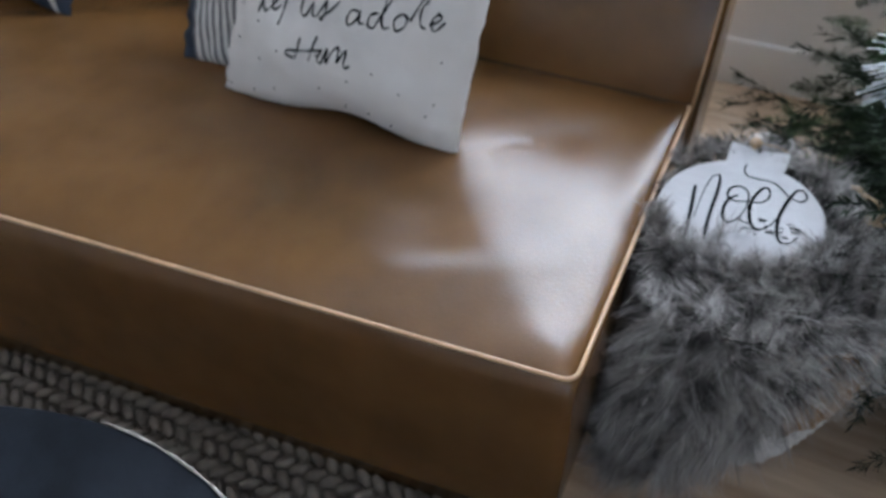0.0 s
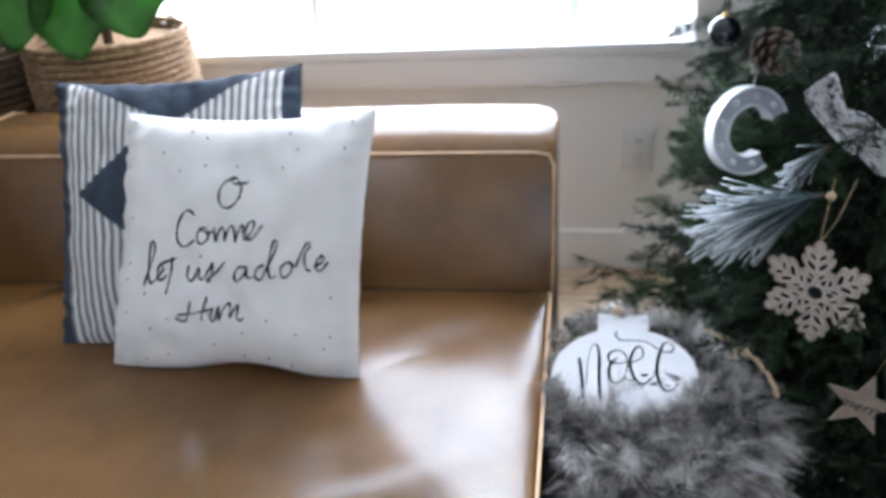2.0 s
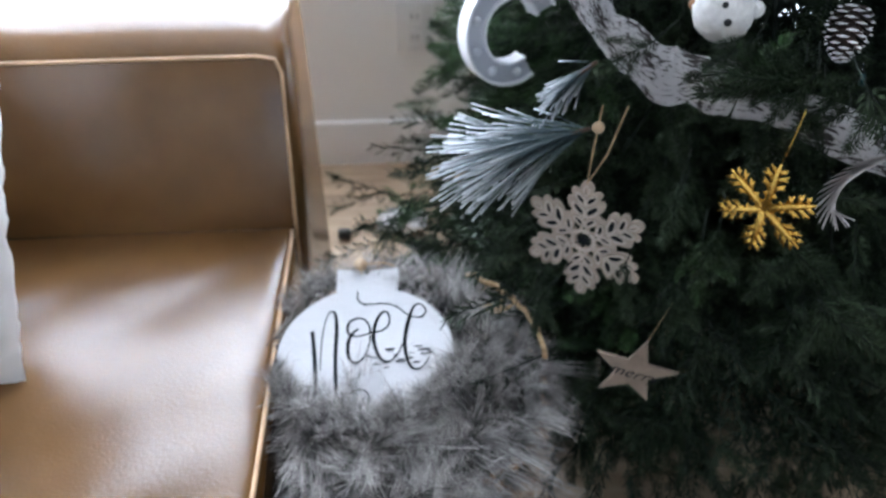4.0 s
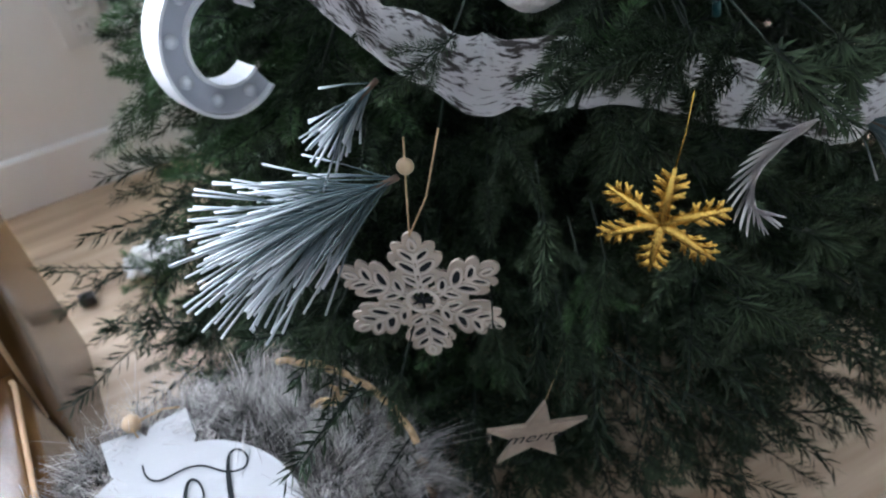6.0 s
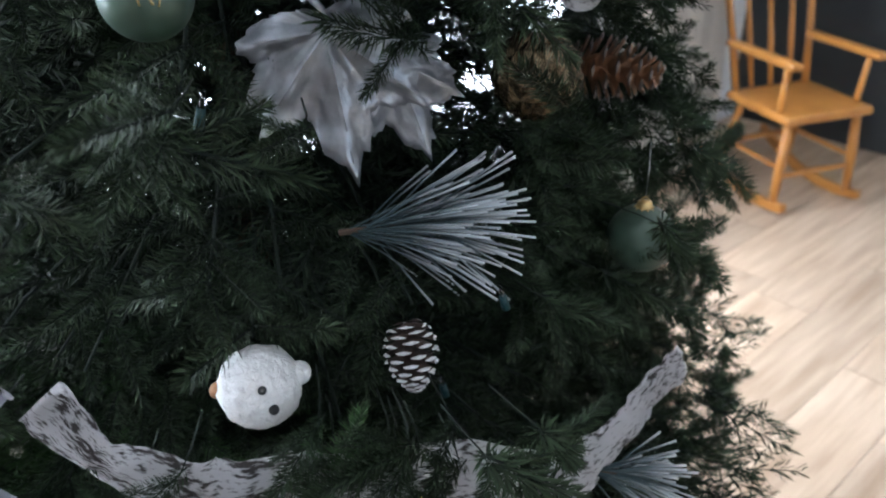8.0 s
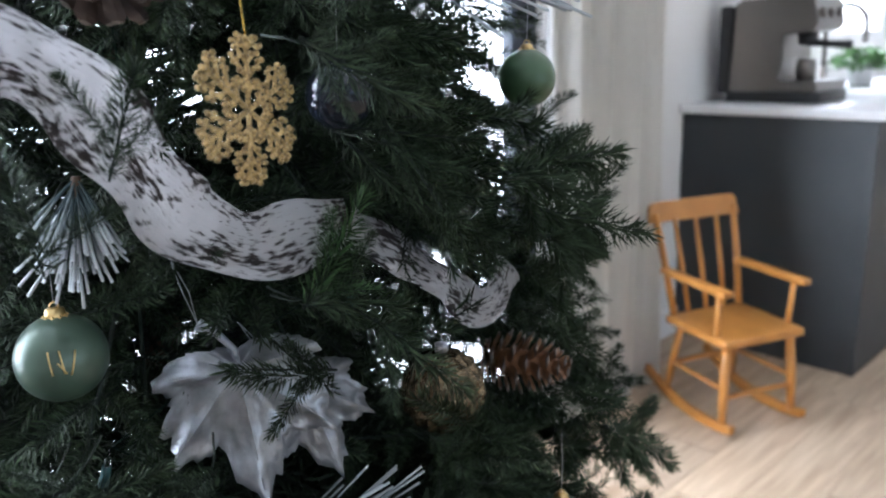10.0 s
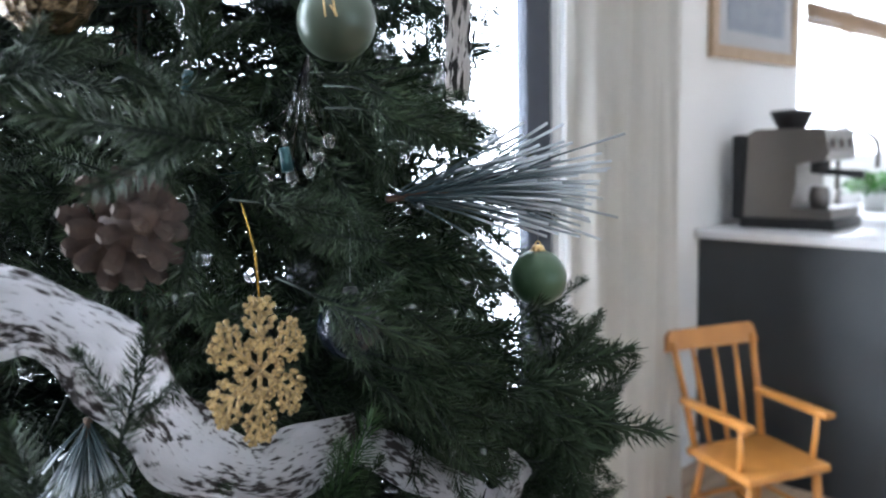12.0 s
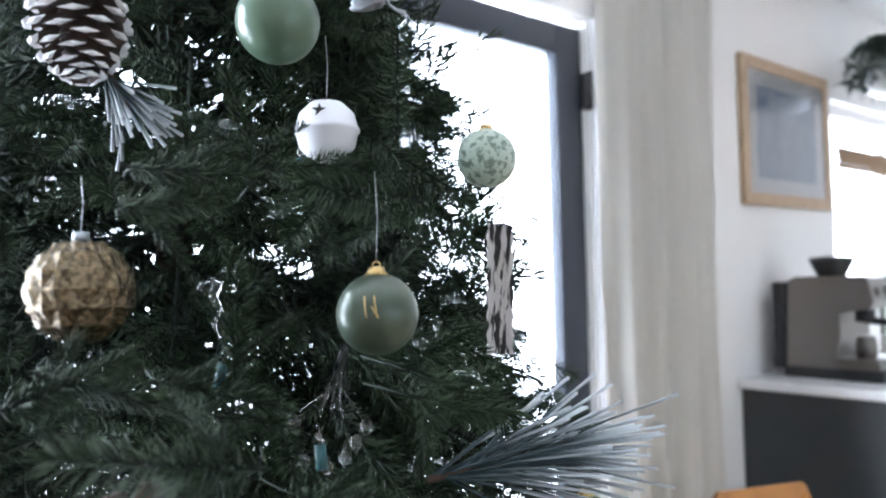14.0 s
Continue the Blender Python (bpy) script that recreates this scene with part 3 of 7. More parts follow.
# The word "Come".
pen(pil, pil_at, [[(-390, 268), (-435, 307), (-494, 261), (-529, 154), (-512, 57), (-460, 29), (-391, 82)], [(-333, 177), (-369, 129), (-361, 66), (-321, 55), (-281, 106), (-300, 168), (-336, 169), (-294, 133), (-245, 150)], [(-236, 179), (-217, 68), (-197, 139), (-160, 180), (-141, 107), (-142, 69), (-122, 144), (-78, 192), (-59, 119), (-52, 67), (-29, 149), (11, 201), (24, 117), (48, 90), (101, 157), (110, 222), (71, 223), (43, 161), (61, 102), (105, 97), (184, 202)]])
# The words "let us adore".
pen(pil, pil_at, [[(-821, -283), (-770, -131), (-725, 10), (-747, 68), (-772, 8), (-781, -180), (-754, -259), (-706, -218), (-657, -146), (-677, -109), (-706, -169), (-683, -238), (-625, -193)], [(-563, -47), (-595, -199), (-622, -343)], [(-681, -106), (-529, -62)], [(-436, -110), (-448, -198), (-402, -234), (-344, -126), (-339, -210), (-299, -211), (-240, -120), (-225, -88), (-224, -151), (-247, -229), (-270, -217), (-201, -171), (-121, -78)], [(59, -118), (-2, -121), (-38, -183), (-6, -228), (55, -164), (69, -107), (71, -192), (118, -189)]])
pen(pil, pil_at, [[(212, -99), (156, -123), (139, -188), (188, -207), (238, -105), (298, 59), (265, 71), (240, -83), (258, -189), (305, -179)], [(376, -72), (333, -124), (356, -191), (415, -155), (421, -87), (376, -72), (443, -97)], [(452, -112), (490, -20), (532, 58), (560, 74), (568, 44), (536, 4), (526, -50), (545, -120), (585, -135)], [(606, -106), (675, -66), (683, -29), (641, -39), (623, -97), (652, -139), (718, -67)]])
# The word "Him".
pen(pil, pil_at, [[(-398, -391), (-421, -487), (-434, -547)], [(-268, -350), (-296, -464), (-304, -548)], [(-434, -554), (-511, -533), (-492, -501), (-395, -489), (-217, -450)], [(-208, -435), (-227, -524), (-193, -540), (-162, -422), (-157, -535), (-124, -449), (-70, -397), (-65, -513), (-34, -445), (0, -408), (-4, -503), (20, -534), (57, -508)]])
rnd = random.Random(4)
for k in range(64):
    u, v = -0.84 + 0.24 * (k % 8) + rnd.uniform(-0.09, 0.09), -0.84 + 0.24 * (k // 8) + rnd.uniform(-0.09, 0.09)
    if -0.62 < u < 0.80 and -0.52 < v < 0.48 and rnd.random() < 0.85:
        continue
    p, q = pil_at(u, v, 1), pil_at(u, v, -1)
    d = (p - q).normalized()
    bm = bmesh.new()
    r = bmesh.ops.create_circle(bm, cap_ends=True, segments=8, radius=0.0017)
    bmesh.ops.transform(bm, matrix=Matrix.Translation(p + d * 0.0012) @ d.to_track_quat("Z", "Y").to_matrix().to_4x4(), verts=r["verts"])
    part("dot", bm, INK, pil, smooth=False)


def aztec(u, v):
    if abs(u) > 0.87 or v > 0.97:
        return 1
    top = 0.97 - v
    if top < 0.42 and abs(u) < 0.75 * (1 - top / 0.42) + 0.0:
        return 1
    if -0.74 < u < -0.2 and abs(v - 0.06) < (u + 0.74) * 0.75:
        return 1
    if 0.2 < u < 0.74 and abs(v - 0.06) < (0.74 - u) * 0.75:
        return 1
    return 0 if int((u + 1) * 31) % 2 else 2


cushion("cushion", (-0.722, 1.085, 0.362), (-0.262, 1.105, 0.378), (-0.793, 1.365, 0.742), 0.10, [STRIPE, NAVY, material("charcoal_stripe", (0.16, 0.16, 0.17), 0.9, vary=0.1, scale=60)],
        "navy and white striped cushion with diamond pattern", aztec, 124)
cushion("cushion", (-1.45, 1.17, 0.362), (-1.01, 1.12, 0.362), (-1.45, 1.38, 0.75), 0.11, [NAVY, STRIPE, NAVY],
        "dark navy cushion with thin white stripes", lambda u, v: 1 if 0.83 < u < 0.90 or -0.90 < u < -0.83 else 0, 60)

# ---- rug and low table ----
rug = thing("rug", (-0.6, 0.1, 0.0), "chunky braided grey wool rug under the sofa", "rug", kind="stuff")
bm = bmesh.new()
box(bm, (-1.43, -0.46, 0.0), (1.52, 0.65, 0.010), 0.004, 1)
part("backing", bm, RUG, rug)
nv, lump_v, lump_f = 10, [], []
base = bmesh.new()
bmesh.ops.create_uvsphere(base, u_segments=6, v_segments=4, radius=1)
bv = np.array([v.co[:] for v in base.verts])
base.faces.ensure_lookup_table()
quads = [[v.index for v in f.verts] for f in base.faces]
quads = np.array([q if len(q) == 4 else q + [q[-1]] for q in quads])
base.free()
tris = np.array([[q[0], q[1], q[2]] for q in quads] + [[q[0], q[2], q[3]] for q in quads if q[2] != q[3]])
count = 0
for row in range(0, 42):
    y = 0.735 - row * 0.026
    for k in range(112):
        x = -2.0 + 0.026 * k
        a = radians(38 if row % 2 else -38)
        s = bv * (0.0205, 0.0098, 0.011)
        ca, sa = math.cos(a), math.sin(a)
        p = np.stack([s[:, 0] * ca - s[:, 1] * sa, s[:, 0] * sa + s[:, 1] * ca, s[:, 2]], 1) + (x + 0.6 + (0.013 if row % 2 else 0), y - 0.1, 0.014)
        lump_v.append(p)
        lump_f.append(tris + count)
        count += len(p)
raw_mesh("braid", np.concatenate(lump_v), np.concatenate(lump_f), [RUG], rug, smooth=True)

table = thing("coffee_table", (-0.27, 0.04, 0.02), "round low table with dark slate top and chipped edge", "coffee table")
bm = bmesh.new()
lathe(bm, [(0.39, 0.355), (0.402, 0.36), (0.404, 0.372), (0.398, 0.38), (0.0005, 0.3805)], 96)
part("tabletop", bm, SLATE, table)
bm = bmesh.new()
tube(bm, [(0.4025 * math.cos(radians(a)), 0.4025 * math.sin(radians(a)), 0.3795 + 0.0006 * math.sin(a * 1.7)) for a in range(40, 96, 1)], [0.0008 + 0.0012 * abs(math.sin(a * 0.37)) for a in range(40, 96, 1)], 6)
part("edge_wear", bm, CHIPPED, table, "chipped pale edge")
bm = bmesh.new()
lathe(bm, [(0.16, 0.0), (0.165, 0.02), (0.06, 0.05), (0.05, 0.3), (0.12, 0.355)], 40)
part("pedestal", bm, SLATE, table)

# ---- basket with shag throw and sign ----
rnd = random.Random(11)
BX, BY = 0.262, 1.045
basket = thing("basket", (BX, BY, 0.012), "round seagrass basket with a white dipped base", "basket")


def woven(ob, prof, rows, sides, fat, mat_of):
    """Rows of plaited strands round a turned body."""
    for r in range(rows):
        f = r / (rows - 1)
        rad, z = prof(f)
        pts = [((rad + fat * 0.55 * math.cos(k * math.pi + r * math.pi)) * math.cos(2 * math.pi * k / sides), (rad + fat * 0.55 * math.cos(k * math.pi + r * math.pi)) * math.sin(2 * math.pi * k / sides), z) for k in range(sides)]
        bm = bmesh.new()
        tube(bm, pts, fat, 5, closed=True)
        part("coil", bm, mat_of(f), ob)


bm = bmesh.new()
woven(basket, lambda f: (0.118 + 0.042 * math.sin(f * 1.9), 0.008 + 0.278 * f), 27, 44, 0.0066, lambda f: WICKER_WHITE if f < 0.42 else WICKER)
lathe(bm, [(0.10, 0.0), (0.116, 0.006), (0.150, 0.2), (0.152, 0.28)], 40, 0)
part("body", bm, [WICKER, WICKER_WHITE], basket)
bm = bmesh.new()
tube(bm, [(0.158 * math.cos(radians(a)), 0.158 * math.sin(radians(a)), 0.335 + 0.018 * math.sin(radians(a * 1.0 + 20)) + 0.003 * math.sin(a)) for a in range(-2, 66, 4)], 0.0036, 8)
part("rim_rope", bm, ROPE, basket, "twisted jute rim")
bm = bmesh.new()
for k in range(9):
    a = rnd.uniform(0, 6.28)
    p = V((0.107, 0.062, 0.357))
    tube(bm, [p, p + V((0.012 * math.cos(a), 0.008, 0.012 * math.sin(a))), p + V((0.022 * math.cos(a + 0.4), 0.01, 0.016 * math.sin(a + 0.5)))], [0.004, 0.003, 0.001], 5)
part("rope_knot", bm, ROPE, basket, "frayed jute knot")

throw = thing("throw_blanket", (BX, BY, 0.0), "shaggy grey faux fur throw piled in the basket", "blanket")


def throw_height(x, y):
    """Height of the piled throw over the basket, and how far it hangs in front."""
    r = math.hypot(x, y)
    top = 0.335 + 0.016 * noise.noise((x * 13, y * 13, 0.5)) - 0.35 * max(0, r - 0.11)
    if r > 0.16:
        top = 0.318 - (r - 0.16) * 4.2
    return top


surf, norm = [], []
bm = bmesh.new()
NA, NR = 64, 26
grid = []
for j in range(NR + 1):
    row = []
    for i in range(NA):
        a = 2 * math.pi * i / NA
        front = max(0.0, math.cos(a - radians(222)))
        s = j / NR
        reach = 0.155 + 0.06 * front ** 1.2
        drop = 0.285 * front ** 1.25
        if s < 0.55:
            r = reach * 0.80 * s / 0.55
            z = 0.352 + 0.014 * noise.noise((math.cos(a) * r * 14, math.sin(a) * r * 14, 0.5)) - 0.03 * (s / 0.55) ** 4
            z -= 0.022 * math.exp(-((math.cos(a) * r + 0.02) ** 2 + (math.sin(a) * r - 0.03) ** 2) / 0.006)
        else:
            t = (s - 0.55) / 0.45
            r = reach * (0.80 + 0.20 * math.sin(min(1, t * 1.6) * math.pi / 2)) + 0.012 * front * t
            z = 0.322 - (0.03 + drop) * t ** 1.15 + 0.008 * noise.noise((a * 4, t * 3, 2))
        p = V((r * math.cos(a), r * math.sin(a), max(0.02, z)))
        row.append(bm.verts.new(p))
    grid.append(row)
for j in range(NR):
    for i in range(NA):
        k = (i + 1) % NA
        f = bm.faces.new((grid[j][i], grid[j][k], grid[j + 1][k], grid[j + 1][i])[::-1]) if j else None
bm.faces.new(grid[1][::-1])
bmesh.ops.recalc_face_normals(bm, faces=bm.faces[:])
bm.normal_update()
cells = []
for f in bm.faces:
    c, nn = f.calc_center_median(), f.normal.copy()
    if nn.dot(V((c.x, c.y, 0.15))) < 0:
        nn = -nn
    cells.append((c, nn, f.calc_area()))
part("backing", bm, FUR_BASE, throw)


def strands(name, roots, mats, parent, seg=4, index=None, bend=None):
    """Many tapered hairs: (root, direction, curl, length, width) each."""
    n = len(roots)
    root = np.array([r[0] for r in roots], float)
    d = np.array([r[1] for r in roots], float)
    c = np.array([r[2] for r in roots], float)
    ln = np.array([r[3] for r in roots], float)[:, None]
    w = np.array([r[4] for r in roots], float)[:, None]
    d /= np.linalg.norm(d, axis=1, keepdims=True)
    side = np.cross(d, c + 1e-4)
    side /= np.linalg.norm(side, axis=1, keepdims=True) + 1e-9
    verts, along = [], []
    for k in range(seg + 1):
        f = k / seg
        p = root + ln * (d * f + c * f * f)
        ww = w * (1 - 0.85 * f)
        verts += [p - side * ww, p + side * ww]
        along += [np.full(n, f), np.full(n, f)]
    verts = np.stack(verts, 1).reshape(-1, 3)
    along = np.stack(along, 1).ravel()
    b = np.arange(n)[:, None] * (2 * (seg + 1))
    faces = np.concatenate([np.stack([b[:, 0] + 2 * k, b[:, 0] + 2 * k + 1, b[:, 0] + 2 * k + 3, b[:, 0] + 2 * k + 2], 1) for k in range(seg)])
    idx = None if index is None else np.tile(np.array(index), seg)
    return raw_mesh(name, verts, faces, mats, parent, along, idx)


hair = []


def lock(at, flow, curl, ln, count=23, fat=0.0044):
    """A lock of hairs that draw together towards the tip."""
    if at.x + flow.x * ln < SX - BX + 0.012:
        return
    for q in range(count):
        j = V((rnd.gauss(0, 1), rnd.gauss(0, 1), rnd.gauss(0, 1)))
        hair.append((at + j * fat, flow + j * 0.05 - j * fat / ln * 0.55, curl + j * 0.10, ln * rnd.uniform(0.65, 1.15), rnd.uniform(0.0003, 0.00062)))


areas = np.array([c[2] for c in cells])
pick = np.random.RandomState(3).choice(len(cells), 2500, p=areas / areas.sum())
for k in pick:
    c, nn, _ = cells[k]
    if c.z < 0.03:
        continue
    sway = V((noise.noise(c * 16), noise.noise(c * 16 + V((7, 3, 1))), noise.noise(c * 16 + V((2, 9, 5))) * 0.6)) * 1.5 + V((rnd.gauss(0, 1), rnd.gauss(0, 1), rnd.gauss(0, 0.6))) * 0.30
    flow = (nn * 0.8 + sway * 0.5 + V((0, 0, -0.22))).normalized()
    curl = V((rnd.gauss(0, 0.5), rnd.gauss(0, 0.5), -0.30 + rnd.gauss(0, 0.3)))
    lock(c + V((rnd.uniform(-1, 1), rnd.uniform(-1, 1), rnd.uniform(-1, 1))) * 0.007, flow, curl, rnd.uniform(0.024, 0.046))
up = V((0.02, 0.945, 0.32)).normalized()
right = V((0.99, -0.055, 0.06)).normalized()
out = right.cross(up).normalized()
SIGN = Matrix.Translation((0.205, 1.036, 0.384)) @ Matrix((right, -out, up)).transposed().to_4x4()
into = Matrix.Translation((-BX, -BY, 0)) @ SIGN
turn3 = SIGN.to_3x3()
# Fur that laps over the lower edge of the sign, and stands up behind it.
for k in range(470):
    a = radians(rnd.uniform(188, 352))
    f = rnd.uniform(1.06, 1.20) - 0.08 * max(0, math.cos(a - radians(222))) - 0.08 * max(0, math.cos(a - radians(318)))
    p = into @ V((0.103 * f * math.cos(a), 0.002 - 0.012 * (f < 1), 0.086 * f * math.sin(a) - 0.006))
    flow = turn3 @ V((-0.45 * math.cos(a) + rnd.gauss(0, 0.4), -0.8, -0.35 * math.sin(a) + rnd.gauss(0, 0.4)))
    lock(p, flow.normalized(), V((rnd.gauss(0, 0.35), rnd.gauss(0, 0.35), rnd.gauss(0, 0.3) - 0.15)), rnd.uniform(0.018, 0.034), 18)
for k in range(300):
    a = radians(rnd.uniform(-8, 188))
    f = rnd.uniform(1.10, 1.42)
    p = into @ V((0.103 * f * math.cos(a), 0.016, 0.086 * f * math.sin(a) - 0.006))
    flow = V((rnd.gauss(0.2 * math.cos(a), 0.4), rnd.gauss(0.1, 0.4), 0.8)).normalized()
    lock(p, flow, V((rnd.gauss(0, 0.35), rnd.gauss(0, 0.35), -0.15)), rnd.uniform(0.022, 0.036), 18)
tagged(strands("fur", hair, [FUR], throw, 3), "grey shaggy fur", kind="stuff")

# The sign: a flat bauble cut from board.
sign = thing("bauble_sign", (0, 0, 0), "whitewashed bauble-shaped wooden sign reading Noel", "sign")
sign.matrix_world = SIGN
bm = bmesh.new()
outline = [(0.103 * math.cos(radians(a)), 0.086 * math.sin(radians(a)) - 0.006) for a in range(-90 - 0, 71, 5)]
outline = outline + [(0.038, 0.078), (0.0385, 0.106), (0.006, 0.104), (0.0, 0.097), (-0.006, 0.105), (-0.037, 0.108), (-0.037, 0.078)] + [(0.103 * math.cos(radians(a)), 0.086 * math.sin(radians(a)) - 0.006) for a in range(110, 270, 5)]
slab(bm, outline, 0.008)
part("board", bm, SIGN_WHITE, sign, smooth=False)
bm = bmesh.new()
bmesh.ops.create_uvsphere(bm, u_segments=16, v_segments=10, radius=0.0085, matrix=Matrix.Translation((-0.008, -0.004, 0.113)))
part("bead", bm, PALE_WOOD, sign, "round wooden bead")
bm = bmesh.new()
tube(bm, [(-0.006, -0.006, 0.098), (-0.008, -0.010, 0.108), (0.002, -0.007, 0.112), (0.020, -0.006, 0.113), (0.034, -0.004, 0.109)], 0.0009, 6)
part("twine", bm, ROPE, sign)
# Brush lettering of the word Noel, in millimetres: across, up, half width.
STROKES = {
    "n_stem": [(-63, 24, 2.3), (-58, -14, 2.6), (-54, -55, 2.3)],
    "n": [(-51, -26, 0.5), (-51, 9, 0.6), (-48, 36, 0.6), (-43, 48, 0.8), (-37, 46, 1.5), (-34, 26, 2.3), (-34, -9, 2.3), (-32, -44, 2.3), (-28, -74, 2.3), (-20, -87, 1.5), (-7, -88, 1.0), (4, -75, 0.8), (6, -61, 0.8), (-1, -53, 0.8), (-14, -56, 0.8), (-28, -69, 0.9), (-40, -78, 1.0), (-49, -79, 1.0), (-52, -72, 0.8), (-48, -65, 0.6)],
    "o": [(-8, 24, 1.0), (-16, 17, 1.8), (-20, 3, 2.3), (-18, -13, 2.0), (-10, -20, 1.3), (0, -12, 1.0), (6, 8, 1.0), (4, 29, 0.9), (-6, 38, 1.0), (-17, 35, 1.3), (-21, 27, 1.5), (-19, 18, 1.3), (-9, 14, 1.0), (7, 18, 0.9)],
    "e": [(7, 18, 0.9), (20, 20, 0.9), (28, 28, 0.9), (28, 40, 1.0), (22, 45, 1.3), (15, 37, 1.8), (10, 19, 2.3), (12, 0, 2.3), (19, -16, 1.8), (29, -20, 1.2), (39, -11, 0.9), (45, 3, 0.8)],
    "l": [(-10, 75, 0.8), (-10, 64, 0.9), (-1, 56, 0.9), (22, 56, 0.8), (37, 51, 0.8), (51, 39, 0.8), (66, 35, 1.0), (72, 43, 1.0), (67, 52, 1.0), (58, 50, 1.3), (51, 30, 2.3), (47, 6, 2.3), (49, -15, 2.0), (56, -30, 1.5), (67, -29, 1.0), (75, -17, 0.8)],
}


def brush(bm, pts, y):
    """A flat pen stroke of changing width along a smooth line."""
    P = [V(q) for q in pts]
    line = []
    for i in range(len(P) - 1):
        p0, p1, p2, p3 = P[max(0, i - 1)], P[i], P[i + 1], P[min(len(P) - 1, i + 2)]
        for k in range(6):
            t = k / 6
            line.append(0.5 * ((2 * p1) + (p2 - p0) * t + (2 * p0 - 5 * p1 + 4 * p2 - p3) * t * t + (3 * p1 - p0 - 3 * p2 + p3) * t ** 3))
    line.append(P[-1])
    prev = None
    for i, q in enumerate(line):
        e = line[min(i + 1, len(line) - 1)] - line[max(0, i - 1)]
        s = V((-e.y, e.x)).normalized() * max(0.7, q.z)
        pair = [bm.verts.new(((q.x + s.x * g) / 1000, y, (q.y + s.y * g) / 1000)) for g in (-1, 1)]
        if prev:
            bm.faces.new((prev[0], pair[0], pair[1], prev[1]))
        prev = pair


for k, stroke in enumerate(STROKES.values()):
    bm = bmesh.new()
    brush(bm, stroke, -0.0046 - 0.00012 * k)
    bmesh.ops.recalc_face_normals(bm, faces=bm.faces[:])
    part("letter_stroke", bm, INK, sign, "black brushed stroke of the word Noel", smooth=False)
for k in range(26):
    bm = bmesh.new()
    x = rnd.uniform(-0.085, 0.085)
    z = 0.0 - 0.03 * rnd.random() + (0.0 if x > -0.02 else -0.03)
    h = rnd.uniform(0.0004, 0.0011)
    box(bm, (x - rnd.uniform(0.001, 0.009), -0.0046, z - h), (x + rnd.uniform(0.001, 0.006), -0.0041, z + h))
    part("paint_chip", bm, INK, sign, smooth=False)

scrap = thing("paper_scrap", (0.245, 1.765, 0.001), "crumpled white paper scrap on the oak floor", "paper")
bm = bmesh.new()
bmesh.ops.create_icosphere(bm, subdivisions=4, radius=1)
for v in bm.verts:
    f = 1 + 0.35 * noise.noise(v.co * 2.2) + 0.15 * noise.noise(v.co * 6)
    v.co = V((v.co.x * 0.050 * f, v.co.y * 0.034 * f, max(0.0, 0.022 + v.co.z * 0.026 * f)))
part("sheet", bm, PAPER, scrap, smooth=False)

# ---- baskets with plants behind the sofa ----


def planter(at, radius, height, label, dark):
    ob = thing("plant_basket", at, label, "plant basket", "baskets behind the sofa")
    bm = bmesh.new()
    woven(ob, lambda f: (radius * (0.86 + 0.14 * math.sin(f * 2.2)), 0.01 + (height - 0.02) * f), 46, 46, 0.0085, lambda f: dark)
    lathe(bm, [(radius * 0.8, 0.0), (radius * 0.83, 0.006), (radius * 0.95, height * 0.6), (radius * 0.93, height - 0.03)], 32, 0)
    part("body", bm, dark, ob)
    return ob


DARK_WICKER = material("dark_woven_seagrass", (0.22, 0.13, 0.075), 0.75, second=(0.09, 0.05, 0.03), scale=90, bump=0.4, bump_scale=300)
planter((-1.36, 1.83, 0.0), 0.165, 0.92, "tall dark woven basket behind the sofa", DARK_WICKER)
light_basket = planter((-0.965, 1.83, 0.0), 0.185, 0.735, "tall golden woven basket holding a leafy plant", WICKER)
plant = thing("leafy_plant", (-0.965, 1.83, 0.70), "broad-leaved green fiddle leaf plant", "plant")
bm = bmesh.new()
tube(bm, [(0, 0, -0.05), (0.01, 0, 0.35), (-0.01, 0.01, 0.8)], [0.012, 0.01, 0.006], 8)
part("stem", bm, TRUNK, plant)
leaf_at = [((0.04, -0.10, 0.22), (0.07, -0.225, 0.02)), ((0.13, -0.09, 0.24), (0.20, -0.20, 0.055)), ((-0.05, -0.10, 0.23), (-0.07, -0.22, 0.04)), ((0.06, -0.06, 0.30), (0.15, -0.21, 0.20)), ((-0.3, -0.05, 0.28), (-0.33, -0.17, 0.17))]
# Upper leaves are unseen, added to shade the sofa's left end.
r3 = random.Random(31)
for k in range(15):
    a, zb = k * 2.4, 0.22 + 0.042 * k
    ln = r3.uniform(0.17, 0.24)
    leaf_at.append(((0.05 * math.cos(a), 0.05 * math.sin(a), zb), ((0.05 + ln) * math.cos(a), min(0.15, (0.05 + ln) * math.sin(a)), zb + r3.uniform(-0.05, 0.10))))
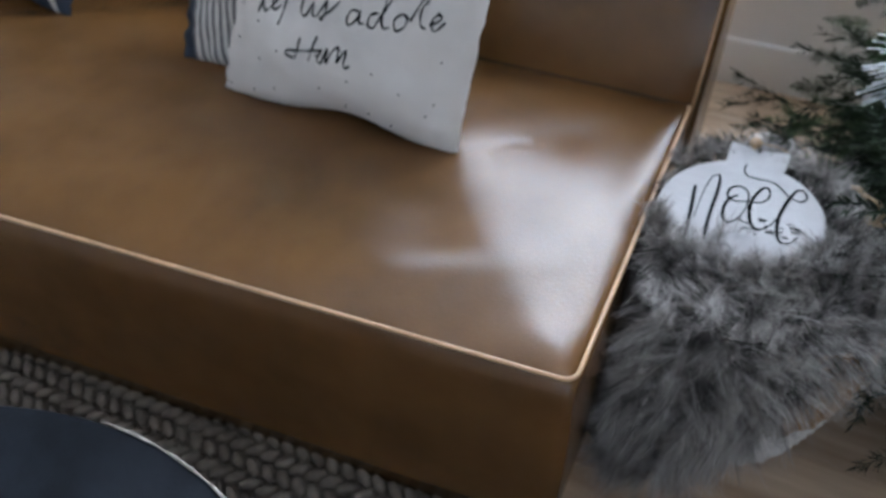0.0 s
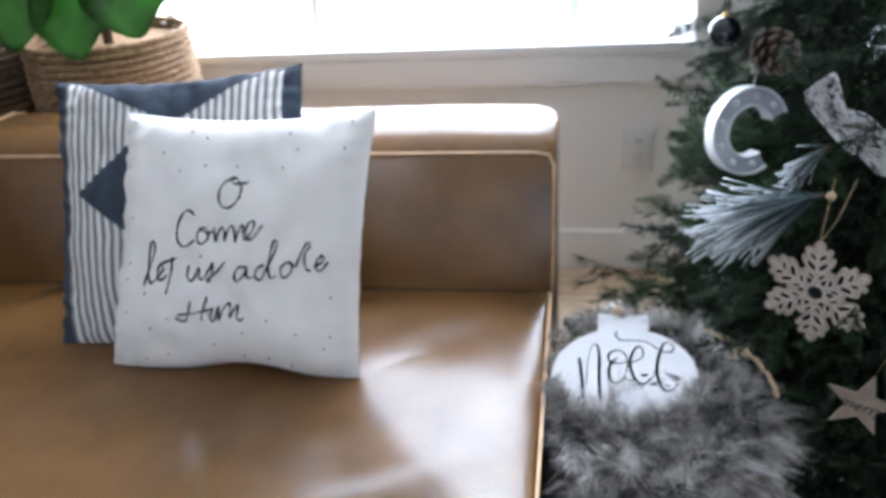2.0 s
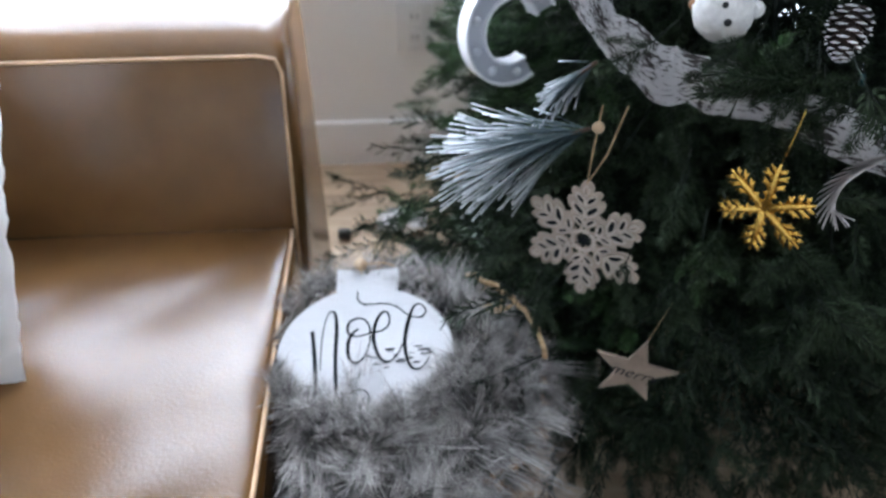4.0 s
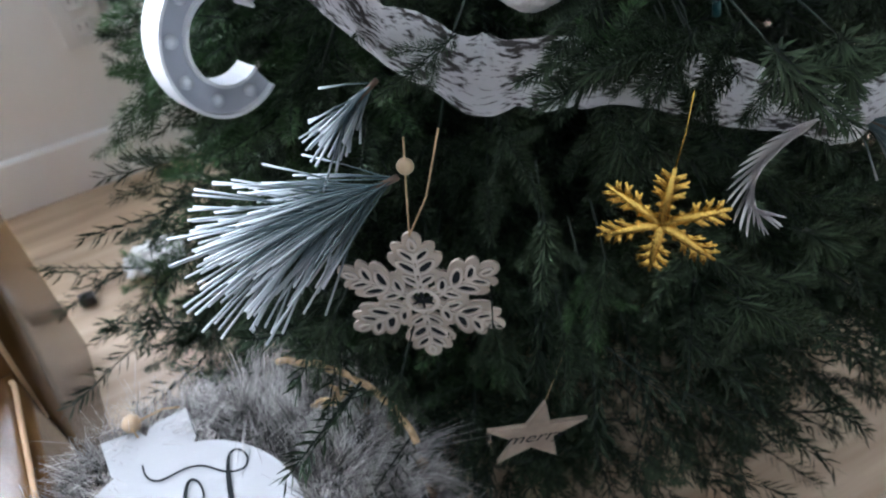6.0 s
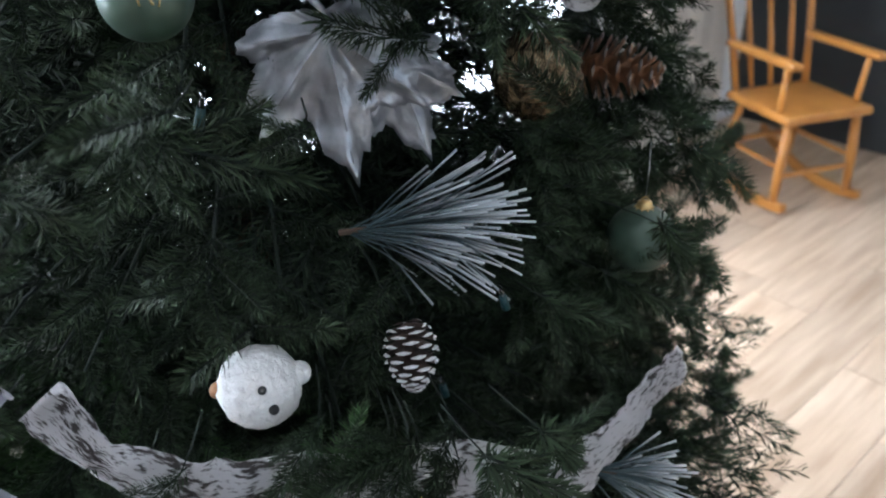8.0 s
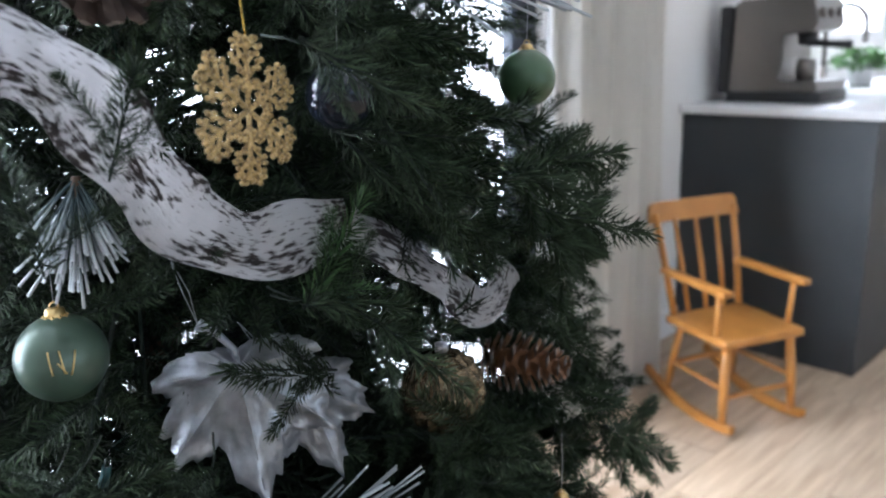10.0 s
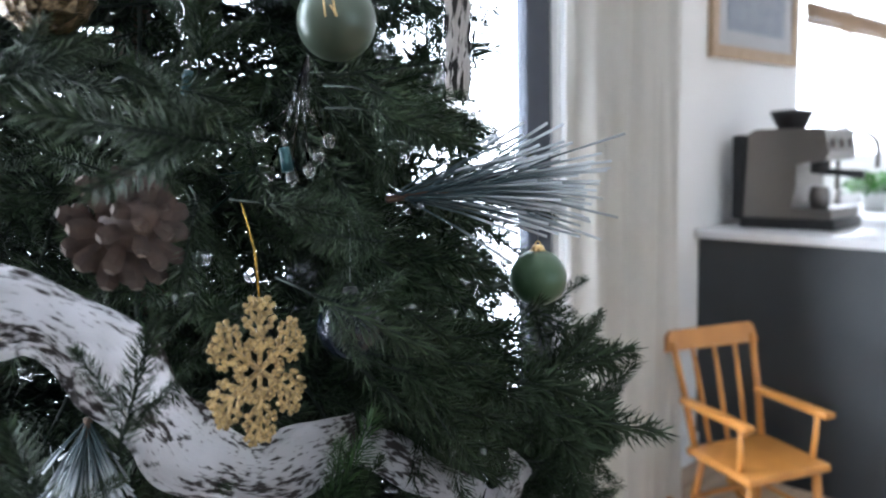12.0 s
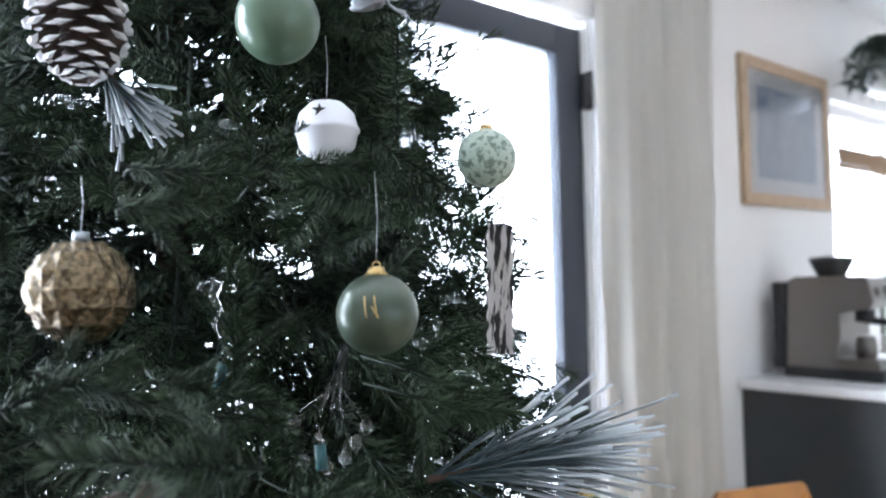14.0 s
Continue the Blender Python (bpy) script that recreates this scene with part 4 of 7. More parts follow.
for base, tip in leaf_at:
    base, tip = V(base), V(tip)
    fwd = (tip - base).normalized()
    side = fwd.cross(V((0, -0.5, 1))).normalized()
    upn = side.cross(fwd)
    ln = (tip - base).length
    bm = bmesh.new()
    g = []
    for i in range(13):
        f = i / 12
        w = 0.078 * math.sin(math.pi * min(1, f * 0.9 + 0.06)) ** 0.7 * (1.05 - 0.2 * math.cos(f * 5))
        g.append([bm.verts.new(base + fwd * ln * f + side * s * w + upn * (0.02 * math.sin(f * 3) + 0.014 * abs(s) + 0.004 * math.sin(f * 20) * s)) for s in (-1, -0.5, 0, 0.5, 1)])
    for u, v in zip(g, g[1:]):
        for i in range(4):
            bm.faces.new((u[i], u[i + 1], v[i + 1], v[i]))
    bmesh.ops.solidify(bm, geom=bm.faces[:], thickness=0.0008)
    tube(bm, [base, base.lerp(V((0, 0, base.z - 0.08)), 0.9)], 0.003, 6)
    part("leaf", bm, LEAF, plant)

# ---- rocking chair ----
chair = thing("rocking_chair", (2.737, 1.708, 0.0), "child-size honey pine rocking chair with spindle back", "rocking chair", turn=(0, 0, -23.7))
chair.scale = (0.84, 0.90, 0.957)


def rod(name, pts, rad, label=""):
    bm = bmesh.new()
    tube(bm, pts, rad, 12)
    return part(name, bm, CHAIR_WOOD, chair, label)


def rock_z(y):
    return 0.012 + 0.62 * (y + 0.02) ** 2 + (0.04 * max(0, y - 0.1) if y > 0.1 else 0)


for sx in (-1, 1):
    bm = bmesh.new()
    n = 22
    lo, hi = [], []
    for k in range(n + 1):
        y = -0.20 + 0.52 * k / n
        lo.append([bm.verts.new((sx * 0.165 + w, y, rock_z(y) - 0.010)) for w in (-0.012, 0.012)])
        hi.append([bm.verts.new((sx * 0.165 + w, y, rock_z(y) + 0.018)) for w in (-0.012, 0.012)])
    for k in range(n):
        bm.faces.new((lo[k][0], lo[k][1], lo[k + 1][1], lo[k + 1][0])[::-1])
        bm.faces.new((hi[k][0], hi[k][1], hi[k + 1][1], hi[k + 1][0]))
        bm.faces.new((lo[k][0], hi[k][0], hi[k + 1][0], lo[k + 1][0])[::-1])
        bm.faces.new((lo[k][1], hi[k][1], hi[k + 1][1], lo[k + 1][1]))
    for k in (0, n):
        bm.faces.new((lo[k][0], lo[k][1], hi[k][1], hi[k][0]))
    bmesh.ops.recalc_face_normals(bm, faces=bm.faces[:])
    part("rocker", bm, CHAIR_WOOD, chair, smooth=False)
    rod("leg", [(sx * 0.163, -0.145, rock_z(-0.145)), (sx * 0.155, -0.14, 0.16), (sx * 0.145, -0.13, 0.30)], [0.013, 0.018, 0.015])
    rod("leg", [(sx * 0.163, 0.16, rock_z(0.16)), (sx * 0.15, 0.14, 0.17), (sx * 0.14, 0.11, 0.30)], [0.012, 0.015, 0.013])
    rod("back_post", [(sx * 0.155, 0.135, 0.30), (sx * 0.172, 0.18, 0.48), (sx * 0.188, 0.235, 0.66)], [0.014, 0.013, 0.013])
    rod("arm_support", [(sx * 0.162, -0.10, 0.31), (sx * 0.172, -0.105, 0.465)], [0.011, 0.009])
    bm = bmesh.new()
    box(bm, (-0.024, -0.16, 0.462), (0.024, 0.185, 0.484), 0.009, 3)
    ob = part("armrest", bm, CHAIR_WOOD, chair)
    ob.location.x = sx * 0.176
for k in range(3):
    f = -0.5 + 0.5 * k
    rod("spindle", [(f * 0.17, 0.14, 0.31), (f * 0.185, 0.185, 0.48), (f * 0.2, 0.232, 0.64)], [0.008, 0.010, 0.008])
bm = bmesh.new()
box(bm, (-0.185, -0.165, 0.292), (0.185, 0.16, 0.322), 0.012, 3)
for v in bm.verts:
    v.co.z -= 0.006 * math.exp(-(v.co.x ** 2 + v.co.y ** 2) / 0.012) * (v.co.z > 0.3)
part("seat", bm, CHAIR_WOOD, chair)
bm = bmesh.new()
rail = [(-0.215, 0.0), (0.215, 0.0), (0.205, 0.055), (0.185, 0.073), (-0.185, 0.073), (-0.205, 0.055)]
slab(bm, rail, 0.022, m=pose(0, 0.237, 0.628, -16, 0, 0))
part("top_rail", bm, CHAIR_WOOD, chair, smooth=False)
for y, z in ((-0.14, 0.12), (0.15, 0.14)):
    rod("stretcher", [(-0.158, y, z), (0, y, z + 0.004), (0.158, y, z)], [0.008, 0.011, 0.008])
for sx in (-1, 1):
    rod("stretcher", [(sx * 0.158, -0.14, 0.15), (sx * 0.156, 0.14, 0.15)], 0.008)

# ---- kitchen end: cabinet, counter, coffee machine, picture ----
cab = thing("kitchen_cabinet", (3.6, 1.85, 0.0), "charcoal painted kitchen peninsula cabinet", "cabinet")
bm = bmesh.new()
box(bm, (-0.34, -0.355, 0.0), (0.34, 0.348, 0.905), 0.003, 1)
part("body", bm, DARK, cab, smooth=False)
bm = bmesh.new()
box(bm, (-0.352, -0.36, 0.004), (-0.341, -0.33, 0.904), 0.002, 1)
part("end_trim", bm, DARK, cab, smooth=False)
top = thing("countertop", (3.6, 1.85, 0.906), "white quartz countertop with a thin square edge", "countertop")
bm = bmesh.new()
box(bm, (-0.375, -0.385, 0.0), (0.375, 0.346, 0.034), 0.004, 2)
part("slab", bm, COUNTER, top)
mach = thing("espresso_machine", (3.535, 1.937, 0.9415), "brushed steel espresso machine with a black bean hopper", "coffee machine", turn=(0, 0, 0))
SIDEWAYS = pose(0, 0, 0, 0, 0, 90)
mach.scale = (0.9, 0.9, 0.95)
bm = bmesh.new()
slab(bm, [(-0.20, 0.045), (-0.20, 0.075), (-0.035, 0.085), (-0.055, 0.17), (-0.05, 0.255), (-0.17, 0.27), (-0.185, 0.30), (-0.165, 0.385), (-0.14, 0.395), (0.12, 0.395), (0.15, 0.38), (0.165, 0.045)], 0.30, m=SIDEWAYS)
part("body", bm, STEEL, mach, smooth=False)
bm = bmesh.new()
box(bm, (-0.15, 0.17, 0.03), (0.15, 0.225, 0.375), 0.012, 3)
part("water_tank", bm, BLACK, mach, "dark smoked water tank")
bm = bmesh.new()
box(bm, (-0.155, -0.215, 0.0), (0.155, 0.18, 0.042), 0.008, 2)
part("base", bm, BLACK, mach)
bm = bmesh.new()
box(bm, (-0.135, -0.205, 0.076), (0.135, -0.045, 0.082), 0.002, 1)
part("drip_tray", bm, STEEL, mach, "slotted steel drip tray")
bm = bmesh.new()
lathe(bm, [(0.055, 0.395), (0.06, 0.405), (0.085, 0.452), (0.088, 0.468), (0.03, 0.474)], 28, 0, (0.0, 0.03, 0))
part("bean_hopper", bm, BLACK, mach)
bm = bmesh.new()
lathe(bm, [(0.032, 0.218), (0.038, 0.224), (0.038, 0.268), (0.02, 0.272)], 24, 0, (-0.05, -0.115, 0))
part("group_head", bm, BLACK, mach)
bm = bmesh.new()
tube(bm, [(-0.05, -0.115, 0.226), (-0.055, -0.18, 0.222), (-0.065, -0.29, 0.214)], [0.015, 0.013, 0.017], 10)
part("portafilter", bm, BLACK, mach)
bm = bmesh.new()
lathe(bm, [(0.030, 0.083), (0.038, 0.088), (0.040, 0.13), (0.033, 0.165), (0.031, 0.166)], 24, 0, (-0.06, -0.12, 0))
part("milk_jug", bm, STEEL, mach, "small steel jug")
for x in (-0.09, 0.0, 0.09):
    bm = bmesh.new()
    bmesh.ops.create_cone(bm, cap_ends=True, segments=20, radius1=0.02, radius2=0.018, depth=0.016, matrix=pose(x, -0.182, 0.335, 90, 0, 0))
    part("knob", bm, STEEL, mach)
run = thing("kitchen_cabinet", (5.2, 1.88, 0.0), "charcoal base cabinets under the kitchen window", "cabinet")
bm = bmesh.new()
box(bm, (-1.19, -0.28, 0.1), (1.19, 0.315, 0.905), 0.003, 1)
part("body", bm, DARK, run, smooth=False)
bm = bmesh.new()
box(bm, (-1.19, -0.22, 0.0), (1.19, 0.30, 0.099))
part("plinth", bm, BLACK, run, smooth=False)
for k in range(4):
    bm = bmesh.new()
    box(bm, (-1.18 + 0.595 * k, -0.302, 0.12), (-0.595 + 0.595 * k, -0.282, 0.89), 0.004, 1)
    leaf_door = part("door", bm, DARK, run, smooth=False)
    bm = bmesh.new()
    tube(bm, [(-0.65 + 0.595 * k, -0.325, 0.62), (-0.65 + 0.595 * k, -0.325, 0.80)], 0.006, 8)
    part("handle", bm, STEEL, leaf_door)
top2 = thing("countertop", (5.2, 1.88, 0.906), "white quartz countertop along the kitchen window", "countertop")
bm = bmesh.new()
box(bm, (-1.222, -0.315, 0.0), (1.22, 0.316, 0.034), 0.004, 2)
part("slab", bm, COUNTER, top2)
tap = thing("kitchen_faucet", (4.283, 2.06, 0.9415), "tall arched steel kitchen faucet", "faucet")
bm = bmesh.new()
lathe(bm, [(0.028, 0.0), (0.028, 0.012), (0.016, 0.02), (0.013, 0.10)], 20)
part("base", bm, STEEL, tap)
bm = bmesh.new()
tube(bm, [(0, 0, 0.09), (0, 0, 0.28)] + [(0, -0.085 + 0.085 * math.cos(radians(q)), 0.28 + 0.085 * math.sin(radians(q))) for q in range(15, 181, 15)] + [(0, -0.17, 0.20)], 0.011, 12)
part("spout", bm, STEEL, tap)
bm = bmesh.new()
tube(bm, [(0.012, 0, 0.06), (0.06, 0, 0.085)], [0.007, 0.005], 8)
part("lever", bm, STEEL, tap)
herb = thing("potted_herb", (4.454, 1.95, 0.9415), "small green leafy herb in a white pot", "potted plant")
bm = bmesh.new()
lathe(bm, [(0.001, 0.0), (0.045, 0.0), (0.06, 0.09), (0.062, 0.10), (0.054, 0.10), (0.05, 0.085)], 24)
part("pot", bm, TRIM, herb)
blades = []
r4 = random.Random(12)
for k in range(420):
    a, el = r4.uniform(0, 6.28), r4.uniform(0.1, 1.3)
    d = V((math.cos(a) * math.cos(el), math.sin(a) * math.cos(el), math.sin(el)))
    blades.append((V((d.x * 0.05, d.y * 0.05, 0.09)) + d * r4.uniform(0, 0.08), d + V((r4.gauss(0, 0.4), r4.gauss(0, 0.4), 0)), V((r4.gauss(0, 0.3), r4.gauss(0, 0.3), -0.5)), r4.uniform(0.04, 0.07), 0.009))
tagged(strands("foliage", blades, [LEAF], herb, 2), "green leaves", kind="stuff")

pic = thing("framed_picture", (3.69, KY - 0.014, 1.895), "pale oak framed blue abstract print on white wall", "picture")
for lo, hi in (((-0.385, -0.012, -0.295), (-0.335, 0.012, 0.295)), ((0.335, -0.012, -0.295), (0.385, 0.012, 0.295)), ((-0.335, -0.012, 0.245), (0.335, 0.012, 0.295)), ((-0.335, -0.012, -0.295), (0.335, 0.012, -0.245))):
    bm = bmesh.new()
    box(bm, lo, hi, 0.003, 1)
    part("frame", bm, PALE_WOOD, pic, smooth=False)
bm = bmesh.new()
box(bm, (-0.335, 0.0, -0.245), (0.335, 0.004, 0.245))
part("mount", bm, PAPER, pic, smooth=False)
bm = bmesh.new()
box(bm, (-0.255, -0.004, -0.185), (0.255, -0.0005, 0.185))
part("print", bm, PRINT, pic, smooth=False)
bm = bmesh.new()
box(bm, (-0.335, -0.008, -0.245), (0.335, -0.006, 0.245))
part("glazing", bm, GLASS, pic, smooth=False).visible_shadow = False

hang = thing("hanging_greenery", (4.20, 1.95, 2.14), "dark green trailing plant in a hanging pot", "hanging plant")
bm = bmesh.new()
lathe(bm, [(0.05, -0.05), (0.09, -0.03), (0.11, 0.06), (0.10, 0.065)], 28)
part("pot", bm, TRIM, hang)
bm = bmesh.new()
tube(bm, [(0, 0, 0.06), (0, 0, 0.46)], 0.003, 6)
part("cord", bm, BLACK, hang)
leafs = []
r2 = random.Random(8)
for k in range(1500):
    a, el = r2.uniform(0, 6.28), r2.uniform(-0.6, 1.2)
    rr = r2.uniform(0.08, 0.2)
    p = V((rr * math.cos(a) * math.cos(el), rr * math.sin(a) * math.cos(el), 0.08 + 0.13 * math.sin(el)))
    d = (p.normalized() + V((r2.gauss(0, 0.6), r2.gauss(0, 0.6), r2.gauss(0, 0.6)))).normalized()
    leafs.append((p, d, V((r2.gauss(0, 0.2), r2.gauss(0, 0.2), -0.3)), r2.uniform(0.03, 0.055), 0.007))
strands("foliage", leafs, [HEDGE], hang, 2)

# ---- plug and cable on the floor ----
plug = thing("plug_cable", (0.12, 1.74, 0.0), "black cable end with a dark plug on the floor", "cable")
bm = bmesh.new()
box(bm, (-0.013, -0.010, 0.004), (0.013, 0.010, 0.024), 0.004, 2)
part("plug", bm, BLACK, plug)
bm = bmesh.new()
tube(bm, [(0.01, 0.005, 0.012), (0.03, 0.03, 0.008), (0.06, 0.035, 0.006), (0.10, 0.05, 0.006), (0.2, 0.06, 0.006)], 0.0025, 8)
part("cord", bm, CABLE, plug)

# ---- the tree ----
AX, AY = 0.78, 1.50
# The camera's usual standpoint before the tree.
VIEW_XY = V((0.42, 0.66))
HEIGHTS = [0.06, 0.16, 0.3, 0.5, 0.78, 0.99, 1.24, 1.65, 2.0, 2.32]
RADII = [0.52, 0.64, 0.665, 0.62, 0.565, 0.525, 0.462, 0.335, 0.19, 0.03]

# Place and size of each ornament (branches are cleared between it and the camera).
O = {
    "C": ((0.392, 1.305, 0.655), 0.078), "flake": ((0.457, 1.074, 0.503), 0.074), "gold": ((0.589, 0.957, 0.626), 0.050), "star": ((0.505, 0.972, 0.396), 0.045),
    "plush": ((0.566, 1.090, 0.760), 0.031), "cone": ((0.672, 1.055, 0.750), 0.032), "tuft1": ((0.395, 1.10, 0.605), 0.08), "tuft2": ((0.72, 1.085, 0.865), 0.06),
    "tuft4": ((0.80, 1.03, 1.262), 0.05), "feather": ((0.633, 0.935, 0.672), 0.03), "leaf": ((0.665, 1.12, 0.935), 0.055), "leaf_two": ((0.73, 1.11, 0.91), 0.03), "gball": ((0.563, 1.146, 1.014), 0.036),
    "fball": ((0.815, 1.070, 0.928), 0.036), "bcone": ((0.965, 1.108, 0.893), 0.048), "dball": ((0.925, 1.035, 0.762), 0.034), "gflake": ((0.621, 1.000, 1.165), 0.042),
    "bigcone": ((0.580, 1.046, 1.238), 0.044), "txt": ((0.684, 1.010, 1.341), 0.027), "goldball": ((0.560, 1.079, 1.357), 0.033), "sball": ((0.928, 1.075, 1.164), 0.026),
    "pball": ((0.858, 1.103, 1.447), 0.025), "bell": ((0.700, 1.078, 1.447), 0.024), "topball": ((0.683, 1.104, 1.517), 0.026), "tcone": ((0.577, 1.134, 1.498), 0.04),
    "stick": ((0.822, 1.060, 1.350), 0.03), "mist": ((0.682, 1.050, 1.292), 0.025), "navy": ((0.712, 1.045, 1.165), 0.022), "redcone": ((0.398, 1.200, 0.800), 0.035),
    "navy2": ((0.351, 1.335, 0.800), 0.025), "ribA1": ((0.454, 1.141, 0.734), 0.035), "ribA2": ((0.49, 1.09, 0.710), 0.035), "ribA3": ((0.545, 1.05, 0.699), 0.03), "ribA7": ((0.80, 0.965, 0.645), 0.03),
    "ribB1": ((0.575, 1.071, 1.170), 0.035), "ribB2": ((0.637, 1.085, 1.090), 0.035), "ribB3": ((0.69, 1.078, 1.062), 0.035), "ribB5": ((0.86, 1.076, 0.985), 0.03),
}
CLEAR = [(V(p), r) for p, r in O.values()]


def blocked(p, rnd):
    """Whether a twig here would hide an ornament from where the camera stands."""
    for c, r in CLEAR:
        d = V((VIEW_XY.x - c.x, VIEW_XY.y - c.y, max(1.04, min(1.3, c.z + 0.06)) - c.z)).normalized()
        t = (p - c).dot(d)
        if -0.004 < t < 0.24 and (p - c - d * t).length < r * 0.85 + 0.006:
            return rnd.random() > 0.05
    return False


def twig_variant(seed, n=138, length=0.086, reach=0.0168, wide=0.00082, lean0=62, shade_factor=1.0):
    """A bottle-brush twig: needles set in a spiral, leaning towards the tip."""
    r = np.random.RandomState(seed)
    s = np.sort(r.uniform(0.02, 1.0, n)) ** 0.92
    az = np.arange(n) * 2.39996 + r.normal(0, 0.25, n)
    turn = seed * 0.9
    bow = np.stack([0.020 * s * s * np.sin(turn), 0.020 * s * s * np.cos(turn), length * s], 1)
    lean = np.radians(lean0 - 30 * s ** 5 + r.normal(0, 4.5, n))
    d = np.stack([np.sin(lean) * np.cos(az), np.sin(lean) * np.sin(az), np.cos(lean)], 1)
    ln = (reach * (0.8 + 0.3 * np.sin(np.pi * s ** 0.8)) * r.uniform(0.85, 1.15, n))[:, None]
    side = np.cross(d, np.array([0.2, 0.1, 1.0]) + r.normal(0, 0.35, (n, 3)))
    side /= np.linalg.norm(side, axis=1, keepdims=True)
    fwd = np.array([0.0, 0.0, 1.0]) * ln * 0.10
    v = np.stack([bow - side * wide * 0.6, bow + d * ln * 0.55 + side * wide, bow + d * ln + fwd, bow + d * ln * 0.55 - side * wide], 1)
    e = bow[-1]
    stem = np.array([[-0.0011, 0, 0], [0.0011, 0, 0], e + (0.0005, 0, 0), e - (0.0005, 0, 0)])
    stem2 = stem[:, [1, 0, 2]] if abs(e[0]) < 1e-9 else np.array([[0, -0.0011, 0], [0, 0.0011, 0], e + (0, 0.0005, 0), e - (0, 0.0005, 0)])
    return np.concatenate([v.reshape(-1, 3), stem, stem2]), np.concatenate([np.tile([0, 0.5 * shade_factor, shade_factor, 0.5 * shade_factor], n), np.zeros(8)]), n


tree = thing("christmas_tree", (AX, AY, 0.0), "dense dark green artificial Christmas tree with needled boughs", "christmas tree")
variants = [twig_variant(k) for k in range(7)]
fine = [twig_variant(40 + k, 230, 0.090, 0.0172, 0.00082, 63) for k in range(5)]
# Inner twigs: shade inside the tree is painted as duller needle colour.
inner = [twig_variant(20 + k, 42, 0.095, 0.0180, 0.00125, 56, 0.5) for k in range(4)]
rt = random.Random(21)
tw_v, tw_a, tw_i = [], [], []
limbs = bmesh.new()


def put_twig(base, d, scale, tone, deep=False, near=False):
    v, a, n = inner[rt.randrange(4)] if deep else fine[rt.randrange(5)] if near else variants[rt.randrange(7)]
    q = d.to_track_quat("Z", "Y").to_matrix() @ Matrix.Rotation(rt.uniform(0, 6.28), 3, "Z")
    m = np.array(q) * scale
    tw_v.append(v @ m.T + np.array(base))
    tw_a.append(a)
    tw_i.append(np.concatenate([np.full(n, tone), [2, 2]]))


z, tier = 0.08, 0
while z < 2.24:
    rad = float(np.interp(z, HEIGHTS, RADII))
    count = max(5, int((7 + rad * (27 if z > 0.45 else 36)) * (0.75 if z > 1.75 else 1)))
    for k in range(count):
        a = 2 * math.pi * (k + rt.uniform(-0.33, 0.33)) / count + tier * 0.7
        out_d = V((math.cos(a), math.sin(a), 0))
        rise = rt.uniform(-0.15, 0.15) * rad / 0.5
        tip_r = float(np.interp(z + rise, HEIGHTS, RADII)) * rt.uniform(0.80, 1.0)
        if z > 0.4 and out_d.x < -0.5:
            tip_r *= 0.91
        if out_d.x < -0.3 and out_d.y > -0.1:
            tip_r *= 0.80
        if z < 0.6:
            tip_r *= 1 + 0.01 * max(0.0, 0.75 * out_d.x - 0.66 * out_d.y)
        if AY + tip_r * out_d.y > WY - 0.05:
            tip_r = min(tip_r, (WY - 0.05 - AY) / out_d.y)
        zz = z + rt.uniform(-0.03, 0.03)
        side = V((-out_d.y, out_d.x, 0))
        swing = rt.uniform(-0.10, 0.10)

        def on_limb(f):
            return out_d * (0.025 + (tip_r - (0.088 if z > 0.7 else 0.104)) * f) + side * swing * f * f * tip_r + V((0, 0, zz + rise * f + 0.03 * math.sin(f * 3.1) - 0.03 * f * f))
        end = 1.0
        while end > 0.35 and any(blocked(V((AX, AY, 0)) + on_limb(e), random.Random(1)) for e in (end, end - 0.07, end - 0.14, end - 0.21)):
            end -= 0.1
        pts = [on_limb(f) for f in (0, 0.33 * end, 0.66 * end, end)]
        tube(limbs, pts, [0.005, 0.0032, 0.002, 0.0012], 5)
        # Window light put into the needle colour on the low left side.
        tone = 1 if (out_d.x < -0.7 and z < 0.8 and rt.random() < 0.45) else 0
        behind = out_d.dot(V((VIEW_XY.x - AX, VIEW_XY.y - AY, 0)).normalized()) < -0.62
        f = 0.16 if not behind else 0.3
        step = (0.064 if not behind else 0.085) / max(0.08, tip_r)
        while f < end:
            p = on_limb(f)
            ahead = (on_limb(min(1, f + 0.05)) - on_limb(f - 0.05)).normalized()
            for sgn in (-1, 1):
                yaw = radians(rt.uniform(34, 62)) * sgn
                d = (ahead * math.cos(yaw) + side * math.sin(yaw) + V((0, 0, rt.uniform(-0.55, 0.45)))).normalized()
                sc = rt.uniform(0.72, 1.15) * (1.05 - 0.25 * f)
                w = V((AX, AY, 0)) + p
                if not (blocked(w + d * 0.11 * sc, rt) or blocked(w + d * 0.055 * sc, rt) or blocked(w + d * 0.02, rt)):
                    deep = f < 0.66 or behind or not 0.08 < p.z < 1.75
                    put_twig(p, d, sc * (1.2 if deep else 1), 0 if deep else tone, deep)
            f += step * rt.uniform(0.8, 1.2)
        p = on_limb(end - 0.03)
        d = (on_limb(end) - on_limb(end - 0.15)).normalized() + V((0, 0, rt.uniform(-0.1, 0.3)))
        w = V((AX, AY, 0)) + p
        if not (blocked(w + d * 0.11, rt) or blocked(w + d * 0.05, rt)):
            put_twig(p, d.normalized(), rt.uniform(0.72, 0.95), tone, behind)
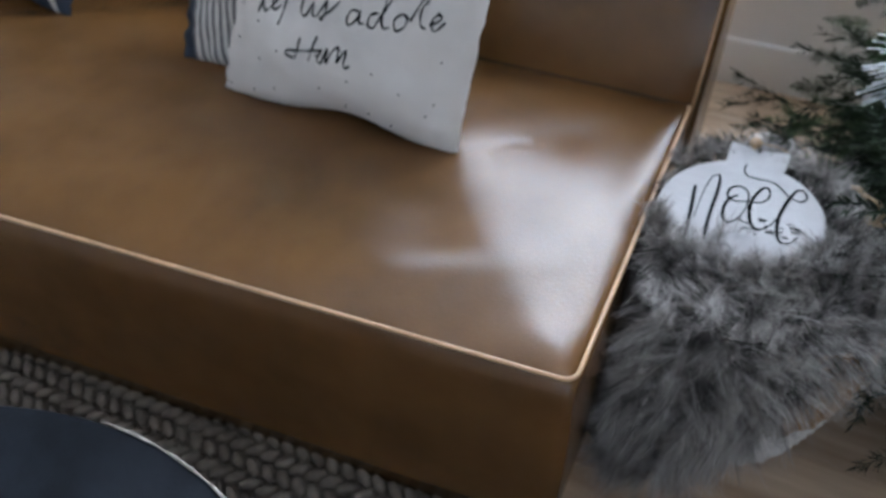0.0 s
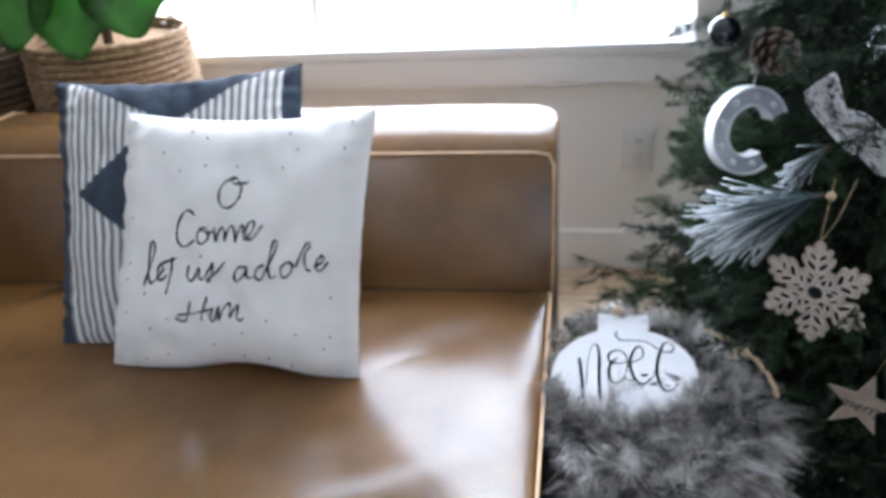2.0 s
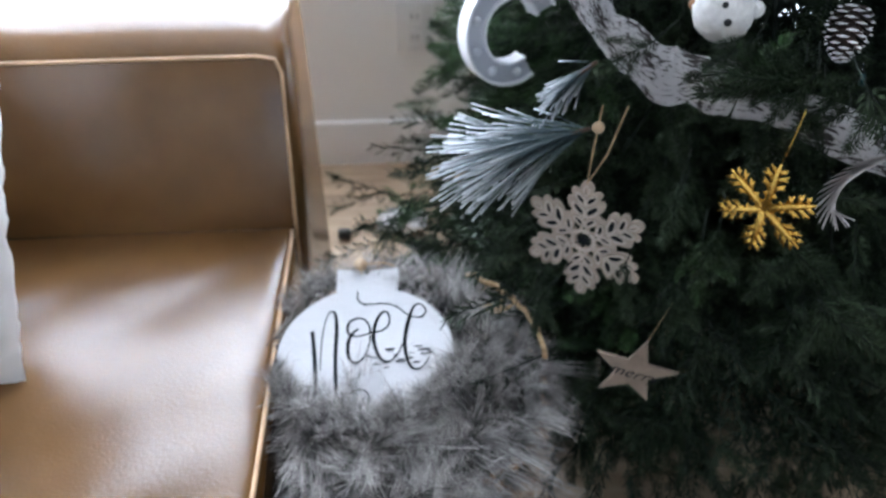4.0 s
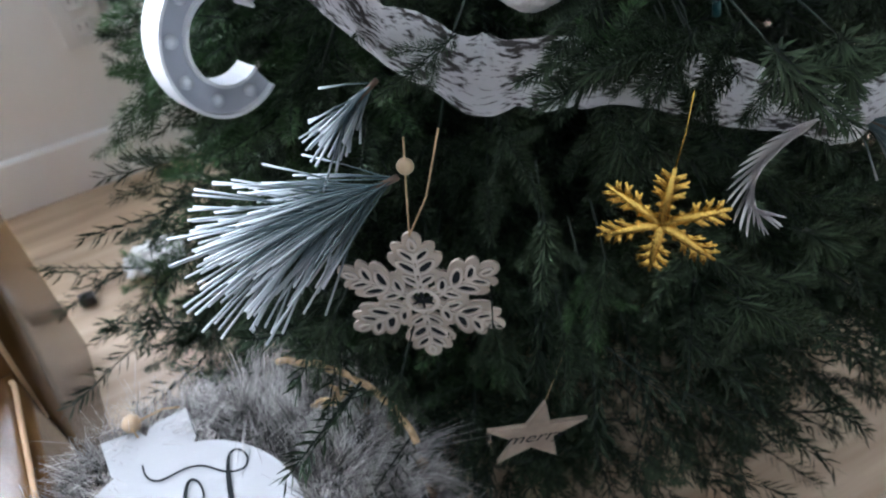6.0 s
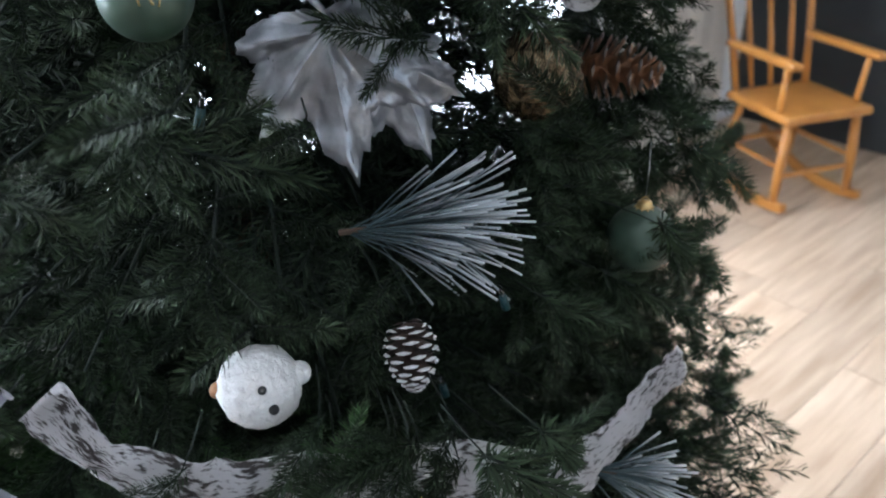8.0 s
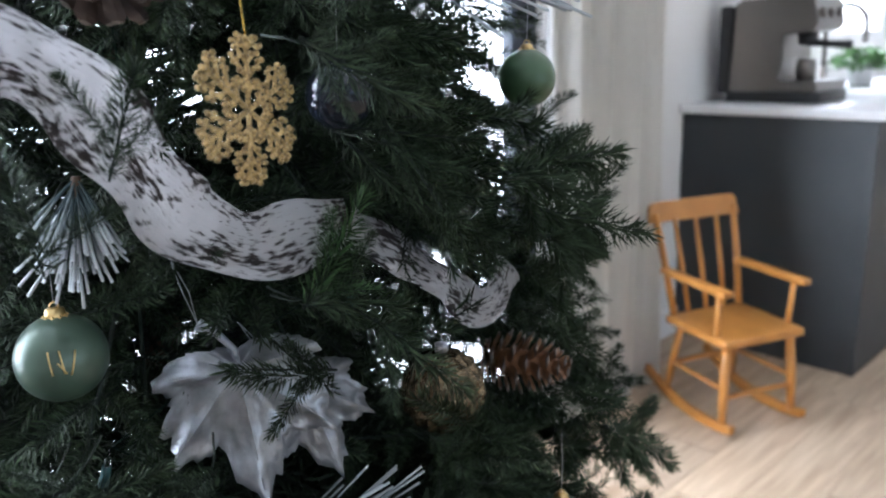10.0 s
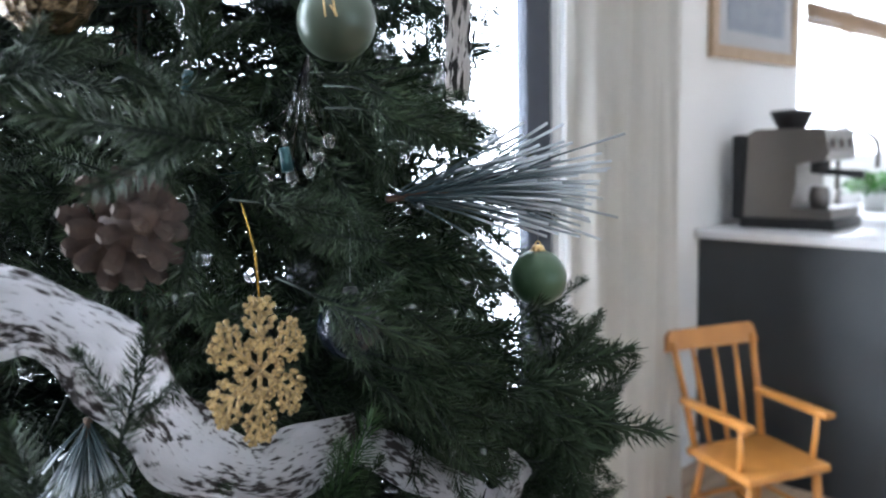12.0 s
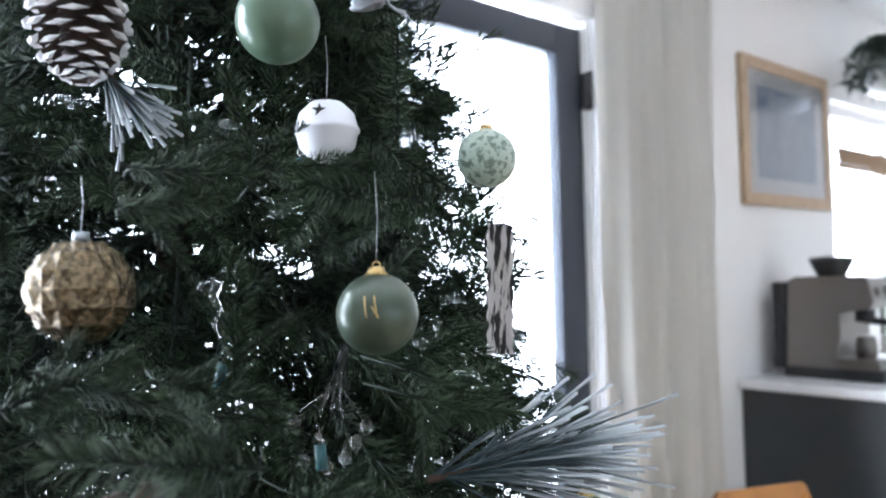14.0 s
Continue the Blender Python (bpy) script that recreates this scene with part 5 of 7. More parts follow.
            if not behind:
                for sg in (-1, 1, -1, 1) if z < 0.95 else (-1, 1):
                    put_twig(p - d * rt.uniform(0.005, 0.045), (d + side * sg * rt.uniform(0.4, 1.1) + V((0, 0, rt.uniform(-0.3, 0.25)))).normalized(), rt.uniform(0.6, 0.85), tone)
    z += 0.046 + 0.008 * (tier % 2)
    tier += 1


def sprig(root, tip, tone=0):
    """A small spray placed to cross, in the camera's view, what hangs behind it."""
    p, q = V(root) - V((AX, AY, 0)), V(tip) - V((AX, AY, 0))
    d = (q - p).normalized()
    ln = max(0.07, min(0.13, (q - p).length))
    s = d.cross(V((p.x, p.y, 0)).normalized()).normalized()
    put_twig(q - d * ln, d, ln / 0.105, tone, near=True)
    for f, sg in ((0.15, 1), (0.24, -1)):
        put_twig(q - d * ln * (1 - f), (d + s * sg * rt.uniform(0.7, 1.1) + V((0, 0, rt.uniform(-0.3, 0.2)))).normalized(), ln / 0.11 * rt.uniform(0.5, 0.65), tone, near=True)
    inn = V((-p.x, -p.y, 0)).normalized()
    tube(limbs, [q - d * ln * 0.9, q - d * ln + inn * 0.02, q - d * ln * 1.05 + inn * 0.05], [0.0005, 0.0007, 0.0008], 5)


for root, tip, tone in (
    ((0.725, 1.085, 0.97), (0.629, 1.085, 0.979), 0),
    ((0.709, 1.02, 1.028), (0.777, 1.02, 0.955), 0),
    ((0.815, 1.02, 0.9), (0.754, 1.02, 0.969), 0),
    ((0.677, 1.05, 1.036), (0.75, 1.05, 1.094), 1),
    ((0.673, 1.045, 1.041), (0.775, 1.045, 1.032), 0),
    ((0.847, 1.0, 0.847), (0.99, 1.0, 0.714), 0),
    ((0.94, 1.07, 0.883), (1.152, 1.07, 0.734), 0),
    ((0.636, 1.02, 0.714), (0.518, 1.02, 0.74), 0),
    ((0.609, 0.99, 0.734), (0.577, 0.99, 0.693), 0),
    ((0.637, 0.945, 0.752), (0.71, 0.945, 0.654), 0),
    ((0.683, 0.94, 0.748), (0.757, 0.94, 0.666), 0),
    ((0.479, 1.075, 0.725), (0.443, 1.075, 0.701), 0),
    ((0.405, 1.15, 0.806), (0.434, 1.15, 0.773), 0),
    ((0.577, 1.02, 0.726), (0.587, 1.02, 0.778), 1),
    ((0.752, 1.045, 1.405), (0.645, 1.045, 1.392), 0),
    ((0.646, 1.07, 1.437), (0.645, 1.07, 1.482), 0),
    ((0.784, 1.07, 1.375), (0.847, 1.07, 1.4), 0),
    ((0.624, 1.04, 1.34), (0.631, 1.04, 1.381), 0),
    ((0.568, 1.06, 1.396), (0.64, 1.06, 1.396), 0),
    ((0.572, 1.02, 1.284), (0.627, 1.02, 1.269), 0),
    ((0.713, 1.02, 1.31), (0.797, 1.02, 1.249), 0),
    ((0.526, 1.03, 1.128), (0.526, 1.03, 1.165), 0),
    ((0.616, 1.0, 1.276), (0.514, 1.0, 1.292), 0),
    ((0.698, 1.01, 1.22), (0.643, 1.01, 1.221), 0),
    ((0.654, 1.0, 1.199), (0.732, 1.0, 1.149), 0),
    ((0.822, 1.03, 1.108), (0.974, 1.03, 1.072), 0),
    ((0.86, 1.03, 1.056), (1.011, 1.03, 1.004), 0),
    ((0.562, 1.01, 1.169), (0.573, 1.01, 1.205), 0),
    ((0.705, 1.01, 1.297), (0.769, 1.01, 1.265), 0),
    ((0.523, 1.001, 0.632), (0.515, 0.966, 0.569), 0),
    ((0.521, 1.022, 0.66), (0.52, 0.994, 0.652), 0),
    ((0.558, 0.97, 0.576), (0.545, 0.947, 0.531), 0),
    ((0.524, 0.989, 0.578), (0.516, 0.967, 0.568), 0),
    ((0.548, 0.969, 0.538), (0.541, 0.945, 0.514), 1),
    ((0.482, 0.993, 0.497), (0.475, 0.969, 0.469), 0),
    ((0.534, 0.963, 0.48), (0.53, 0.94, 0.456), 0),
    ((0.408, 1.036, 0.449), (0.386, 1.023, 0.407), 0),
    ((0.364, 1.083, 0.492), (0.338, 1.075, 0.466), 0),
    ((0.602, 0.928, 0.33), (0.629, 0.9, 0.272), 0),
    ((0.627, 0.994, 0.733), (0.541, 1.017, 0.74), 0),
    ((0.61, 1.002, 0.74), (0.55, 0.996, 0.718), 0),
    ((0.646, 0.988, 0.733), (0.596, 0.974, 0.713), 0),
    ((0.558, 1.03, 0.747), (0.521, 1.02, 0.73), 0),
    ((0.62, 0.965, 0.688), (0.586, 0.984, 0.721), 0),
    ((0.559, 1.021, 0.732), (0.512, 1.019, 0.725), 0),
    ((0.613, 0.994, 0.725), (0.564, 0.992, 0.723), 0),
    ((0.63, 0.977, 0.71), (0.587, 0.972, 0.709), 0),
):
    sprig(root, tip, tone)
# Boughs set across the camera's view, then pushed back along its line of sight.
for root, tip in (
    ((0.487, 1.02, 0.964), (0.6, 1.005, 0.897)),
    ((0.498, 1.0, 0.954), (0.471, 0.985, 0.912)),
    ((0.519, 1.0, 0.971), (0.438, 0.985, 0.98)),
    ((0.567, 1.0, 0.935), (0.528, 0.985, 0.932)),
    ((0.428, 1.0, 0.964), (0.485, 0.985, 0.934)),
    ((0.668, 1.0, 1.224), (0.739, 0.985, 1.166)),
    ((0.582, 0.99, 1.222), (0.569, 0.975, 1.187)),
    ((0.844, 1.03, 1.146), (0.994, 1.015, 1.031)),
    ((0.847, 1.05, 1.139), (0.997, 1.035, 1.083)),
    ((0.619, 1.0, 1.421), (0.679, 0.985, 1.416)),
    ((0.562, 1.0, 1.416), (0.616, 0.985, 1.408)),
    ((0.636, 0.99, 1.403), (0.601, 0.975, 1.364)),
    ((0.53, 0.99, 1.312), (0.558, 0.975, 1.318)),
    ((0.566, 0.99, 1.311), (0.622, 0.975, 1.301)),
    ((0.744, 1.03, 1.33), (0.809, 1.015, 1.27)),
    ((0.637, 0.98, 1.242), (0.68, 0.965, 1.238)),
    ((0.693, 1.0, 1.221), (0.742, 0.985, 1.173)),
    ((0.579, 0.98, 1.224), (0.565, 0.965, 1.191)),
    ((0.531, 1.0, 1.315), (0.575, 0.985, 1.299)),
    ((0.584, 1.0, 1.294), (0.63, 0.985, 1.288)),
):
    away = V((root[0] - VIEW_XY.x, root[1] - VIEW_XY.y, 0)) * 0.20
    sprig(V(root) + away, V(tip) + away)
# Full sprays along the edge towards the rocking chair and the door.
for root, tip in (
    ((0.96, 1.1, 1.025), (1.1, 1.08, 0.988)),
    ((0.929, 1.08, 0.999), (1.011, 1.06, 0.937)),
    ((0.997, 1.12, 0.92), (1.117, 1.1, 0.837)),
    ((0.958, 1.1, 0.878), (1.138, 1.08, 0.791)),
    ((0.978, 1.08, 0.845), (1.184, 1.06, 0.731)),
    ((1.011, 1.12, 0.785), (1.128, 1.1, 0.719)),
    ((0.978, 1.08, 0.766), (1.148, 1.06, 0.622)),
    ((1.001, 1.06, 0.674), (1.125, 1.04, 0.548)),
    ((1.006, 1.05, 0.605), (1.196, 1.03, 0.427)),
    ((0.861, 1.04, 0.759), (0.973, 1.02, 0.666)),
    ((0.873, 1.08, 0.86), (0.962, 1.06, 0.827)),
    ((0.867, 1.08, 0.818), (0.952, 1.06, 0.759)),
    ((0.919, 1.1, 0.965), (0.987, 1.08, 0.976)),
    ((0.768, 1.02, 0.779), (0.847, 1.0, 0.699)),
    ((0.888, 1.02, 0.637), (1.148, 1.0, 0.469)),
    ((0.97, 1.02, 0.518), (1.104, 1.0, 0.423)),
    ((0.836, 0.98, 0.514), (0.984, 0.96, 0.37)),
    ((0.818, 0.96, 0.432), (1.025, 0.94, 0.225)),
    ((0.718, 0.95, 0.57), (0.825, 0.93, 0.456)),
    ((0.64, 0.93, 0.551), (0.737, 0.91, 0.439)),
    ((0.972, 1.06, 0.728), (1.11, 1.04, 0.66)),
    ((0.769, 1.06, 1.212), (0.835, 1.04, 1.165)),
    ((0.728, 1.04, 1.184), (0.78, 1.02, 1.144)),
    ((0.798, 1.06, 1.148), (0.897, 1.04, 1.097)),
    ((0.827, 1.05, 1.108), (0.99, 1.03, 1.082)),
    ((0.821, 1.04, 1.091), (1.013, 1.02, 1.022)),
    ((0.736, 1.03, 1.134), (0.785, 1.01, 1.097)),
    ((0.782, 1.06, 1.127), (0.842, 1.04, 1.085)),
    ((0.793, 1.05, 1.077), (0.855, 1.03, 1.04)),
    ((0.734, 1.06, 1.323), (0.81, 1.04, 1.282)),
    ((0.712, 1.06, 1.424), (0.761, 1.04, 1.428)),
    ((0.679, 1.04, 1.279), (0.725, 1.02, 1.256)),
):
    root, tip = V(root), V(tip)
    if not (blocked(tip, rt) or blocked(root.lerp(tip, 0.5), rt)):
        sprig(root, tip)
    d = (tip - root).normalized()
    for k in range(9):
        w = root.lerp(tip, rt.uniform(-0.5, 0.5)) + V((rt.gauss(0, 0.012), rt.uniform(0.0, 0.06), rt.gauss(0, 0.014)))
        dr = (d + V((rt.gauss(0, 0.5), rt.gauss(0, 0.3), rt.gauss(0, 0.4)))).normalized()
        if not (blocked(w, rt) or blocked(w + dr * 0.045, rt) or blocked(w + dr * 0.085, rt)):
            put_twig(w - V((AX, AY, 0)), dr, rt.uniform(0.7, 0.95), 0)
# Close low sprays over the base, all in the shade-dark inner needles.
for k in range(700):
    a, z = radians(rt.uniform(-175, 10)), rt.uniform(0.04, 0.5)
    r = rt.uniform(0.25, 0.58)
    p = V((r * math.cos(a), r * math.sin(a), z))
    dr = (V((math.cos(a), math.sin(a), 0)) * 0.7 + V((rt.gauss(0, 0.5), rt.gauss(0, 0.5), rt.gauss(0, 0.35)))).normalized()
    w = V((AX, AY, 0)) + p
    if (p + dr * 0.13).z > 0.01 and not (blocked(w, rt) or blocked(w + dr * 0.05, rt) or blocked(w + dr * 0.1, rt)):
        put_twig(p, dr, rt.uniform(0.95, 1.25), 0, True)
# Low sprays that spread towards the open floor, half in the shade-dark needles.
for k in range(300):
    a, z = radians(rt.uniform(-80, 18)), rt.uniform(0.05, 0.58)
    r = float(np.interp(z, HEIGHTS, RADII)) * rt.uniform(0.62, 0.93)
    p = V((r * math.cos(a), r * math.sin(a), z))
    dr = (V((math.cos(a), math.sin(a), -0.1)) + V((rt.gauss(0, 0.5), rt.gauss(0, 0.5), rt.gauss(0, 0.35)))).normalized()
    w = V((AX, AY, 0)) + p
    if (p + dr * 0.1).z > 0.02 and not (blocked(w, rt) or blocked(w + dr * 0.05, rt) or blocked(w + dr * 0.1, rt)):
        put_twig(p, dr, rt.uniform(0.8, 1.05), 0, k % 2 == 0)
# Fuller sprays on the window side; every fourth is painted brighter for its light.
for k in range(400):
    a, z = radians(rt.uniform(176, 240)), rt.uniform(0.12, 0.80)
    r = float(np.interp(z, HEIGHTS, RADII)) * rt.uniform(0.52, 0.74)
    p = V((r * math.cos(a), r * math.sin(a), z))
    dr = (V((math.cos(a), math.sin(a), 0.05)) + V((rt.gauss(0, 0.5), rt.gauss(0, 0.5), rt.gauss(0, 0.35)))).normalized()
    w = V((AX, AY, 0)) + p
    if not (blocked(w, rt) or blocked(w + dr * 0.05, rt) or blocked(w + dr * 0.1, rt)):
        put_twig(p, dr, rt.uniform(0.7, 0.95), 1 if k % 4 == 0 else 0)
# Shorter inner sprays on the side towards the glazed door, most of them shade-dark.
for k in range(330):
    a, z = radians(rt.uniform(-100, -2)), rt.uniform(0.75, 1.68)
    r = float(np.interp(z, HEIGHTS, RADII)) * rt.uniform(0.48, 0.80)
    p = V((r * math.cos(a), r * math.sin(a), z))
    dr = (p.normalized() * 0.6 + V((rt.gauss(0, 0.6), rt.gauss(0, 0.6), rt.gauss(0, 0.5)))).normalized()
    w = V((AX, AY, 0)) + p
    if not (blocked(w, rt) or blocked(w + dr * 0.05, rt) or blocked(w + dr * 0.1, rt)):
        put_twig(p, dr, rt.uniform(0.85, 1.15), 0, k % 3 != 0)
tv, ta, ti = np.concatenate(tw_v), np.concatenate(tw_a), np.concatenate(tw_i)
tf = np.arange(len(tv)).reshape(-1, 4)
tagged(raw_mesh("crown", tv, tf, [NEEDLE, NEEDLE_NEW_LIT, BOUGH], tree, ta, ti), "needled boughs", kind="stuff")
part("bough_wood", limbs, BOUGH, tree)
bm = bmesh.new()
tube(bm, [(0, 0, 0.0), (0, 0, 1.2), (0, 0, 2.3)], [0.028, 0.022, 0.006], 12)
part("trunk", bm, TRUNK, tree)

# ---- ornaments ----
GROUP = "ornaments on the tree"


def hung(name, key, label, category="ornament", spin=0.0, to=None, drop=0.0):
    at = V(O[key][0])
    ob = thing(name, (0, 0, 0), label, category, GROUP)
    ob.matrix_world = facing(at, to or (VIEW_XY.x, VIEW_XY.y, at.z + 0.03), spin)
    return ob


def thread(ob, z0, length, mat=SILVER, rad=0.00022, sway=0.001):
    bm = bmesh.new()
    tube(bm, [(0, 0, z0), (sway, 0.004, z0 + length * 0.5), (0, 0.012, z0 + length)], rad, 5)
    part("thread", bm, mat, ob)


def ball(name, key, r, mat, label, marks=0, cap=BRASS, string=0.05):
    ob = hung(name, key, label, "bauble")
    bm = bmesh.new()
    bmesh.ops.create_uvsphere(bm, u_segments=40, v_segments=24, radius=r)
    part("ball", bm, mat, ob)
    bm = bmesh.new()
    lathe(bm, [(r * 0.22, r * 0.93), (r * 0.23, r * 0.98), (r * 0.2, r * 1.14), (r * 0.05, r * 1.17)], 20)
    for k in range(10):
        a = 2 * math.pi * k / 10
        tube(bm, [(r * 0.22 * math.cos(a), r * 0.22 * math.sin(a), r * 0.99), (r * 0.29 * math.cos(a), r * 0.29 * math.sin(a), r * 0.93)], [r * 0.05, r * 0.02], 5)
    part("cap", bm, cap, ob)
    bm = bmesh.new()
    tube(bm, [(r * 0.09 * math.cos(t), 0, r * 1.2 + r * 0.09 * math.sin(t)) for t in [k * math.pi / 6 for k in range(12)]], r * 0.02, 5, closed=True)
    part("loop", bm, cap, ob)
    if string:
        thread(ob, r * 1.28, string)
    for k in range(marks):
        bm = bmesh.new()
        a0, e0 = radians(-14 + 7 * k), radians(6 - 3 * (k % 2))
        pts = []
        for t in range(7):
            a = a0 + radians(9) * t / 6 * (1 if k % 2 else -0.4)
            e = e0 + radians(30) * (t / 6 - 0.4) * (1 if k != 1 else -0.5)
            pts.append((r * 1.006 * math.sin(a) * math.cos(e), -r * 1.006 * math.cos(a) * math.cos(e), r * 1.006 * math.sin(e)))
        tube(bm, pts, r * 0.022, 5)
        part("painted_stroke", bm, BRASS, ob, "thin gold painted stroke")
    return ob


def faceted(key, r, label):
    ob = hung("faceted_bauble", key, label, "bauble")
    bm = bmesh.new()
    rows, n, rings = 8, 11, []
    for j in range(rows + 1):
        e = radians(-84 + 168 * j / rows)
        rings.append([bm.verts.new((r * math.cos(e) * math.cos(2 * math.pi * (k + 0.5 * (j % 2)) / n), r * math.cos(e) * math.sin(2 * math.pi * (k + 0.5 * (j % 2)) / n), r * math.sin(e))) for k in range(n)])
    for j in range(0, rows - 1):
        for k in range(n):
            o = j % 2
            left, rgt = rings[j + 1][(k - 1 + o) % n], rings[j + 1][(k + o) % n]
            low, high = rings[j][k], rings[j + 2][k]
            c = bm.verts.new((left.co + rgt.co + low.co + high.co) / 4 * 1.0)
            c.co = c.co.normalized() * r * 1.065
            for p, q in ((low, rgt), (rgt, high), (high, left), (left, low)):
                bm.faces.new((p, q, c))
    bm.faces.new(rings[0][::-1])
    bm.faces.new(rings[-1])
    part("ball", bm, PALE_GOLD, ob, smooth=False)
    bm = bmesh.new()
    lathe(bm, [(r * 0.16, r * 0.97), (r * 0.16, r * 1.16), (r * 0.04, r * 1.18)], 20)
    part("cap", bm, SILVER, ob)
    thread(ob, r * 1.15, 0.03)
    return ob


def pine_cone(key, length, width, mats, label, tilt=(0, 0, 0), open_=0.55, count=62, slim=1.0, tip_from=2):
    """Scales set in a spiral round a core."""
    ob = thing("pine_cone", O[key][0], label, "pine cone", GROUP, tilt)
    bm = bmesh.new()
    lathe(bm, [(width * 0.08, -length * 0.45), (width * 0.22, -length * 0.2), (width * 0.2, length * 0.2), (width * 0.05, length * 0.48)], 12)
    part("core", bm, mats[0], ob)
    for k in range(count):
        f = k / (count - 1)
        zc = -length * 0.46 + length * 0.92 * f
        rr = width * 0.5 * math.sin(math.pi * (0.12 + 0.82 * f ** 0.85)) ** 0.75
        a = k * 2.39996
        sw = width * (0.19 - 0.06 * f) * slim
        lift = 0.25 + 0.9 * f * (1 - open_) + open_ * 0.2
        d = V((math.cos(a) * math.cos(lift), math.sin(a) * math.cos(lift), math.sin(lift)))
        s = V((-math.sin(a), math.cos(a), 0))
        n = d.cross(s) * -1
        c0 = V((math.cos(a) * rr * 0.25, math.sin(a) * rr * 0.25, zc - rr * 0.25))
        bm = bmesh.new()
        secs = []
        for t, w, th in ((0, 0.35, 0.5), (0.5, 0.85, 0.8), (0.85, 1.0, 1.3), (1.0, 0.6, 0.9)):
            c = c0 + d * rr * 0.92 * t + n * (0.12 * rr * t * t)
            secs.append([bm.verts.new(c + s * sw * w * x + n * width * 0.022 * th * y) for x, y in ((-1, 0), (0, -1), (1, 0), (0, 1.4))])
        for i, (p, q) in enumerate(zip(secs, secs[1:])):
            for m in range(4):
                bm.faces.new((p[m], p[(m + 1) % 4], q[(m + 1) % 4], q[m])).material_index = 1 if i >= tip_from else 0
        bm.faces.new(secs[-1]).material_index = 1
        bmesh.ops.recalc_face_normals(bm, faces=bm.faces[:])
        part("scale", bm, mats, ob, smooth=False)
    return ob


def frosted_pick(key_at, aim, length, spread, count, label, seed, thick=0.00088):
    """A fan of long frosted needles round a stem that points along aim."""
    r = random.Random(seed)
    ob = thing("frosted_pick", key_at, label, "frosted pine pick", GROUP)
    d0 = V(aim).normalized()
    bm = bmesh.new()
    tube(bm, [(0, 0, 0), d0 * length * 0.45], [0.0025, 0.0012], 6)
    part("stem", bm, TRUNK, ob)
    vs, al, fs = [], [], []
    for k in range(int(count * 1.35)):
        j = V((r.gauss(0, 1), r.gauss(0, 1), r.gauss(0, 1)))
        j -= d0 * j.dot(d0)
        d = (d0 + j * spread * 0.42).normalized()
        st = d0 * length * r.uniform(0, 0.42)
        ln = length * r.uniform(0.5, 0.68)
        p0, p1, p2 = st, st + d * ln * 0.5 + V((0, 0, -0.01 * ln)), st + d * ln + V((0, 0, -0.06 * ln))
        u = d.orthogonal().normalized()
        w = d.cross(u)
        b = len(vs)
        for p, tk, a in ((p0, 0.5, 0.0), (p1, 0.8, 0.10), (p2, 1.15, 1.0)):
            for q in range(4):
                t = q * math.pi / 2
                vs.append(p + (u * math.cos(t) + w * math.sin(t)) * thick * tk)
                al.append(a)
        for sgm in range(2):
            for q in range(4):
                fs.append((b + 4 * sgm + q, b + 4 * sgm + (q + 1) % 4, b + 4 * sgm + 4 + (q + 1) % 4, b + 4 * sgm + 4 + q))
        fs.append((b + 8, b + 9, b + 10, b + 11))
    tagged(raw_mesh("needles", np.array([v[:] for v in vs]), np.array(fs), [FROST], ob, np.array(al)), "frosted needles", kind="stuff")
    return ob


def ring_board(bm, c, a, b, ang, width, depth, y=0.0, sides=18, mat=0):
    """A flat loop of board: an ellipse with a hole, lying in x and z."""
    ca, sa = math.cos(ang), math.sin(ang)
    loops = []
    for yy in (-depth / 2 + y, depth / 2 + y):
        for k2 in (1.0, 0.0):
            loop = []
            for k in range(sides):
                t = 2 * math.pi * k / sides
                x, z2 = (a - width * (1 - k2)) * math.cos(t), (b - width * (1 - k2)) * math.sin(t)
                loop.append(bm.verts.new((c[0] + x * ca - z2 * sa, yy, c[1] + x * sa + z2 * ca)))
            loops.append(loop)
    fo, fi, bo, bi = loops
    for k in range(sides):
        n = (k + 1) % sides
        for q in ((fo[k], fo[n], fi[n], fi[k]), (bo[n], bo[k], bi[k], bi[n]), (fo[n], fo[k], bo[k], bo[n]), (fi[k], fi[n], bi[n], bi[k])):
            bm.faces.new(q).material_index = mat


def bar(bm, p, q, w, depth, y=0.0, mat=0, w2=None):
    p, q = V((p[0], 0, p[1])), V((q[0], 0, q[1]))
    d = (q - p).normalized()
    s = V((-d.z, 0, d.x))
    w2 = w if w2 is None else w2
    c = [p - s * w / 2, q - s * w2 / 2, q + s * w2 / 2, p + s * w / 2]
    slab(bm, [(v.x, v.z) for v in c], depth, mat, Matrix.Translation((0, y, 0)))


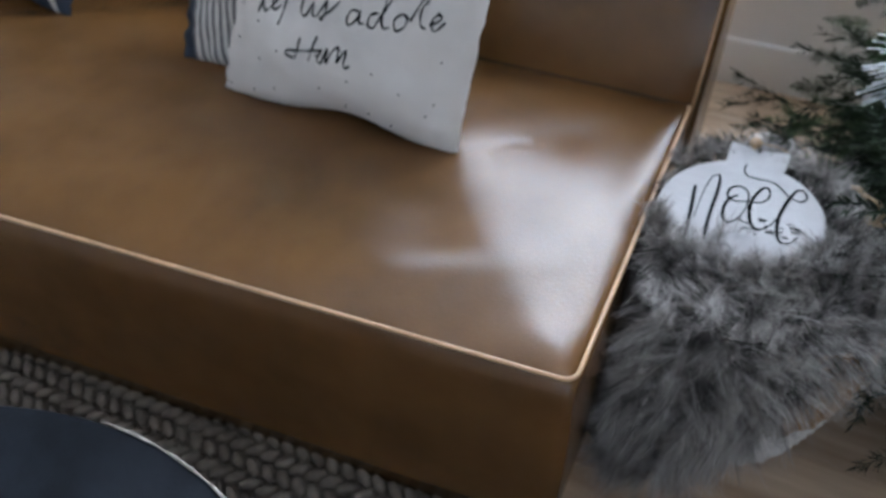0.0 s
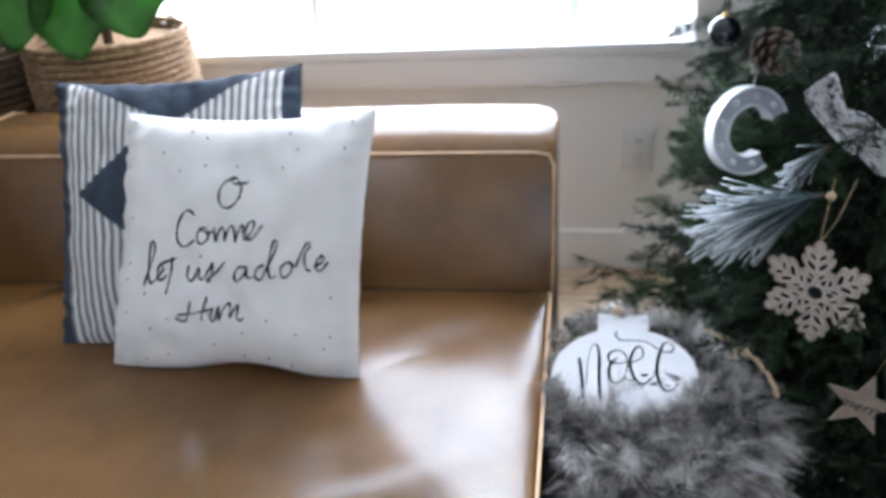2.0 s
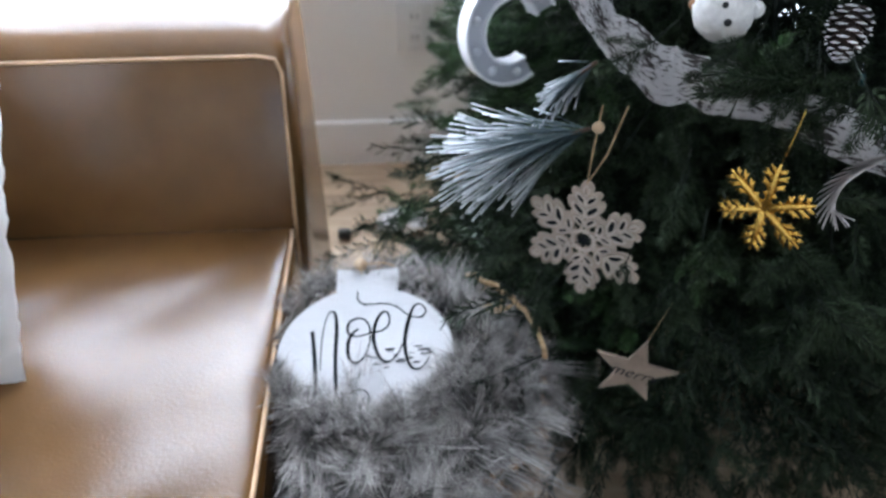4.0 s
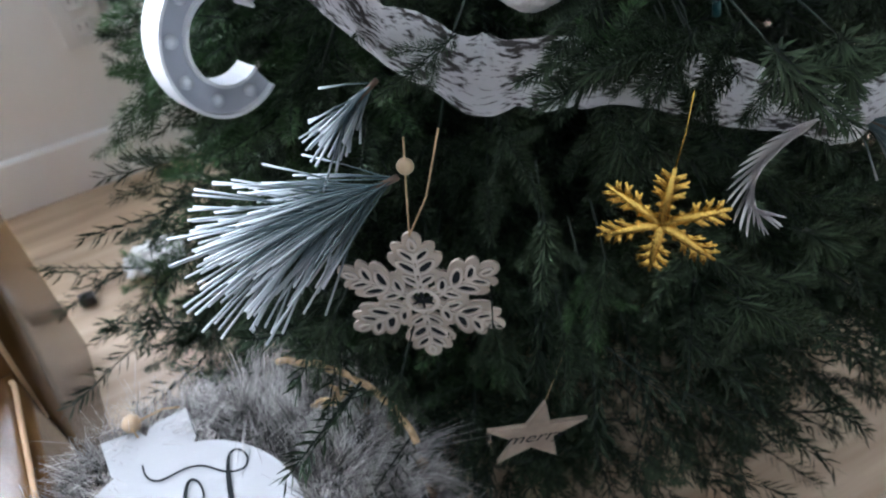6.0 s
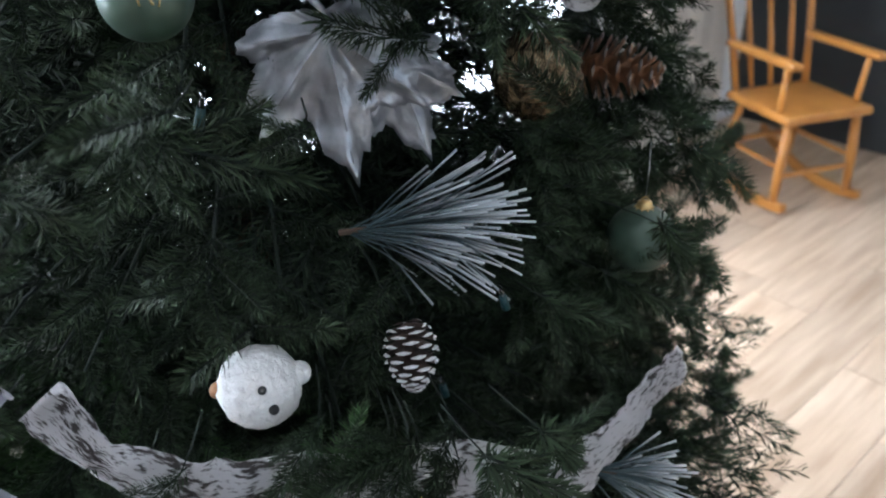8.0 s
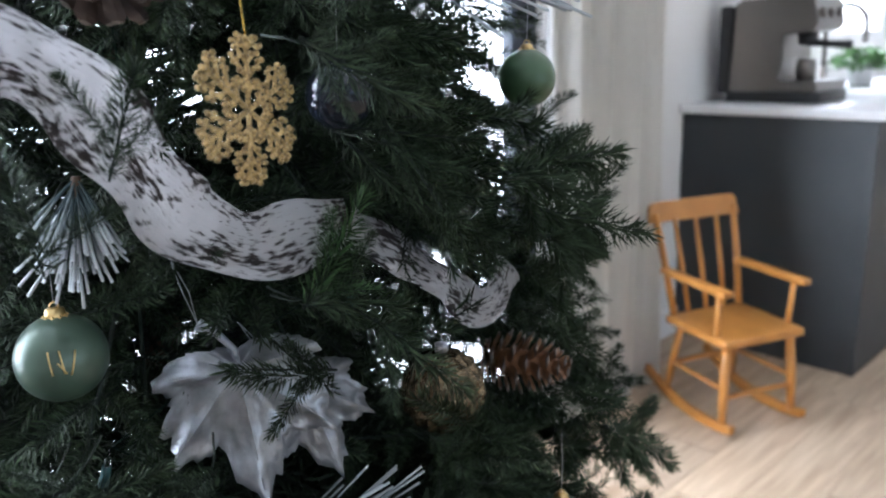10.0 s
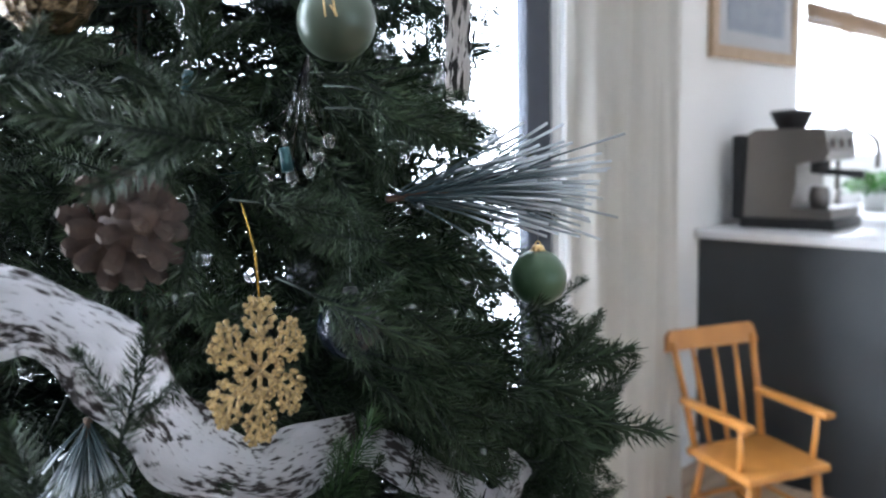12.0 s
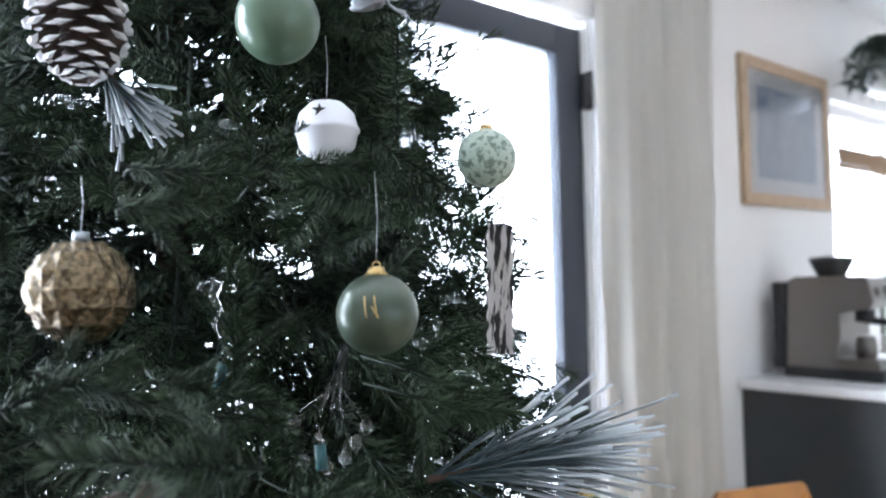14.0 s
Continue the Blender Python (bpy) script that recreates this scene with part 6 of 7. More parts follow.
# Laser-cut wooden snowflake.
ob = hung("wooden_snowflake", "flake", "grey laser-cut wooden snowflake hung on twine", "snowflake", spin=-4, to=(0.187, 0.654, 0.53))
for k in range(6):
    a = radians(90 + 60 * k)
    d, s = V((math.cos(a), math.sin(a))), V((-math.sin(a), math.cos(a)))
    bm = bmesh.new()
    bar(bm, d * 0.008, d * 0.060, 0.011, 0.0026, 0.0022)
    arm = part("arm", bm, GREY_WOOD, ob, smooth=False)
    bm = bmesh.new()
    for sg in (-1, 1):
        bar(bm, d * 0.009 + s * sg * 0.0020, d * 0.052 + s * sg * 0.0010, 0.0015, 0.0022, -0.0008)
    part("rib", bm, FLAKE_FACE, arm, "paler raised rib", smooth=False)
    for t, ln, ang in ((0.018, 0.0115, 50), (0.030, 0.0145, 46), (0.043, 0.0120, 44), (0.061, 0.0085, 0)):
        for sg in ((-1, 1) if ang else (1,)):
            aa = a + sg * radians(ang)
            c = d * t + V((math.cos(aa), math.sin(aa))) * ln * 0.85 * (1 if ang else 0)
            bm = bmesh.new()
            slab(bm, [(c[0] + ln * math.cos(q) * math.cos(aa) - ln * (0.50 if ang else 0.85) * math.sin(q) * math.sin(aa), c[1] + ln * math.cos(q) * math.sin(aa) + ln * (0.50 if ang else 0.85) * math.sin(q) * math.cos(aa)) for q in [2 * math.pi * j / 16 for j in range(16)]], 0.0026, m=Matrix.Translation((0, 0.0016 + 0.0002 * sg + 0.006 * t, 0)))
            part("petal", bm, GREY_WOOD, arm, smooth=False)
            bm = bmesh.new()
            cc = c - V((math.cos(aa), math.sin(aa))) * ln * 0.22
            ring_board(bm, cc, ln * 0.72, ln * (0.34 if ang else 0.42), aa, 0.0021, 0.0022, -0.0006 - 0.0001 * sg)
            part("petal_rim", bm, FLAKE_FACE, arm, "paler raised rim", smooth=False)
            if ang:
                bm = bmesh.new()
                slab(bm, [(cc[0] + ln * 0.50 * math.cos(q) * math.cos(aa) - ln * 0.20 * math.sin(q) * math.sin(aa), cc[1] + ln * 0.50 * math.cos(q) * math.sin(aa) + ln * 0.20 * math.sin(q) * math.cos(aa)) for q in [2 * math.pi * j / 10 for j in range(10)]], 0.0006, m=Matrix.Translation((0, -0.0001, 0)))
                part("slot", bm, INK, arm, "dark cut slot", smooth=False)
    bm = bmesh.new()
    bar(bm, d * 0.012, d * 0.044, 0.0018, 0.0006, 0.0006, 0, 0.0010)
    part("slot", bm, INK, arm, "dark cut slot", smooth=False)
bm = bmesh.new()
ring_board(bm, (0, 0), 0.0135, 0.0135, 0, 0.0028, 0.0022, -0.0007)
hub = part("hub", bm, FLAKE_FACE, ob, smooth=False)
for k in range(6):
    a = radians(60 * k + 90)
    bm = bmesh.new()
    bar(bm, (0.001 * math.cos(a), 0.001 * math.sin(a)), (0.0095 * math.cos(a), 0.0095 * math.sin(a)), 0.0030, 0.0008, -0.0001, 0, 0.0012)
    part("slot", bm, INK, hub, "dark cut slot", smooth=False)
bm = bmesh.new()
tube(bm, [(0, -0.001, 0.068), (0.003, 0, 0.10), (0.008, 0.004, 0.15)], 0.0007, 6)
tube(bm, [(0, 0.001, 0.068), (0.016, 0.004, 0.10), (0.03, 0.012, 0.15)], 0.0007, 6)
part("twine", bm, ROPE, ob)
ob.scale = (1.09, 1.0, 1.09)
bm = bmesh.new()
bmesh.ops.create_uvsphere(bm, u_segments=16, v_segments=10, radius=0.006, matrix=Matrix.Translation((0.006, 0.002, 0.128)))
part("bead", bm, PALE_WOOD, ob, "round wooden bead")


def frond_flake(name, key, size, mat, label, spin, fat, beads, to=None):
    ob = hung(name, key, label, "snowflake", spin, to)
    for k in range(6):
        a = radians(90 + 60 * k)
        bm = bmesh.new()
        d = V((math.cos(a), 0, math.sin(a)))
        tube(bm, [d * size * 0.04, d * size * 0.5, d * size], [fat * (1.1 if beads else 2.2), fat * (1.25 if beads else 1.7), fat * 0.7], 6)
        for t, ln in ((0.24, 0.42), (0.44, 0.46), (0.66, 0.42), (0.85, 0.28)) if beads else ((0.12, 0.16), (0.26, 0.24), (0.42, 0.34), (0.60, 0.36), (0.78, 0.26)):
            for sg in (-1, 1):
                aa = a + sg * radians(46)
                e = V((math.cos(aa), 0, math.sin(aa)))
                p = d * size * t
                q = p + e * size * ln * (0.62 if t < 0.4 else 0.9)
                if beads:
                    tube(bm, [p, (p + q) / 2, q], [fat, fat, fat * 0.55], 5)
                else:
                    bar(bm, (p.x, p.z), (q.x, q.z), fat * 3.6, 0.0016, 0.0004 * sg, 0, fat * 0.5)
                    tube(bm, [p + V((0, -0.0009, 0)), q + V((0, -0.0006, 0))], [fat * 0.45, fat * 0.2], 5)
                if beads:
                    for f, dx in ((0.45, 0.7), (0.75, -0.9), (0.85, 0.9), (1.05, 0.0)):
                        bmesh.ops.create_icosphere(bm, subdivisions=1, radius=fat * 1.35, matrix=Matrix.Translation(p.lerp(q, f) + V((-e.z, -0.3, e.x)) * fat * dx * 1.3))
                else:
                    a3 = aa + sg * radians(34)
                    m = p.lerp(q, 0.45)
                    e3 = m + V((math.cos(a3), 0, math.sin(a3))) * size * ln * 0.40
                    bar(bm, (m.x, m.z), (e3.x, e3.z), fat * 2.2, 0.0014, 0, 0, fat * 0.3)
        if beads:
            bmesh.ops.create_icosphere(bm, subdivisions=1, radius=fat * 1.6, matrix=Matrix.Translation(d * size))
        part("arm", bm, mat, ob)
    thread(ob, size, 0.05, GOLD, 0.0005)
    return ob


frond_flake("gold_snowflake", "gold", 0.047, GOLD, "shiny gold frond snowflake ornament on a gold thread", 2, 0.0020, False, (0.229, 0.612, 0.66))
frond_flake("glitter_snowflake", "gflake", 0.0345, GLITTER, "champagne gold glitter beaded snowflake ornament", 9, 0.0013, True, (0.93, 0.05, 1.24))

# Wooden star with a word.
ob = hung("wooden_star", "star", "small wooden star ornament reading merry", "star", spin=10, to=(VIEW_XY.x, VIEW_XY.y, 0.405))
bm = bmesh.new()
slab(bm, [((0.048 if k % 2 == 0 else 0.019) * math.cos(radians(90 + 36 * k)), (0.048 if k % 2 == 0 else 0.019) * math.sin(radians(90 + 36 * k))) for k in range(10)], 0.004)
part("board", bm, material("stained_star_wood", (0.25, 0.195, 0.15), 0.7, vary=0.15, scale=60, stretch=(1, 5, 1)), ob, smooth=False)
b = letters("merry", 0.022, 0.3)
for v in b.verts:
    v.co = V((v.co.x, -0.0027, v.co.y - 0.002))
part("writing", b, INK, ob, "dark burned word merry", smooth=False)
bm = bmesh.new()
tube(bm, [(0, 0, 0.05), (0.004, 0.004, 0.075), (0.009, 0.01, 0.10)], 0.0004, 6)
part("twine", bm, ROPE, ob)

# Marquee letter.
ob = hung("marquee_letter", "C", "white metal letter C ornament with frosted bulbs", "letter", spin=19, to=(0.60, 0.62, 0.80))
bm = bmesh.new()
N, RO, RI = 40, 0.064, 0.037
A0, A1 = radians(38), radians(318)


def c_point(r, f):
    a = A0 + (A1 - A0) * f
    return r * 0.93 * math.cos(a), r * 1.05 * math.sin(a)


for piece, mat, r0, r1, y0, y1 in (("face", LETTER_FACE, RI, RO, -0.009, 0.014), ("outer_rim", LETTER, RO - 0.0025, RO + 0.0005, -0.016, 0.0145), ("inner_rim", LETTER, RI - 0.0005, RI + 0.0025, -0.016, 0.0145)):
    bm = bmesh.new()
    sec = []
    for k in range(N + 1):
        x0, z0 = c_point(r0, k / N)
        x1, z1 = c_point(r1, k / N)
        sec.append([bm.verts.new((x0, y0, z0)), bm.verts.new((x1, y0, z1)), bm.verts.new((x1, y1, z1)), bm.verts.new((x0, y1, z0))])
    for p, q in zip(sec, sec[1:]):
        for m in range(4):
            bm.faces.new((p[m], p[(m + 1) % 4], q[(m + 1) % 4], q[m]))
    for e in (sec[0], sec[-1]):
        bm.faces.new(e)
    bmesh.ops.recalc_face_normals(bm, faces=bm.faces[:])
    part(piece, bm, mat, ob, smooth=False)
for k in range(7):
    x, z = c_point((RO + RI) / 2, (k + 0.5) / 7)
    bm = bmesh.new()
    bmesh.ops.create_uvsphere(bm, u_segments=14, v_segments=8, radius=0.006, matrix=Matrix.Translation((x, -0.010, z)))
    part("bulb", bm, BULB, ob)
bm = bmesh.new()
tube(bm, [(-0.012, 0, 0.066), (-0.013, 0.002, 0.11), (-0.006, 0.01, 0.15)], 0.0016, 6)
part("hanger", bm, STRIPE, ob)

# Plush head: one plain shape.
at = O["plush"][0]
bm = bmesh.new()
bmesh.ops.create_icosphere(bm, subdivisions=5, radius=0.0285)
for v in bm.verts:
    v.co *= 1 + 0.05 * noise.noise(v.co * 120) + 0.04 * noise.noise(v.co * 320)
for x, y, z, r, mt in ((-0.0015, -0.0288, 0.004, 0.003, 1), (0.0035, -0.027, -0.011, 0.0036, 1), (0.027, -0.007, 0.004, 0.0085, 0), (-0.027, 0.004, 0.004, 0.006, 2)):
    g = bmesh.ops.create_uvsphere(bm, u_segments=12, v_segments=8, radius=r, matrix=Matrix.Translation((x, y, z)))
    for f in {f for v in g["verts"] for f in v.link_faces}:
        f.material_index = mt
ob = finish("plush_ornament", bm, [PLUSH, BLACK, CONE_BROWN])
ob.matrix_world = facing(at, (VIEW_XY.x, VIEW_XY.y, at[2] + 0.2))
tagged(ob, "round white fluffy plush ornament with dark beads", "ornament", GROUP)

ball("bauble", "gball", 0.0272, GREEN_BALL, "satin sage green glass bauble with gold strokes", 4)
ball("bauble", "txt", 0.0212, OLIVE_BALL, "satin olive green glass bauble on a silver wire", 3)
ball("bauble", "sball", 0.0235, DEEP_GREEN, "small satin deep green bauble", 0)
ball("bauble", "dball", 0.031, GREEN_BALL, "dark satin green bauble among low branches", 0)
ball("bauble", "pball", 0.0225, MINT, "mint green bauble with dark speckles", 0)
ball("bauble", "topball", 0.0255, PALE_GREEN, "pale satin green bauble near the tree top", 0)
ball("bauble", "navy", 0.021, BLACK_BALL, "glossy dark navy bauble deep in the branches", 0, BLACK)
ball("bauble", "navy2", 0.0235, BLACK_BALL, "dark navy bauble at the edge of the tree", 0)
faceted("goldball", 0.0242, "champagne glitter faceted bauble on a wire")
faceted("fball", 0.033, "large champagne faceted bauble behind a twig")

pine_cone("cone", 0.052, 0.038, [CONE, SNOW], "dark pine cone with snow-tipped scales", (160, 10, 0), 0.3, 70)
pine_cone("bcone", 0.088, 0.056, [CONE_BROWN, CONE_TIP], "large brown pine cone lying between twigs", (20, 95, -35), 0.4, 60)
pine_cone("bigcone", 0.056, 0.057, [CONE, CONE_TIP], "open brown pine cone with pale scale tips", (62, 48, -18), 1.05, 38, 0.58, 3)
pine_cone("tcone", 0.055, 0.05, [CONE, SNOW], "dark pine cone with white painted scale tips", (170, 0, 0), 0.3, 70)
pine_cone("redcone", 0.078, 0.056, [CONE, CONE_TIP], "brown pine cone tucked high in the boughs", (100, 30, 20), 0.4, 46)

PICK = "frosted white long-needled pine pick"
frosted_pick((0.446, 1.066, 0.652), (-0.70, 0.40, -0.46), 0.185, 0.80, 170, PICK, 1)
frosted_pick((0.455, 1.105, 0.705), (-0.45, 0.25, -0.55), 0.085, 0.6, 40, PICK, 2)
frosted_pick((0.645, 1.095, 0.848), (0.84, -0.30, -0.06), 0.145, 0.85, 120, PICK, 3)
frosted_pick((0.765, 0.965, 0.640), (0.72, -0.25, -0.42), 0.130, 0.5, 60, PICK, 4)
frosted_pick((0.735, 1.035, 1.242), (0.90, -0.22, 0.06), 0.165, 0.5, 95, PICK, 5, 0.00105)
frosted_pick((0.570, 1.098, 1.130), (-0.10, 0.05, -0.80), 0.066, 1.2, 80, PICK, 6)
frosted_pick((0.520, 1.110, 1.185), (-0.8, 0.35, -0.25), 0.09, 0.7, 50, PICK, 7)
frosted_pick((0.590, 1.135, 1.480), (0.35, -0.2, -0.6), 0.055, 1.1, 34, PICK, 8, 0.0010)

# Birch-bark ribbons.


def ribbon(points, width, label, tilt=0.0, seed=0):
    ob = thing("ribbon", (AX, AY, 0), label, "ribbon", "ribbons on the tree")
    P = [V(p) - V((AX, AY, 0)) for p in points]
    bm = bmesh.new()
    rows = []
    n = len(P)
    for i in range(n - 1):
        p0, p1, p2, p3 = P[max(0, i - 1)], P[i], P[i + 1], P[min(n - 1, i + 2)]
        for k in range(12):
            t = k / 12
            c = 0.5 * ((2 * p1) + (p2 - p0) * t + (2 * p0 - 5 * p1 + 4 * p2 - p3) * t * t + (3 * p1 - p0 - 3 * p2 + p3) * t ** 3)
            rows.append(c)
    rows.append(P[-1])
    g = []
    for i, c in enumerate(rows):
        d = (rows[min(len(rows) - 1, i + 1)] - rows[max(0, i - 1)]).normalized()
        o = V((c.x, c.y, 0.10)).normalized()
        w = o.cross(d).normalized()
        if w.z < 0:
            w = -w
        f = i / len(rows)
        roll = radians(tilt + 14 * math.sin(f * 7 + seed))
        w2 = (w * math.cos(roll) + o * math.sin(roll)).normalized()
        ww = width * (1 + 0.12 * math.sin(f * 23 + seed))
        row = []
        for k in range(7):
            s = -1 + k / 3
            cup = 0.006 * (1 - s * s) + 0.0045 * noise.noise((f * 20, s * 2, seed))
            row.append(bm.verts.new(c + w2 * s * ww / 2 + o * cup))
        g.append(row)
    uv = bm.loops.layers.uv.new("UVMap")
    run = 0.37 * seed
    for i, (a, b2) in enumerate(zip(g, g[1:])):
        nxt = run + (rows[i + 1] - rows[i]).length
        for k in range(6):
            fc = bm.faces.new((a[k], a[k + 1], b2[k + 1], b2[k]))
            for lp, st in zip(fc.loops, ((run, k), (run, k + 1), (nxt, k + 1), (nxt, k))):
                lp[uv].uv = (st[0], st[1] * width / 6)
        run = nxt
    bmesh.ops.solidify(bm, geom=bm.faces[:], thickness=0.0008)
    part("band", bm, BIRCH, ob)
    return ob


ribbon([(0.447, 1.168, 0.768), (0.465, 1.135, 0.731), (0.489, 1.101, 0.717), (0.514, 1.074, 0.705), (0.542, 1.055, 0.707), (0.578, 1.041, 0.698)], 0.052, "white and black birch bark pattern wired ribbon", 8, 0)
ribbon([(0.578, 1.041, 0.698), (0.62, 1.02, 0.692), (0.68, 0.995, 0.672), (0.73, 0.968, 0.655), (0.77, 0.965, 0.640), (0.825, 0.965, 0.648), (0.86, 0.965, 0.668), (0.90, 0.965, 0.672)], 0.042, "white and black birch bark pattern wired ribbon", -10, 2)
ribbon([(0.523, 1.089, 1.198), (0.542, 1.076, 1.194), (0.567, 1.069, 1.173), (0.586, 1.07, 1.145), (0.604, 1.074, 1.12), (0.625, 1.081, 1.096), (0.662, 1.082, 1.075), (0.696, 1.077, 1.075), (0.743, 1.09, 1.072)], 0.046, "white and black birch bark pattern wired ribbon", 6, 1)
ribbon([(0.743, 1.09, 1.072), (0.775, 1.075, 1.05), (0.82, 1.07, 1.015), (0.865, 1.075, 0.982), (0.90, 1.085, 0.985), (0.925, 1.095, 1.0)], 0.036, "white and black birch bark pattern wired ribbon", -6, 3)

# Silver maple leaves.


def maple(at, size, to, spin, label):
    """A crumpled lobed leaf that hangs by its stalk; the stalk joins at the origin."""
    ob = thing("silver_leaf", (0, 0, 0), label, "leaf ornament", GROUP)
    ob.matrix_world = facing(at, to, spin)
    ang = [0, 6, 10, 15, 21, 27, 32, 37, 42, 47, 53, 58, 63, 71, 79, 87, 95, 106, 125, 150, 180]
    rad = [1.0, 0.84, 0.86, 0.70, 0.60, 0.64, 0.72, 0.70, 0.84, 0.70, 0.69, 0.72, 0.58, 0.50, 0.52, 0.58, 0.48, 0.36, 0.22, 0.13, 0.09]
    bm = bmesh.new()
    cv = bm.verts.new((0, 0.0, 0))
    n, rows = 120, []
    for j in range(1, 13):
        f = j / 12
        row = []
        for k in range(n):
            a = -180 + 360 * k / n
            r = float(np.interp(abs(a), ang, rad)) * (1 + 0.04 * math.sin(a * 0.9 + 1)) * f
            ridge = abs(math.sin(radians(abs(a)) * 4.1))
            dent = noise.noise((r * 6 * math.sin(radians(a)), r * 6 * math.cos(radians(a)), size * 40)) + 0.55 * noise.noise((r * 17 * math.sin(radians(a)), r * 17 * math.cos(radians(a)), 3.0))
            y = size * (0.16 * f * (1 - f * 0.4) * ridge - 0.03 + 0.11 * dent * f + 0.14 * f * f * abs(math.sin(radians(a))))
            row.append(bm.verts.new((size * r * math.sin(radians(a)), y, -size * r * math.cos(radians(a)))))
        rows.append(row)
    for k in range(n):
        bm.faces.new((cv, rows[0][k], rows[0][(k + 1) % n]))
        for p, q in zip(rows, rows[1:]):
            bm.faces.new((p[k], q[k], q[(k + 1) % n], p[(k + 1) % n]))
    bmesh.ops.recalc_face_normals(bm, faces=bm.faces[:])
    bmesh.ops.solidify(bm, geom=bm.faces[:], thickness=0.0007)
    part("blade", bm, SILVER, ob)
    for a, r in ((0, 0.9), (44, 0.78), (-44, 0.78), (88, 0.5), (-88, 0.5)):
        bm = bmesh.new()
        line = []
        for f in (0.0, 0.3, 0.6, 0.97):
            dent = noise.noise((r * f * 6 * math.sin(radians(a)), r * f * 6 * math.cos(radians(a)), size * 40))
            line.append((size * r * f * math.sin(radians(a)), size * (-0.035 + 0.11 * dent * f + 0.14 * f * f * abs(math.sin(radians(a)))), -size * r * f * math.cos(radians(a))))
        tube(bm, line, [size * 0.016, size * 0.013, size * 0.009, size * 0.004], 6)
        part("vein", bm, SILVER, ob)
    bm = bmesh.new()
    tube(bm, [(0, -0.002, -size * 0.05), (size * 0.0, 0, size * 0.12), (-size * 0.08, 0, size * 0.24), (-size * 0.19, 0, size * 0.34)], [size * 0.025, size * 0.024, size * 0.026, size * 0.04], 8)
    part("stalk", bm, SILVER, ob)
    bm = bmesh.new()
    for dx in (-0.002, 0.002):
        tube(bm, [(-size * 0.19, 0, size * 0.34), (-size * 0.22 + dx, 0.004, size * 0.55), (-size * 0.28, 0.012, size * 0.8)], 0.0004, 5)
    part("thread", bm, SILVER, ob)
    return ob


maple((0.671, 1.128, 0.978), 0.106, (0.42, 0.66, 1.04), -6, "crinkled silver maple leaf ornament")
maple((0.717, 1.118, 0.950), 0.078, (0.55, 0.60, 1.05), -16, "small crinkled silver maple leaf ornament")
maple((0.775, 1.115, 1.555), 0.045, (0.6, 0.66, 1.3), 150, "silver grey leaf ornament high in the tree")

# White feather.
ob = thing("feather", (0, 0, 0), "curled pale grey feather ornament under the ribbon", "feather", GROUP)
ob.matrix_world = facing(O["feather"][0], (0.40, 0.69, 0.9))
spine = [(0.034 - 0.10 * f + 0.082 * f * f, 0.004 * math.sin(f * 3), 0.034 - 0.075 * f + (0.012 * max(0, f - 0.8) * 5)) for f in [k / 14 for k in range(15)]]
bm = bmesh.new()
tube(bm, spine, 0.0007, 5)
part("shaft", bm, SNOW, ob)
barb = []
rf = random.Random(2)
for k in range(420):
    f = rf.uniform(0.0, 1.0)
    i = min(13, int(f * 14))
    p, d = V(spine[i]).lerp(V(spine[i + 1]), f * 14 - i), (V(spine[i + 1]) - V(spine[i])).normalized()
    s = V((-d.z, 0, d.x)) * rf.choice((-1, 1))
    barb.append((p, (d * 1.5 + s * 0.5 + V((0, rf.gauss(0, 0.1), 0))), d * 0.25, 0.016 * math.sin(0.35 + 2.5 * f) + 0.005, 0.0026))
strands("vane", barb, [strand_material("pale_feather", (0.6, 0.57, 0.56), (0.72, 0.7, 0.69), 0.8, 0.08)], ob, 3)

# Bell with a cut star.
ob = hung("jingle_bell", "bell", "white enamel jingle bell with a cut-out star", "bell")
bm = bmesh.new()
lathe(bm, [(0.001, -0.019), (0.010, -0.0165), (0.0165, -0.009), (0.0185, -0.001), (0.0195, 0.0), (0.0195, 0.0018), (0.0185, 0.003), (0.0165, 0.011), (0.010, 0.0175), (0.002, 0.0195)], 32)
part("shell", bm, LETTER, ob)
bm = bmesh.new()
slab(bm, [((0.0042 if k % 2 == 0 else 0.0017) * math.cos(radians(90 + 36 * k)) - 0.004, (0.0042 if k % 2 == 0 else 0.0017) * math.sin(radians(90 + 36 * k)) + 0.0095) for k in range(10)], 0.002, m=Matrix.Translation((0, -0.0157, 0)))
part("star_cutout", bm, BLACK, ob, smooth=False)
thread(ob, 0.019, 0.045)

# Carved bark-like snowflake seen on edge.
ob = thing("carved_ornament", (0, 0, 0), "carved grey wooden ornament with ridged layers", "ornament", GROUP)
ob.matrix_world = facing(O["stick"][0], (0.42, 0.66, 1.35), 4)
for k in range(4):
    bm = bmesh.new()
    pts = []
    for j in range(21):
        f = j / 20
        pts.append((-0.0085 + 0.0042 * k + 0.0009 * math.sin(j * 2.1 + k) + 0.004 * f, 0.044 - 0.088 * f))
    back = [(x + 0.0048, z) for x, z in pts[::-1]]
    slab(bm, pts + back, 0.010 - 0.001 * k, m=Matrix.Translation((0, 0.002 * k, 0)))
    part("layer", bm, CARVED, ob, smooth=False)
thread(ob, 0.036, 0.04)

